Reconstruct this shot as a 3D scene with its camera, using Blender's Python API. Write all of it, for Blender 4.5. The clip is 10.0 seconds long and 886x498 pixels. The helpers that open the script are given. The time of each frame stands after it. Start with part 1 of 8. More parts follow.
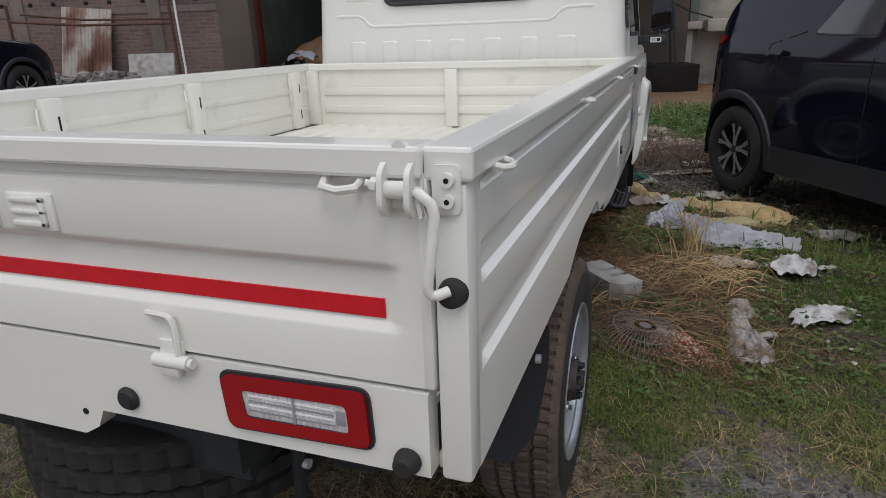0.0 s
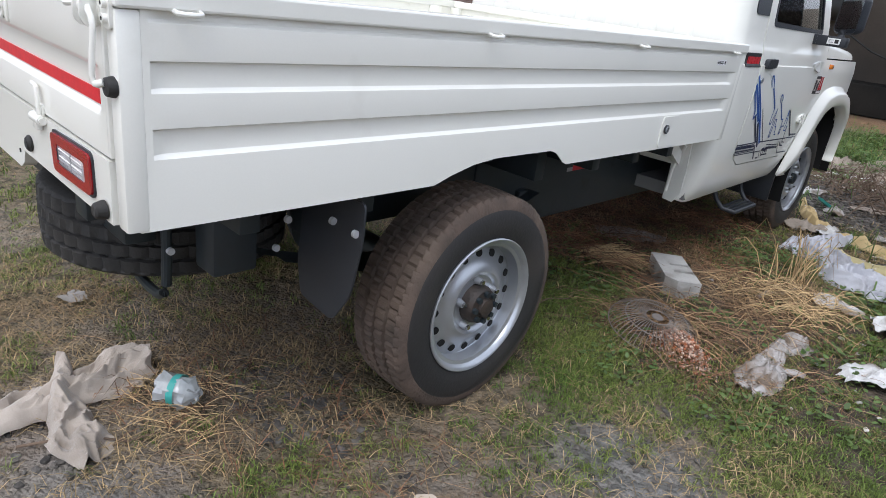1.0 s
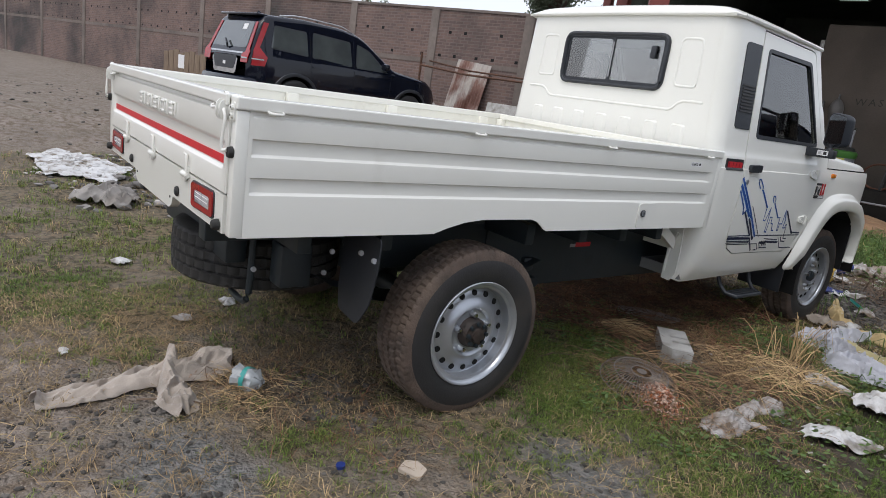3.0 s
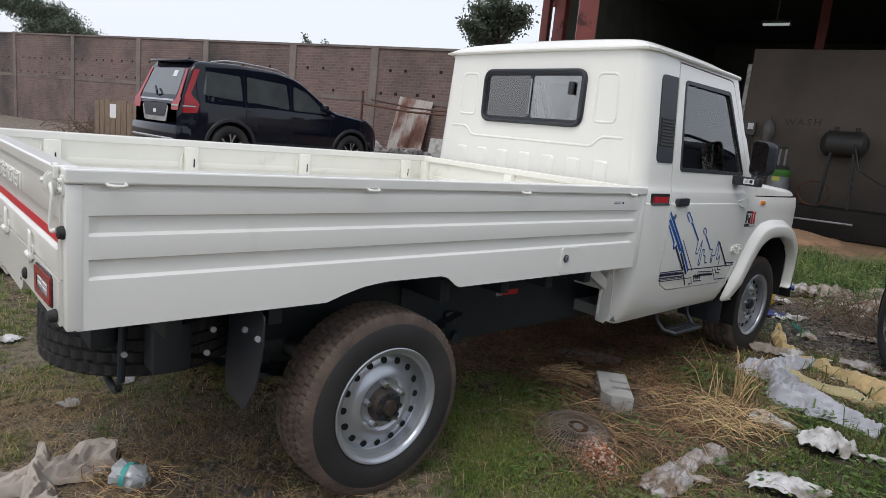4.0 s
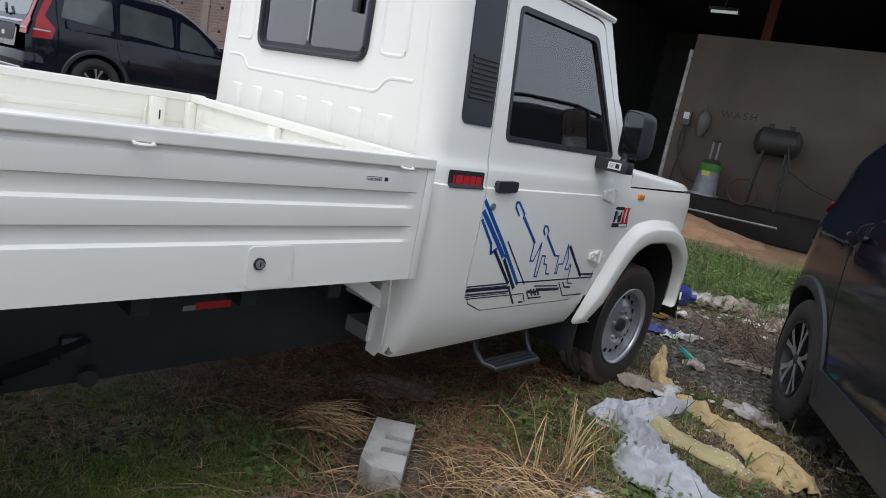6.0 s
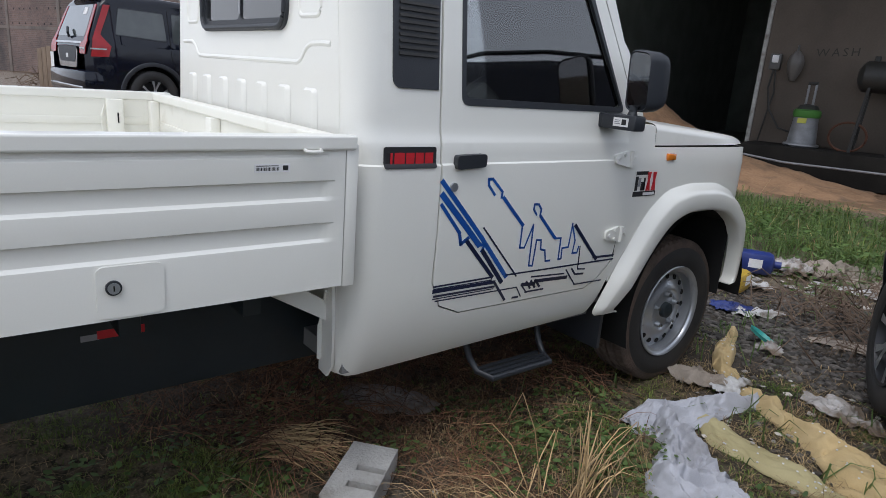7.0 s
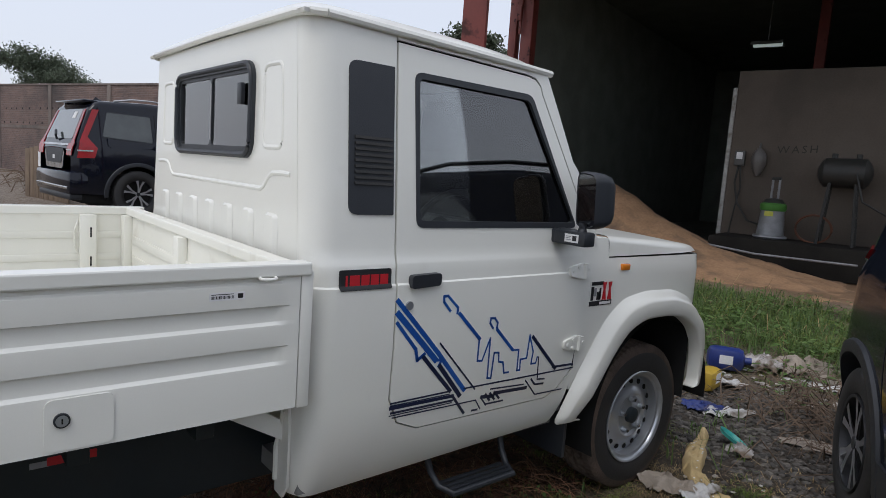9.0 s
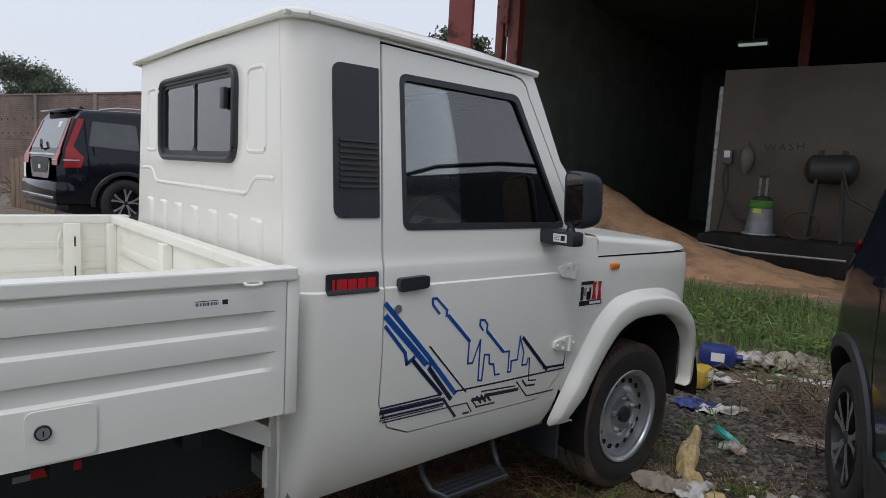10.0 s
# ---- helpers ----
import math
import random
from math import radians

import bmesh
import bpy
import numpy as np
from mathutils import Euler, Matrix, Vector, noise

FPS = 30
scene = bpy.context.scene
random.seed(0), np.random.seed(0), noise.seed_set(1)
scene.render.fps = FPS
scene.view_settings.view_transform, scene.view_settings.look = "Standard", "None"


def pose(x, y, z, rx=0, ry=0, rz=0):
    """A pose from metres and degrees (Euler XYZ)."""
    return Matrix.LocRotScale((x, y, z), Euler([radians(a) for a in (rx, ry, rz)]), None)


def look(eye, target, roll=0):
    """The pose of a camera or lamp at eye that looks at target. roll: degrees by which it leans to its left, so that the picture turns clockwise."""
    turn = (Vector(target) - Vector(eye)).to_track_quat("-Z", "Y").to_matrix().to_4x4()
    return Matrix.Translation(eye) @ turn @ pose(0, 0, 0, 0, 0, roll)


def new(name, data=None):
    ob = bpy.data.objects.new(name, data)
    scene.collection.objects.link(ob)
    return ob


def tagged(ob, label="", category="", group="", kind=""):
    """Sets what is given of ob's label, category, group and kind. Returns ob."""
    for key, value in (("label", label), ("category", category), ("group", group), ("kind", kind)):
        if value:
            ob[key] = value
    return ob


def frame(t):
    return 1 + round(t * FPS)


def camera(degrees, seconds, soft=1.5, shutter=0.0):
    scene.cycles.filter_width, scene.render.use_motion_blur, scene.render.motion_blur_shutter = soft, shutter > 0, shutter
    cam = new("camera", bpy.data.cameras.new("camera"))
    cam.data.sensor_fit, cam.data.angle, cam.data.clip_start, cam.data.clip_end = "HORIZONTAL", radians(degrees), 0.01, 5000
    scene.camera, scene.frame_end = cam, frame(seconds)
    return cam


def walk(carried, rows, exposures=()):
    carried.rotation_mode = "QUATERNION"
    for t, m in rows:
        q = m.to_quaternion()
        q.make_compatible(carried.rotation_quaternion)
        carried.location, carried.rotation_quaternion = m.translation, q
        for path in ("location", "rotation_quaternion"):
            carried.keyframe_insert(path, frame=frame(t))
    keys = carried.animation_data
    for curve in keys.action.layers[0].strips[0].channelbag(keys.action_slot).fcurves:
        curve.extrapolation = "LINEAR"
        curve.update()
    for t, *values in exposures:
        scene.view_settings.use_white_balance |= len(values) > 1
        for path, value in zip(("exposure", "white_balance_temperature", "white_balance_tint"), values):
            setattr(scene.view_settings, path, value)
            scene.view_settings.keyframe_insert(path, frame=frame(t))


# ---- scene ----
cam = camera(69.5, 10.0, soft=0.3)
PATH = [
    (0, (1.044, -0.596, 1.275), (0.39, 1.188, 0.65), -1.9),
    (0.5, (1.494, -0.427, 1.252), (0.415, 1.099, 0.542), 0.9),
    (1, (1.905, -0.372, 1.221), (0.666, 1.01, 0.475), 7.8),
    (1.5, (2.14, -0.45, 1.244), (0.712, 0.748, 0.519), 7.9),
    (2, (2.301, -0.641, 1.248), (0.839, 0.523, 0.536), 8.8),
    (2.2, (2.368, -0.685, 1.236), (0.903, 0.52, 0.602), 8.1),
    (3.3, (2.649, -0.573, 1.302), (1.124, 0.642, 0.855), 7.5),
    (3.5, (2.655, -0.526, 1.333), (1.144, 0.714, 0.906), 6.0),
    (4, (2.549, -0.326, 1.34), (1.091, 0.997, 0.982), 5.7),
    (4.5, (2.477, -0.079, 1.368), (1.092, 1.31, 0.976), 5.7),
    (5, (2.468, 0.288, 1.314), (1.129, 1.716, 0.903), 6.0),
    (5.5, (2.459, 0.645, 1.297), (1.087, 1.972, 0.7), 6.7),
    (6, (2.303, 1.077, 1.329), (0.974, 2.511, 0.908), 10.9),
    (6.2, (2.297, 1.201, 1.323), (0.983, 2.642, 0.879), 8.5),
    (7.3, (2.292, 1.782, 1.336), (0.761, 2.952, 0.799), 4.0),
    (7.5, (2.293, 1.798, 1.316), (0.776, 2.979, 0.763), 3.9),
    (8, (2.328, 1.775, 1.348), (0.837, 2.983, 0.784), 4.2),
    (8.5, (2.357, 1.735, 1.415), (0.871, 2.996, 0.968), 4.6),
    (9, (2.383, 1.718, 1.442), (0.855, 2.986, 1.198), 4.1),
    (9.5, (2.388, 1.726, 1.445), (0.852, 2.99, 1.245), 3.1),
    (10, (2.38, 1.737, 1.436), (0.868, 3.025, 1.205), 3.1),
]
EXPOSURES = [(0.0, 0.00, 6500, 10), (0.5, 0.20, 6400, 10), (1.0, 0.95, 6200, 10), (1.5, 1.00, 6400, 10), (2.0, 0.97, 6350, 10), (3.5, 0.43, 6500, 10), (4.0, 0.43, 6500, 10), (4.5, 0.22, 6550, 10), (5.5, 0.70, 6400, 10), (6.2, 0.50, 6250, 10), (7.5, 0.47, 6200, 10), (8.5, 0.31, 6100, 10), (9.0, 0.18, 6350, 10), (10.0, 0.13, 6450, 10)]
walk(cam, [(t, look(eye, target, roll)) for t, eye, target, roll in PATH], EXPOSURES)

# ---- world, sun, exposure ----
world = bpy.data.worlds.new("overcast_sky")
scene.world = world
world.use_nodes = True
wn, wl = world.node_tree.nodes, world.node_tree.links
wn.clear()
sky = wn.new("ShaderNodeTexSky")
sky.sky_type, sky.sun_disc = "NISHITA", False
sky.sun_elevation, sky.sun_rotation = radians(58), radians(200)
sky.air_density, sky.dust_density, sky.ozone_density = 1.0, 4.0, 1.0
sky_bg = wn.new("ShaderNodeBackground")
sky_bg.inputs["Strength"].default_value = 0.03
cloud_bg = wn.new("ShaderNodeBackground")
cloud_bg.inputs["Color"].default_value = (0.805, 0.84, 0.935, 1)
cloud_bg.inputs["Strength"].default_value = 0.72
sky_sum = wn.new("ShaderNodeAddShader")
sky_out = wn.new("ShaderNodeOutputWorld")
wl.new(sky.outputs[0], sky_bg.inputs[0])
wl.new(sky_bg.outputs[0], sky_sum.inputs[0])
wl.new(cloud_bg.outputs[0], sky_sum.inputs[1])
wl.new(sky_sum.outputs[0], sky_out.inputs[0])

sun = new("sun", bpy.data.lights.new("sun", "SUN"))
sun.data.energy, sun.data.angle, sun.data.color = 0.8, radians(25), (1.0, 0.97, 0.92)
sun.matrix_world = look((6, -9, 20), (0, 2, 0))


# ---- materials ----
def material(name, color, rough=0.6, metal=0.0, second=None, scale=6.0, fine=60.0, bump=0.0, coat=0.0, mix=(0.35, 0.65),
             dirt=None, dirt_scale=1.5, dirt_at=(0.5, 0.75), island=0.0, alpha=1.0, spec=0.5, sheen=0.0, stretch=None, transmit=0.0, thin=0.0, speck=0.18):
    """A node material: base colour varied at two scales, with grain, dirt and fine relief."""
    m = bpy.data.materials.new(name)
    m.use_nodes = True
    n, l = m.node_tree.nodes, m.node_tree.links
    b = n["Principled BSDF"]
    b.inputs["Roughness"].default_value = rough
    b.inputs["Metallic"].default_value = metal
    b.inputs["Coat Weight"].default_value = coat
    b.inputs["Coat Roughness"].default_value = 0.08
    b.inputs["Specular IOR Level"].default_value = spec
    b.inputs["Sheen Weight"].default_value = sheen
    b.inputs["Transmission Weight"].default_value = transmit
    b.inputs["Alpha"].default_value = alpha
    tex = n.new("ShaderNodeTexCoord")
    at = tex.outputs["Object"]
    if stretch:
        mp = n.new("ShaderNodeMapping")
        mp.inputs["Scale"].default_value = stretch
        l.new(at, mp.inputs[0])
        at = mp.outputs[0]

    def noise_tex(s, detail=4.0):
        t = n.new("ShaderNodeTexNoise")
        t.inputs["Scale"].default_value, t.inputs["Detail"].default_value = s, detail
        l.new(at, t.inputs["Vector"])
        return t.outputs["Fac"]

    def ramp(fac, lo, hi):
        r = n.new("ShaderNodeMapRange")
        r.inputs["From Min"].default_value, r.inputs["From Max"].default_value = lo, hi
        l.new(fac, r.inputs["Value"])
        return r.outputs["Result"]

    def blend(fac, a, c, kind="MIX"):
        x = n.new("ShaderNodeMix")
        x.data_type, x.blend_type = "RGBA", kind
        for sock, v in ((x.inputs[0], fac), (x.inputs[6], a), (x.inputs[7], c)):
            if isinstance(v, bpy.types.NodeSocket):
                l.new(v, sock)
            elif isinstance(v, (int, float)):
                sock.default_value = v
            else:
                sock.default_value = (*v, 1)
        return x.outputs[2]

    second = second or tuple(0.86 * c for c in color)
    col = blend(ramp(noise_tex(scale), *mix), color, second)
    grain = ramp(noise_tex(fine, 2.0), 0.3, 0.7)
    col = blend(speck, col, blend(grain, tuple(0.7 * c for c in color), tuple(min(1, 1.2 * c) for c in color)))
    if island:
        geo = n.new("ShaderNodeNewGeometry")
        info = n.new("ShaderNodeObjectInfo")
        add = n.new("ShaderNodeMath")
        add.operation = "ADD"
        l.new(geo.outputs["Random Per Island"], add.inputs[0])
        l.new(info.outputs["Random"], add.inputs[1])
        fr = n.new("ShaderNodeMath")
        fr.operation = "FRACT"
        l.new(add.outputs[0], fr.inputs[0])
        hs = n.new("ShaderNodeHueSaturation")
        l.new(ramp(fr.outputs[0], -1.0 / island + 0.5, 1.0 / island + 0.5), hs.inputs["Value"])
        mr = n.new("ShaderNodeMapRange")
        mr.inputs["To Min"].default_value, mr.inputs["To Max"].default_value = 1 - island, 1 + island
        l.new(fr.outputs[0], mr.inputs["Value"])
        l.new(mr.outputs["Result"], hs.inputs["Value"])
        l.new(col, hs.inputs["Color"])
        col = hs.outputs[0]
    rough_out = None
    if dirt:
        mask = ramp(noise_tex(dirt_scale, 8.0), *dirt_at)
        col = blend(mask, col, dirt)
        x = n.new("ShaderNodeMapRange")
        x.inputs["To Min"].default_value, x.inputs["To Max"].default_value = rough, 0.85
        l.new(mask, x.inputs["Value"])
        rough_out = x.outputs["Result"]
    l.new(col, b.inputs["Base Color"])
    if rough_out:
        l.new(rough_out, b.inputs["Roughness"])
    if bump:
        bp = n.new("ShaderNodeBump")
        bp.inputs["Strength"].default_value, bp.inputs["Distance"].default_value = min(1.0, bump), 0.01
        l.new(noise_tex(fine, 6.0), bp.inputs["Height"])
        l.new(bp.outputs[0], b.inputs["Normal"])
    if thin:
        tr = n.new("ShaderNodeBsdfTranslucent")
        l.new(col, tr.inputs["Color"])
        mx = n.new("ShaderNodeMixShader")
        mx.inputs[0].default_value = thin
        l.new(b.outputs[0], mx.inputs[1])
        l.new(tr.outputs[0], mx.inputs[2])
        l.new(mx.outputs[0], n["Material Output"].inputs["Surface"])
    return m


def glass_material(name, tint, clear, rough=0.0):
    """A window pane: part clear, part gloss."""
    m = bpy.data.materials.new(name)
    m.use_nodes = True
    n, l = m.node_tree.nodes, m.node_tree.links
    n.clear()
    see, gloss, mx = n.new("ShaderNodeBsdfTransparent"), n.new("ShaderNodeBsdfGlossy"), n.new("ShaderNodeMixShader")
    see.inputs[0].default_value = (*tint, 1)
    gloss.inputs["Roughness"].default_value = rough
    fr = n.new("ShaderNodeFresnel")
    fr.inputs["IOR"].default_value = 1.5
    add = n.new("ShaderNodeMath")
    add.operation, add.inputs[1].default_value = "ADD", clear
    l.new(fr.outputs[0], add.inputs[0])
    l.new(add.outputs[0], mx.inputs[0])
    l.new(see.outputs[0], mx.inputs[1])
    l.new(gloss.outputs[0], mx.inputs[2])
    out = n.new("ShaderNodeOutputMaterial")
    l.new(mx.outputs[0], out.inputs[0])
    return m


WHITE = material("white_paint", (0.79, 0.785, 0.735), 0.30, second=(0.765, 0.76, 0.705), coat=0.5, scale=1.5, fine=240, dirt=(0.6, 0.58, 0.52), dirt_scale=5, dirt_at=(0.66, 1.0), speck=0.03)
BED = material("bed_paint", (0.80, 0.79, 0.72), 0.45, second=(0.76, 0.75, 0.68), scale=3, fine=200, coat=0.15, dirt=(0.5, 0.46, 0.38), dirt_scale=7, dirt_at=(0.6, 0.95), speck=0.03)
CHASSIS = material("chassis_black", (0.012, 0.019, 0.024), 0.5, second=(0.016, 0.023, 0.028), dirt=(0.026, 0.025, 0.023), dirt_scale=6, dirt_at=(0.6, 1.0))
PLASTIC = material("black_plastic", (0.018, 0.021, 0.027), 0.45, second=(0.024, 0.027, 0.033), fine=300, bump=0.1, speck=0.03)
RUBBER = material("rubber", (0.016, 0.016, 0.016), 0.7, second=(0.026, 0.024, 0.022), fine=120, bump=0.2)
TREAD = material("dusty_tyre_rubber", (0.062, 0.046, 0.037), 0.85, second=(0.125, 0.088, 0.068), scale=9, fine=90, bump=0.4, dirt=(0.13, 0.1, 0.075), dirt_scale=5, dirt_at=(0.5, 0.9))
SIDEWALL = material("tyre_sidewall", (0.02, 0.02, 0.021), 0.62, second=(0.032, 0.03, 0.029), scale=5, fine=110, bump=0.15, dirt=(0.07, 0.055, 0.045), dirt_scale=4, dirt_at=(0.6, 1.0))
STEEL = material("silver_wheel_paint", (0.48, 0.50, 0.53), 0.30, metal=0.65, second=(0.38, 0.40, 0.43), fine=200, dirt=(0.2, 0.17, 0.14), dirt_scale=8, dirt_at=(0.62, 1.0), speck=0.03)
ALLOY = material("diamond_cut_alloy", (0.62, 0.63, 0.65), 0.35, metal=0.55, second=(0.5, 0.5, 0.52))
DARK_ALLOY = material("dark_alloy", (0.035, 0.036, 0.04), 0.4, metal=0.5)
RUST = material("rust", (0.13, 0.06, 0.035), 0.85, second=(0.06, 0.035, 0.025), scale=30, fine=150, bump=0.4)
HUB = material("greasy_hub_steel", (0.022, 0.018, 0.016), 0.6, second=(0.05, 0.035, 0.028), scale=25, fine=120, bump=0.3)
CHROME = material("bare_steel", (0.55, 0.55, 0.55), 0.25, metal=1.0, second=(0.4, 0.4, 0.4))
ZINC_BOLT = material("zinc_plated_bolt", (0.55, 0.57, 0.60), 0.4, metal=0.2, second=(0.4, 0.41, 0.43))
# near-black: the shade inside holes, gaps and hollows is put into the colour
HOLE = material("recess_shade", (0.004, 0.004, 0.004), 0.9)
RED_LENS = material("red_lamp_plastic", (0.33, 0.004, 0.008), 0.2, second=(0.26, 0.003, 0.006), coat=0.15, fine=300, speck=0.03)
CLEAR_LENS = material("clear_lamp_plastic", (0.72, 0.7, 0.7), 0.12, second=(0.42, 0.4, 0.42), scale=60, fine=400, coat=0.6, stretch=(4, 1, 1))
AMBER = material("amber_lamp_plastic", (0.75, 0.22, 0.02), 0.2, coat=0.6)
RED_TAPE = material("red_reflective_tape", (0.64, 0.010, 0.022), 0.4, second=(0.54, 0.008, 0.018), scale=40, fine=300)
PAPER = material("printed_paper", (0.8, 0.8, 0.8), 0.6)
INK = material("black_ink", (0.015, 0.015, 0.017), 0.5)
RED_INK = material("red_ink", (0.55, 0.02, 0.03), 0.45)
GREY_INK_FADED = material("faded_black_paint", (0.045, 0.04, 0.034), 0.8)
GREY_INK = material("grey_ink", (0.3, 0.3, 0.32), 0.45)
WHITE_INK = material("white_ink", (0.75, 0.75, 0.75), 0.45)
BLUE_INK = material("blue_decal", (0.012, 0.09, 0.36), 0.35, second=(0.008, 0.05, 0.24), scale=5)
NAVY_INK = material("navy_decal", (0.008, 0.014, 0.05), 0.35)
SEAT = material("grey_seat_fabric", (0.09, 0.092, 0.096), 0.9, fine=250, bump=0.2)
CABIN = material("grey_cabin_trim", (0.2, 0.2, 0.2), 0.75, fine=200)
GLASS = glass_material("window_glass", (0.92, 0.945, 0.935), 0.12)
CLEAR_PLASTIC = material("clear_bottle_plastic", (0.62, 0.66, 0.68), 0.12, second=(0.45, 0.48, 0.5), scale=25, alpha=0.62, coat=0.5)
# grey base stands in for light seen through and reflected by the panes
CAR_GLASS = material("opaque_car_glass", (0.075, 0.085, 0.085), 0.05, second=(0.05, 0.058, 0.06), scale=2.5, speck=0.03, coat=0.6)
REAR_GLASS = glass_material("rear_window_glass", (0.90, 0.92, 0.92), 0.16)
# darkened base imitates a dark reflection in the door mirrors
MIRROR = material("mirror_glass", (0.35, 0.36, 0.38), 0.02, metal=1.0)
BLACK_PAINT = material("black_car_paint", (0.006, 0.008, 0.016), 0.07, second=(0.005, 0.0065, 0.013), coat=0.0, spec=0.42, fine=300, speck=0.03)
WALL_PILLAR = material("weathered_pillar", (0.20, 0.165, 0.145), 0.9, second=(0.14, 0.115, 0.10), scale=1.2, fine=14, speck=0.3, dirt=(0.07, 0.06, 0.055), dirt_scale=0.8, dirt_at=(0.5, 0.8))
PALE_CONCRETE = material("pale_concrete", (0.45, 0.44, 0.42), 0.9, second=(0.32, 0.31, 0.29), scale=9, fine=90, bump=0.5, dirt=(0.17, 0.15, 0.12), dirt_scale=7, dirt_at=(0.5, 0.75))
# base lowered so the colour carries the shade on the partition wall
DIM_CONCRETE = material("dim_concrete", (0.125, 0.102, 0.082), 0.92, second=(0.082, 0.067, 0.054), scale=0.7, fine=30, bump=0.3, dirt=(0.05, 0.042, 0.035), dirt_scale=0.6, dirt_at=(0.5, 0.85))
# very dark, matt concrete for the plinth
DARK_CONCRETE = material("dark_concrete", (0.026, 0.024, 0.021), 0.95, spec=0.15, second=(0.014, 0.013, 0.012), scale=1.5, fine=30, bump=0.4)
RED_STEEL = material("red_oxide_paint", (0.20, 0.042, 0.032), 0.55, second=(0.15, 0.035, 0.028), scale=3, fine=60, dirt=(0.06, 0.02, 0.018), dirt_scale=6, dirt_at=(0.62, 0.7))
SAND = material("brown_sand", (0.36, 0.215, 0.12), 0.95, second=(0.24, 0.14, 0.078), scale=3.5, fine=22, bump=1.0, speck=0.4, dirt=(0.13, 0.085, 0.055), dirt_scale=2.2, dirt_at=(0.52, 0.72))
# base raised: the faint haze inside the shed is put into the colour
SHED = material("shed_sheet", (0.165, 0.185, 0.16), 0.85, second=(0.115, 0.128, 0.11), scale=1.5, fine=20, bump=0.2)


# ---- builders ----
def part(name, bm, mat, parent=None, label="", smooth=35.0):
    """Links a bmesh as one mesh object under a thing or a part."""
    me = bpy.data.meshes.new(name)
    bmesh.ops.recalc_face_normals(bm, faces=bm.faces)
    bm.to_mesh(me)
    bm.free()
    me.materials.append(mat)
    if smooth:
        me.polygons.foreach_set("use_smooth", [True] * len(me.polygons))
        me.set_sharp_from_angle(angle=radians(smooth))
    ob = new(name, me)
    ob.parent = parent
    if label:
        ob["label"] = label
    return ob


def thing(name, label, category, loc=(0, 0, 0), turn=0.0, group="", kind=""):
    ob = new(name)
    ob.empty_display_size = 0.1
    ob.matrix_basis = pose(*loc, 0, 0, turn)
    return tagged(ob, label, category, group, kind)


def add_box(bm, x, y, z, bevel=0.0, m=None):
    r = bmesh.ops.create_cube(bm, size=1, matrix=(m or Matrix()) @ Matrix.Translation(((x[0] + x[1]) / 2, (y[0] + y[1]) / 2, (z[0] + z[1]) / 2)) @ Matrix.Diagonal((x[1] - x[0], y[1] - y[0], z[1] - z[0], 1)))
    if bevel:
        edges = {e for v in r["verts"] for e in v.link_edges}
        bmesh.ops.bevel(bm, geom=list(edges), offset=bevel, segments=2, profile=0.5, affect="EDGES")
    return bm


def box(x, y, z, bevel=0.0, m=None):
    return add_box(bmesh.new(), x, y, z, bevel, m)


def add_cyl(bm, a, b, r, seg=20, r2=None):
    a, b = Vector(a), Vector(b)
    q = (b - a).to_track_quat("Z", "Y").to_matrix().to_4x4()
    bmesh.ops.create_cone(bm, cap_ends=True, segments=seg, radius1=r, radius2=r if r2 is None else r2, depth=(b - a).length, matrix=Matrix.Translation((a + b) / 2) @ q)
    return bm


def cyl(a, b, r, seg=20, r2=None):
    return add_cyl(bmesh.new(), a, b, r, seg, r2)


def add_tube(bm, pts, r, seg=8):
    """A round bar along a line of points, capped at the ends."""
    pts = [Vector(p) for p in pts]
    rings = []
    for i, p in enumerate(pts):
        a, b = pts[max(0, i - 1)], pts[min(len(pts) - 1, i + 1)]
        d = (b - a).normalized()
        side = d.cross(Vector((0, 0, 1)))
        if side.length < 0.2:
            side = d.cross(Vector((1, 0, 0)))
        side.normalize()
        up = side.cross(d)
        rr = r[i] if isinstance(r, (list, tuple)) else r
        rings.append([bm.verts.new(p + rr * (math.cos(2 * math.pi * k / seg) * side + math.sin(2 * math.pi * k / seg) * up)) for k in range(seg)])
    for s, t in zip(rings, rings[1:]):
        for k in range(seg):
            bm.faces.new((s[k], s[(k + 1) % seg], t[(k + 1) % seg], t[k]))
    bm.faces.new(rings[0][::-1])
    bm.faces.new(rings[-1])
    return bm


def tube(pts, r, seg=8):
    return add_tube(bmesh.new(), pts, r, seg)


def surface(f, us, vs, close_u=False, close_v=False):
    """A sheet from f(u, v) over two lists of parameters."""
    bm = bmesh.new()
    g = [[bm.verts.new(f(u, v)) for v in vs] for u in us]
    for i in range(len(us) - (0 if close_u else 1)):
        for j in range(len(vs) - (0 if close_v else 1)):
            a, b = g[i], g[(i + 1) % len(us)]
            try:
                bm.faces.new((a[j], b[j], b[(j + 1) % len(vs)], a[(j + 1) % len(vs)]))
            except ValueError:
                pass
    return bm


def lathe(profile, seg=48, vary=None):
    """A body turned about the x axis from (x, radius) points."""
    return surface(lambda k, p: (profile[p][0], *(((profile[p][1] + (vary(k, p) if vary else 0)) * c) for c in (math.cos(2 * math.pi * k / seg), math.sin(2 * math.pi * k / seg)))), range(seg), range(len(profile)), close_u=True)


def thicken(bm, t):
    bmesh.ops.recalc_face_normals(bm, faces=bm.faces)
    bmesh.ops.solidify(bm, geom=bm.faces[:], thickness=t)
    return bm


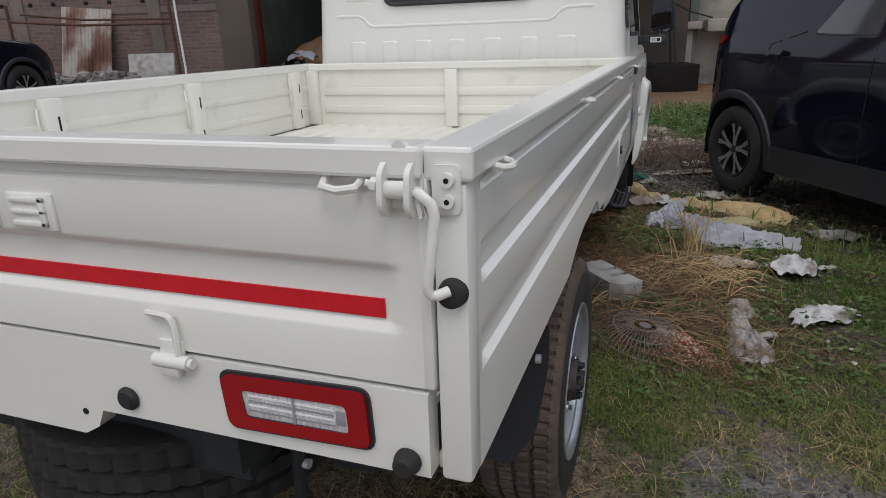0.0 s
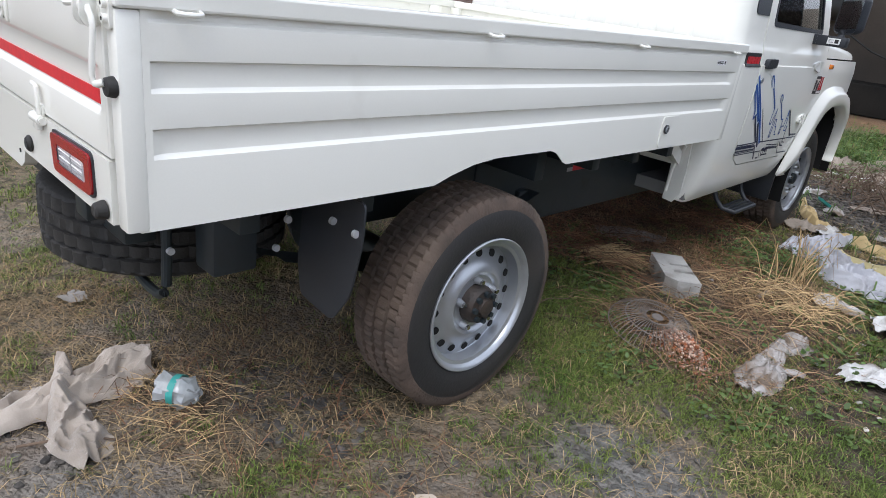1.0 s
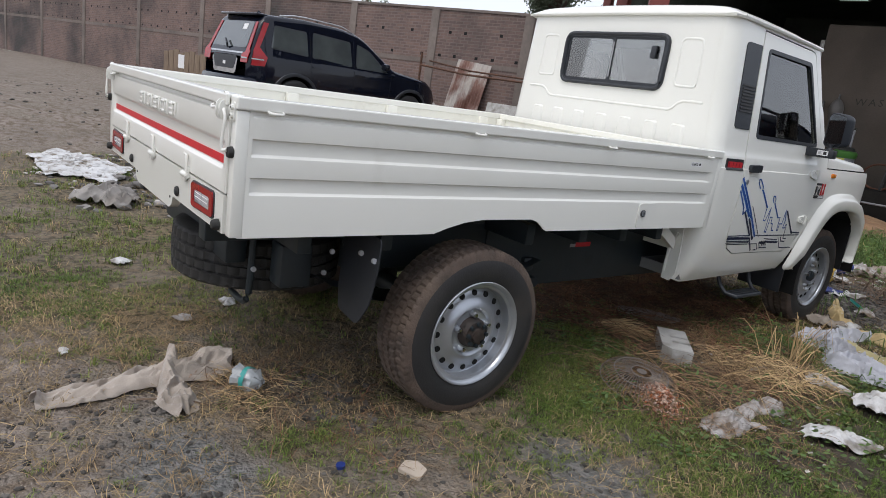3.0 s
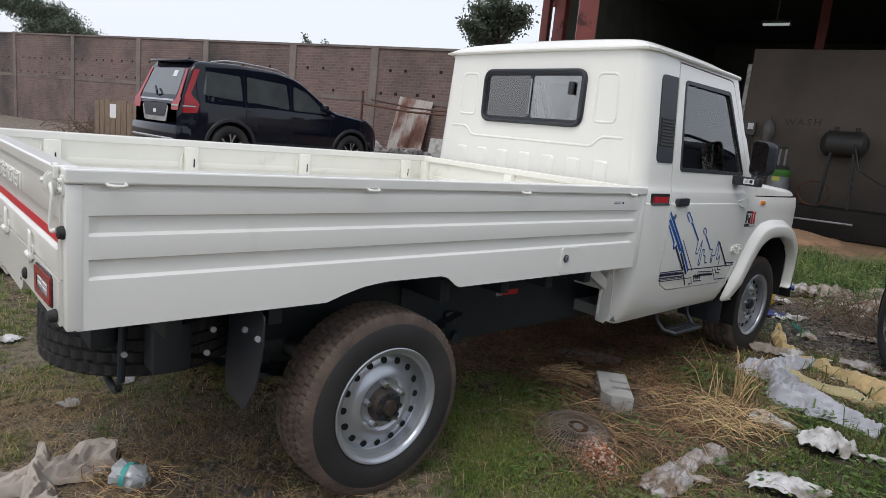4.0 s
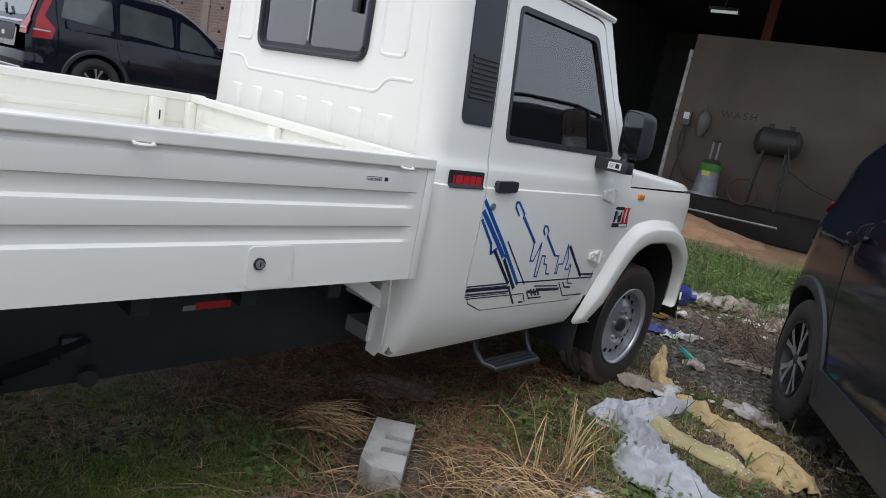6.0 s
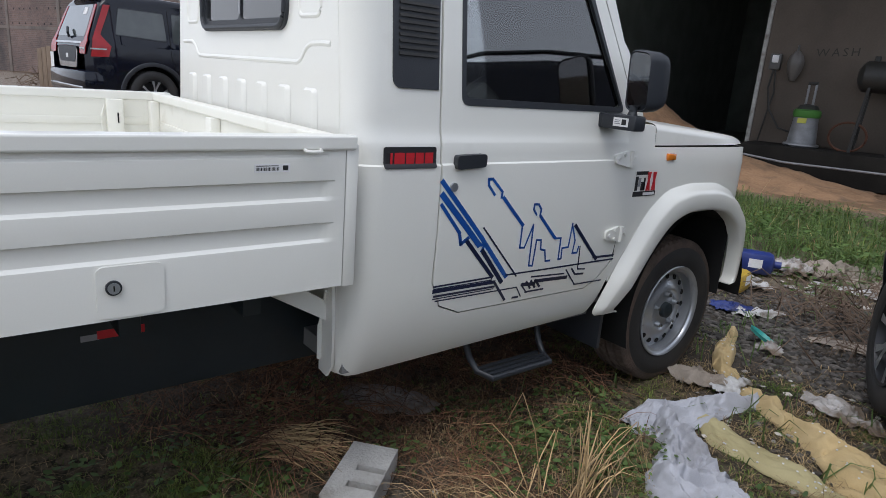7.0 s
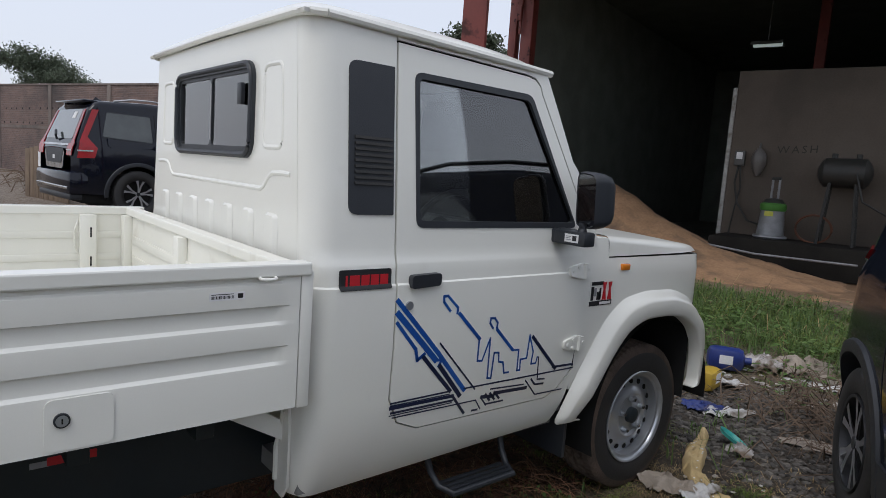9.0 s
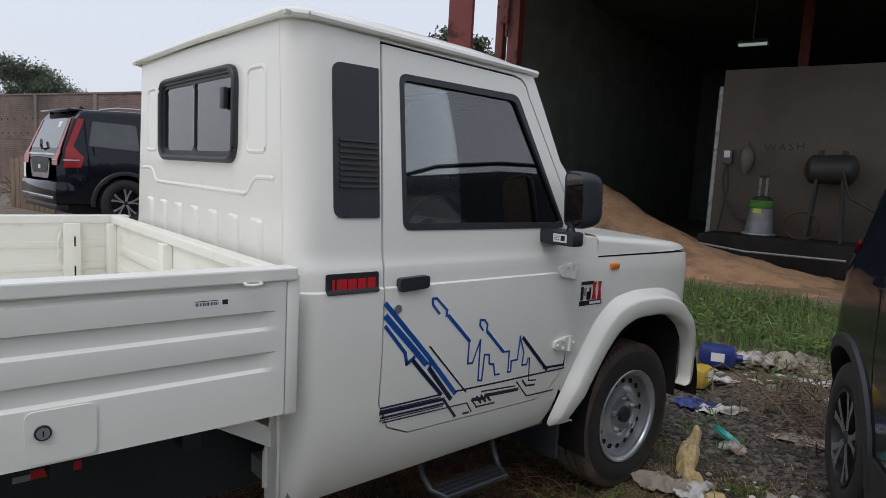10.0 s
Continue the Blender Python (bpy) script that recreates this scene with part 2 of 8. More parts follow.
def rounded(points, r, seg=5):
    """A polygon with its corners rounded: r is one radius, or one for each corner."""
    out = []
    for i, p in enumerate(points):
        p = Vector(p)
        a, b = Vector(points[i - 1]) - p, Vector(points[(i + 1) % len(points)]) - p
        rr = r[i] if isinstance(r, (list, tuple)) else r
        rr = min(rr, 0.45 * a.length, 0.45 * b.length)
        if rr <= 0:
            out.append(tuple(p))
            continue
        p0, p1 = p + a.normalized() * rr, p + b.normalized() * rr
        for k in range(seg + 1):
            t = k / seg
            out.append(tuple((1 - t) ** 2 * p0 + 2 * t * (1 - t) * p + t * t * p1))
    return out


def sheet(outline, holes=(), cuts=(), cross=()):
    """A flat sheet in (u, v) with holes, cut along v levels (cuts) and u levels (cross)."""
    bm = bmesh.new()
    edges = []
    for loop in (outline, *holes):
        vs = [bm.verts.new((u, v, 0)) for u, v in loop]
        edges += [bm.edges.new((vs[i], vs[(i + 1) % len(vs)])) for i in range(len(vs))]
    bmesh.ops.triangle_fill(bm, use_beauty=True, use_dissolve=False, edges=edges)
    for level, normal in [(c, (0, 1, 0)) for c in cuts] + [(c, (1, 0, 0)) for c in cross]:
        bmesh.ops.bisect_plane(bm, geom=bm.verts[:] + bm.edges[:] + bm.faces[:], dist=1e-5, plane_co=(level * normal[0], level * normal[1], 0), plane_no=normal)
    return bm


def extrude_plate(bm, f, depth):
    """Maps a flat sheet to space by f(u, v, w), from w = 0 to w = depth, with its rim closed."""
    flat = {v: (v.co.x, v.co.y) for v in bm.verts}
    faces = bm.faces[:]
    rim = [e for e in bm.edges if len(e.link_faces) == 1]
    back = {v: bm.verts.new(f(*uv, depth)) for v, uv in flat.items()}
    for v, uv in flat.items():
        v.co = f(*uv, 0)
    for fc in faces:
        bm.faces.new([back[v] for v in fc.verts][::-1])
    for e in rim:
        a, b = e.verts
        bm.faces.new((a, b, back[b], back[a]))
    return bm


def lerp_table(table, x):
    """Linear reading of (x, value) pairs."""
    for (a, p), (b, q) in zip(table, table[1:]):
        if x <= b:
            t = min(1.0, max(0.0, (x - a) / (b - a)))
            return p + t * (q - p)
    return table[-1][1]


def steps(a, b, n):
    return [a + (b - a) * i / n for i in range(n + 1)]


def text_mesh(words, size, depth=0.002, spacing=1.0):
    """Letters of the built-in font as a bmesh, flat in xy."""
    cu = bpy.data.curves.new("letters", "FONT")
    cu.body, cu.size, cu.extrude, cu.align_x, cu.align_y, cu.space_character, cu.resolution_u = words, size, depth, "CENTER", "CENTER", spacing, 2
    ob = bpy.data.objects.new("letters", cu)
    me = bpy.data.meshes.new_from_object(ob)
    bm = bmesh.new()
    bm.from_mesh(me)
    bpy.data.objects.remove(ob)
    bpy.data.curves.remove(cu)
    bpy.data.meshes.remove(me)
    return bm


def moved(bm, m):
    bmesh.ops.transform(bm, matrix=m, verts=bm.verts)
    return bm


# ---- the pickup truck ----
truck = thing("pickup_truck", "white single-cab pickup truck with dropside cargo bed, parked on grass", "pickup truck")
BED_LOW, BED_TOP = 0.77, 1.172


def bed_bottom(y):
    """Lower edge of the side board, cut away over the rear wheel."""
    return BED_LOW + lerp_table([(0.74, 0), (0.80, 0.02), (0.88, 0.040), (0.97, 0.050), (1.22, 0.050), (1.255, 0.042), (1.31, 0), (9, 0)], y)


SIDE_PROFILE = [(0.80, 0.850), (0.893, 0.850), (0.897, 0.8495), (0.905, 0.8405), (0.908, 0.840), (0.944, 0.840), (0.946, 0.8405), (0.949, 0.8495), (0.952, 0.850), (1.003, 0.850),
                (1.007, 0.8495), (1.015, 0.8405), (1.018, 0.840), (1.054, 0.840), (1.056, 0.8405), (1.059, 0.8495), (1.062, 0.850), (1.113, 0.850), (1.117, 0.8495), (1.123, 0.842), (1.14, 0.840)]


def side_board(sign):
    """A pressed side board with two hollow bands, its top rail, posts, hooks and inner posts."""
    ys = [0.0442, 0.05, 0.056, 0.075, 0.09] + steps(0.15, 0.74, 4) + steps(0.76, 1.32, 28) + steps(1.4, 2.42, 6) + [2.44, 2.455, 2.475, 2.505]

    def f(y, k):
        if k < 0:
            return (sign * 0.850, y, bed_bottom(y))
        z, x = SIDE_PROFILE[k]
        calm = min(1.0, max(0.0, (2.47 - y) / 0.03)) * min(1.0, max(0.0, (y - 0.056) / 0.02))
        return (sign * (0.850 + (x - 0.850) * calm), y, max(z, bed_bottom(y) + 0.004))
    board = part("side_board", thicken(surface(f, ys, range(-1, len(SIDE_PROFILE))), 0.004), WHITE, truck, smooth=25)
    part("inner_skin", box(sorted((sign * 0.806, sign * 0.81)), (0.05, 2.5), (0.855, 1.14)), BED, board)
    ridge = bmesh.new()
    for z in (0.93, 1.03):
        add_box(ridge, sorted((sign * 0.802, sign * 0.808)), (0.08, 2.46), (z, z + 0.03), 0.002)
    part("pressed_ridge", ridge, BED, board)
    part("top_rail", box(sorted((sign * 0.80, sign * 0.858)), (0.005, 2.535), (1.136, BED_TOP), 0.005), WHITE, board, smooth=12)
    part("rear_post", box(sorted((sign * 0.811, sign * 0.8515)), (0.006, 0.046), (BED_LOW, 1.136), 0.007), WHITE, board)
    part("front_post", box(sorted((sign * 0.80, sign * 0.8495)), (2.508, 2.545), (BED_LOW - 0.005, 1.150), 0.005), WHITE, board)
    part("bottom_flange", box(sorted((sign * 0.80, sign * 0.848)), (0.03, 0.72), (BED_LOW - 0.002, BED_LOW + 0.02), 0.002), WHITE, board)
    for y in (0.116, 0.881, 1.627, 2.408):
        part("rope_hook", tube([(sign * 0.845, y - 0.022, 1.14), (sign * 0.866, y - 0.02, 1.135), (sign * 0.872, y - 0.01, 1.134), (sign * 0.872, y + 0.01, 1.134), (sign * 0.866, y + 0.02, 1.135), (sign * 0.845, y + 0.022, 1.14)], 0.0045, 8), WHITE, board)
    for y in (0.28, 0.90, 1.553, 2.30):
        post = part("inner_post", box(sorted((sign * 0.77, sign * 0.806)), (y - 0.035, y + 0.03), (0.86, 1.138), 0.004), BED, board)
        for z in (0.93, 1.06):
            part("slot", box(sorted((sign * 0.7685, sign * 0.772)), (y + 0.004, y + 0.010), (z - 0.022, z + 0.022)), HOLE, post)
        part("bracket", tube([(sign * 0.80, y - 0.04, 1.11), (sign * 0.785, y - 0.055, 1.07), (sign * 0.785, y - 0.055, 1.0), (sign * 0.80, y - 0.04, 0.97)], 0.004, 6), BED, post)
    return board


side_board(1)
side_board(-1)
# fuel-filler flap with its lock on the side board
flap = part("filler_flap", extrude_plate(sheet(rounded([(1.915, 0.776), (2.052, 0.776), (2.052, 0.893), (1.915, 0.893)], 0.02)), lambda u, v, w: (0.850 + w, u, v), 0.004), WHITE, truck)
part("lock_ring", cyl((0.852, 1.948, 0.846), (0.860, 1.948, 0.846), 0.0165, 24), PLASTIC, flap)
part("lock_core", cyl((0.858, 1.948, 0.846), (0.863, 1.948, 0.846), 0.0125, 20), STEEL, flap)
part("key_slot", box((0.8625, 0.8635), (1.9465, 1.9495), (0.840, 0.852)), HOLE, flap)
# barcode sticker
sticker = part("sticker", box((0.8502, 0.8508), (2.262, 2.352), (1.084, 1.104)), PAPER, truck, "white printed barcode sticker")
bars = bmesh.new()
for i in range(26):
    y = 2.266 + i * 0.0022 + 0.0006 * (i % 3)
    add_box(bars, (0.8508, 0.8511), (y, y + 0.0011 + 0.0005 * (i % 2)), (1.088, 1.096))
add_box(bars, (0.8508, 0.8511), (2.333, 2.347), (1.088, 1.100))
add_box(bars, (0.8508, 0.8511), (2.266, 2.322), (1.0985, 1.1005))
part("barcode", bars, INK, sticker)

# bed floor, corrugated lengthways
part("bed_floor", thicken(surface(lambda x, y: (x, y, 0.852 + 0.008 * (1 if (math.floor(x / 0.05) % 2) else 0)), sorted([i * 0.05 + d for i in range(-16, 16) for d in (0.004, 0.046)]), steps(0.03, 2.5, 4)), 0.01), BED, truck, smooth=20)
part("floor_stain", box((0.36, 0.46), (0.06, 0.075), (0.8605, 0.8615)), GREY_INK, truck)
# headboard at the cab
head = part("headboard", box((-0.80, 0.80), (2.47, 2.476), (0.80, 1.14)), BED, truck)
part("top_rail", box((-0.80, 0.80), (2.455, 2.507), (1.136, 1.170), 0.005), BED, head, smooth=12)
for x in (-0.775, 0.0, 0.775):
    part("inner_post", box((x - 0.03, x + 0.03), (2.435, 2.47), (0.86, 1.136), 0.004), BED, head)
for z in (0.92, 1.01):
    part("pressed_ridge", box((-0.72, 0.72), (2.462, 2.471), (z, z + 0.04), 0.004), BED, head)
for y in (2.2, 1.6, 1.0, 0.4, 0.05):
    part("cross_member", box((-0.79, 0.79), (y - 0.03, y + 0.03), (0.79, 0.85), 0.003), CHASSIS, truck)

# tailgate
gate = part("tailgate", bmesh.new(), WHITE, truck)
gate.location.y = 0.017
GATE = [(0.892, -0.012), (0.955, -0.012), (0.959, -0.0105), (0.965, -0.0035), (0.969, -0.002), (1.030, -0.002), (1.034, -0.0035), (1.040, -0.011), (1.045, -0.013), (1.116, -0.013), (1.120, -0.0125), (1.126, -0.005), (1.136, -0.004)]


def gate_face(x, k):
    z, y = GATE[k]
    calm = min(1.0, max(0.0, (0.772 - abs(x)) / 0.02))
    return (x, -0.012 + (y + 0.012) * calm, z)


part("gate_skin", thicken(surface(gate_face, [-0.806, -0.774, -0.762, -0.752] + steps(-0.7, 0.7, 8) + [0.752, 0.762, 0.774, 0.806], range(len(GATE))), 0.006), WHITE, gate)
part("inner_skin", box((-0.80, 0.80), (0.020, 0.026), (0.87, 1.15)), BED, gate)
part("top_rail", box((-0.806, 0.806), (-0.026, 0.028), (1.140, 1.174), 0.005), WHITE, gate, smooth=12)
part("side_edge", box((0.796, 0.809), (-0.014, 0.02), (0.892, 1.14), 0.003), WHITE, gate)
part("side_edge", box((-0.809, -0.796), (-0.014, 0.02), (0.892, 1.14), 0.003), WHITE, gate)
part("reflective_strip", box((-0.748, 0.748), (-0.0045, -0.0025), (0.972, 0.996)), RED_TAPE, gate, "red reflective tape strip")
for i in range(5):
    x = 0.240 - i * 0.108
    emblem = bmesh.new()
    add_box(emblem, (x - 0.045, x + 0.04), (-0.0185, -0.012), (1.046, 1.098), 0.003)
    part("embossed_mark", emblem, WHITE, gate)
    mark = bmesh.new()
    add_box(mark, (x - 0.034, x + 0.028), (-0.023, -0.018), (1.085, 1.093), 0.002)
    add_box(mark, (x - 0.034, x + 0.028), (-0.023, -0.018), (1.052, 1.060), 0.002)
    if i % 2 == 0:
        add_box(mark, (x - 0.034, x + 0.028), (-0.023, -0.018), (1.069, 1.076), 0.002)
    add_box(mark, (x + 0.018, x + 0.028), (-0.023, -0.018), (1.052, 1.093), 0.002)
    part("embossed_stroke", mark, WHITE, gate)
for x in (-0.715, 0.715):
    part("rope_hook", tube([(x - 0.022, -0.012, 1.139), (x - 0.02, -0.03, 1.130), (x, -0.034, 1.127), (x + 0.02, -0.03, 1.130), (x + 0.022, -0.012, 1.139)], 0.005, 8), WHITE, gate)
for x in (-0.436, 0.0, 0.436):
    hinge = part("hinge", tube([(x + 0.016, -0.022, 0.882), (x + 0.016, -0.022, 0.933), (x + 0.012, -0.021, 0.942), (x + 0.004, -0.020, 0.945), (x - 0.030, -0.017, 0.945)], 0.0045, 8), WHITE, gate)
    part("upper_leaf", box((x - 0.020, x + 0.020), (-0.018, -0.011), (0.884, 0.908), 0.003), WHITE, hinge)
    part("knuckle", cyl((x - 0.024, -0.022, 0.880), (x + 0.032, -0.022, 0.880), 0.010, 20), WHITE, hinge)
    part("pin", cyl((x + 0.028, -0.022, 0.880), (x + 0.038, -0.022, 0.880), 0.007, 12), WHITE, hinge)
    part("lower_leaf", box((x - 0.014, x + 0.016), (-0.028, -0.016), (0.858, 0.881), 0.004), WHITE, hinge)


def latch(sign):
    """Corner latch: forked bracket, roller, eye bolt and bent lever, with the bolted plate and rubber stop on the post."""
    s = sign
    base = part("latch", box(sorted((s * 0.754, s * 0.794)), (-0.022, -0.013), (1.106, 1.166), 0.003), WHITE, truck)
    base.location = (s * 0.012, 0.016, 0)
    base.scale = (1, 0.74, 1)
    for x in (0.752, 0.782):
        part("fork", extrude_plate(sheet(rounded([(-0.056, 1.112), (-0.052, 1.150), (-0.028, 1.160), (-0.014, 1.156), (-0.014, 1.104), (-0.038, 1.098)], 0.011)), lambda u, v, w: (s * (x + w), u, v), 0.006), WHITE, base)
    part("roller", cyl((s * 0.756, -0.038, 1.130), (s * 0.784, -0.038, 1.130), 0.0095, 20), WHITE, base)
    part("eye_bolt", tube([(s * 0.735, -0.038, 1.136), (s * 0.76, -0.038, 1.133), (s * 0.80, -0.038, 1.126)], 0.0042, 10), WHITE, base)
    part("nut", cyl((s * 0.741, -0.038, 1.135), (s * 0.748, -0.038, 1.134), 0.008, 6), WHITE, base)
    part("bolt_head", cyl((s * 0.772, -0.032, 1.171), (s * 0.772, -0.018, 1.171), 0.008, 12), WHITE, base)
    part("lever", tube([(s * 0.792, -0.040, 1.129), (s * 0.798, -0.043, 1.126), (s * 0.808, -0.043, 1.118), (s * 0.811, -0.042, 1.106), (s * 0.809, -0.044, 1.085), (s * 0.806, -0.046, 1.06), (s * 0.8025, -0.047, 1.032), (s * 0.802, -0.046, 1.024), (s * 0.805, -0.044, 1.019), (s * 0.811, -0.042, 1.019), (s * 0.822, -0.034, 1.023)], 0.0062, 12), WHITE, base)
    part("link", tube([(s * 0.794, -0.040, 1.134), (s * 0.800, -0.040, 1.122), (s * 0.800, -0.039, 1.104), (s * 0.796, -0.038, 1.102), (s * 0.793, -0.038, 1.118), (s * 0.792, -0.039, 1.134)], 0.0036, 8), WHITE, base)
    plate = part("latch_plate", extrude_plate(sheet(rounded([(0.815, 1.103), (0.846, 1.103), (0.846, 1.155), (0.815, 1.155)], 0.008)), lambda u, v, w: (s * u, 0.001 + w, v), 0.006), WHITE, truck)
    for z in (1.140, 1.118):
        part("bolt", cyl((s * 0.833, -0.006, z), (s * 0.833, 0.002, z), 0.0072, 20), WHITE, plate)
        part("socket", cyl((s * 0.833, -0.0065, z), (s * 0.833, -0.005, z), 0.0032, 6), HOLE, plate)
    part("rubber_stop", moved(lathe([(0.0, 0.0), (0.0, 0.009), (0.002, 0.0145), (0.010, 0.0165), (0.016, 0.017), (0.016, 0.0)], 24), Matrix.Translation((s * 0.834, -0.009, 1.016)) @ pose(0, 0, 0, 0, 0, 90)), RUBBER, truck)


latch(1)
latch(-1)

# rear beam with lamps
part("rear_beam", extrude_plate(sheet([(-0.80, 0.772), (-0.285, 0.772), (-0.27, 0.742), (-0.24, 0.725), (0.24, 0.725), (0.27, 0.742), (0.285, 0.772), (0.80, 0.772), (0.80, 0.886), (-0.80, 0.886)]), lambda u, v, w: (u, 0.002 + w, v), 0.03), WHITE, truck)
for s in (-1, 1):
    lamp = part("tail_lamp", extrude_plate(sheet(rounded([(0.522, 0.796), (0.728, 0.802), (0.724, 0.878), (0.516, 0.872)], 0.014), [rounded([(0.550, 0.815), (0.700, 0.818), (0.698, 0.857), (0.546, 0.854)], 0.008)]), lambda u, v, w: (s * u, -0.020 + w, v), 0.012), RED_LENS, truck, "red tail lamp with clear centre")
    lamp.location = (-s * 0.003, 0.014, 0)
    part("lamp_rim", extrude_plate(sheet(rounded([(0.517, 0.791), (0.733, 0.797), (0.729, 0.883), (0.511, 0.877)], 0.018)), lambda u, v, w: (s * u, -0.0155 + w, v), 0.004), PLASTIC, lamp)
    part("clear_lens", box(sorted((s * 0.545, s * 0.702)), (-0.0175, -0.010), (0.812, 0.860), 0.002), CLEAR_LENS, lamp)
    part("bezel", extrude_plate(sheet(rounded([(0.545, 0.811), (0.705, 0.814), (0.703, 0.861), (0.541, 0.858)], 0.010), [rounded([(0.550, 0.816), (0.700, 0.818), (0.698, 0.857), (0.546, 0.854)], 0.006)]), lambda u, v, w: (s * u, -0.0195 + w, v), 0.006), PLASTIC, lamp)
    for k in range(4):
        part("lens_rib", box(sorted((s * 0.556, s * 0.680)), (-0.0186, -0.0165), (0.8245 + 0.007 * k, 0.8268 + 0.007 * k)), PAPER if k % 2 else GREY_INK, lamp)
    part("divider", box(sorted((s * 0.621, s * 0.625)), (-0.019, -0.011), (0.816, 0.856)), GREY_INK, lamp)
    part("amber_bulb_cover", box(sorted((s * 0.682, s * 0.696)), (-0.0185, -0.011), (0.826, 0.848), 0.002), GREY_INK, lamp)
    hole = part("grommet", moved(lathe([(0.0, 0.0), (0.0, 0.013), (0.005, 0.018), (0.008, 0.018), (0.01, 0.016)], 24), Matrix.Translation((s * 0.343, -0.008, 0.804)) @ pose(0, 0, 0, 0, 0, 90)), RUBBER, truck)
    part("sensor_face", cyl((s * 0.343, -0.009, 0.804), (s * 0.343, -0.006, 0.804), 0.010, 20), PLASTIC, hole)
    part("rubber_stop", moved(lathe([(0.0, 0.0), (0.0, 0.010), (0.003, 0.014), (0.016, 0.0175), (0.02, 0.0175), (0.02, 0.0)], 24), Matrix.Translation((s * 0.772, -0.020, 0.793)) @ pose(0, 0, 0, 0, 0, 90)), RUBBER, truck)
    part("bolt_hole", cyl((s * 0.25, 0.0005, 0.765), (s * 0.25, 0.0025, 0.765), 0.005, 12), HOLE, truck)


# ---- wheels ----
def tyre_bm(radius, width, rim, lugs=64):
    """A tyre with grooved, lugged tread, about the x axis; x grows outward."""
    h, sh = width / 2, radius - rim
    side = [(h * 0.86, rim), (h * 0.95, rim + 0.10 * sh), (h * 1.02, rim + 0.32 * sh), (h * 1.03, rim + 0.52 * sh), (h * 0.99, rim + 0.74 * sh), (h * 0.93, rim + 0.90 * sh), (h * 0.84, rim + 0.972 * sh)]
    prof = [(-x, r) for x, r in side]
    top = []
    for i, u in enumerate((-0.80, -0.50, -0.46, -0.40, -0.36, -0.06, -0.04, 0.04, 0.06, 0.36, 0.40, 0.46, 0.50, 0.80)):
        groove = u in (-0.46, -0.40, -0.04, 0.04, 0.40, 0.46)
        top.append((h * u, radius - 0.006 * u * u - (0.011 if groove else 0)))
    prof = prof + top + side[::-1]
    a, b = len(side) - 1, len(side) + len(top)

    def vary(k, p):
        if not a <= p <= b:
            return 0
        shift = (0, 1, 2, 1, 3, 2, 0, 3, 1, 2)[(p // 3) % 10]
        return -0.0072 if (k + shift) % 4 == 0 else 0
    return lathe(prof, lugs * 4, vary)


def steel_wheel(name, parent, loc, flip=1.0, cap=True):
    """Steel wheel with tyre, slotted disc, nuts and hub cap."""
    w = part(name, tyre_bm(0.352, 0.205, 0.220, 66), TREAD, parent, "silver steel wheel with dusty tyre")
    w.matrix_basis = pose(*loc) @ Matrix.Diagonal((flip, 1, 1, 1))
    wall = lathe([(0.096, 0.219), (0.1035, 0.234), (0.1075, 0.26), (0.1075, 0.285), (0.1035, 0.308), (0.098, 0.322)], 64)
    part("sidewall", wall, SIDEWALL, w)
    part("rim", lathe([(-0.09, 0.212), (0.02, 0.19), (0.05, 0.188), (0.085, 0.192), (0.092, 0.212), (0.097, 0.2205), (0.103, 0.222), (0.106, 0.219), (0.104, 0.213), (0.097, 0.207), (0.088, 0.203), (0.070, 0.196), (0.050, 0.193), (0.044, 0.186), (0.046, 0.176), (0.054, 0.164), (0.057, 0.150), (0.060, 0.138), (0.068, 0.126), (0.076, 0.114), (0.078, 0.104), (0.074, 0.096), (0.066, 0.090), (0.064, 0.060), (0.070, 0.03)], 72), STEEL, w)
    hole_mesh = None
    for k in range(16):
        a = 2 * math.pi * k / 16
        if not hole_mesh:
            o = part("vent_hole", moved(bmesh.new(), Matrix()), HOLE, w)
            bm = cyl((-0.004, 0, 0), (0.004, 0, 0), 0.0125, 16)
            bm.to_mesh(o.data)
            bm.free()
            hole_mesh = o.data
        else:
            o = new("vent_hole", hole_mesh)
            o.parent = w
        o.matrix_basis = pose(0.0545, 0.162 * math.cos(a), 0.162 * math.sin(a)) @ Matrix.Rotation(a, 4, "X") @ pose(0, 0, 0, 0, 0, 12)
    for k in range(5):
        a = 2 * math.pi * (k + 0.3) / 5
        y, z = 0.078 * math.cos(a), 0.078 * math.sin(a)
        nut = part("wheel_nut", cyl((0.066, y, z), (0.088, y, z), 0.014, 12, 0.010), STEEL, w)
        add = cyl((0.086, y, z), (0.096, y, z), 0.008, 6)
        part("stud", add, CHROME, nut)
    if cap:
        hub = part("hub", lathe([(0.06, 0.064), (0.085, 0.062), (0.094, 0.058), (0.106, 0.054), (0.110, 0.030), (0.120, 0.028), (0.122, 0.0)], 28), HUB, w, "dirty dark bare hub")
        for k in range(8):
            a = 2 * math.pi * k / 8
            part("hub_bolt", cyl((0.098, 0.045 * math.cos(a), 0.045 * math.sin(a)), (0.119, 0.045 * math.cos(a), 0.045 * math.sin(a)), 0.0095, 6), CHASSIS, hub)
    else:
        part("hub", lathe([(0.05, 0.04), (0.09, 0.036), (0.10, 0.02), (0.10, 0.0)], 20), CHASSIS, w)
    return w


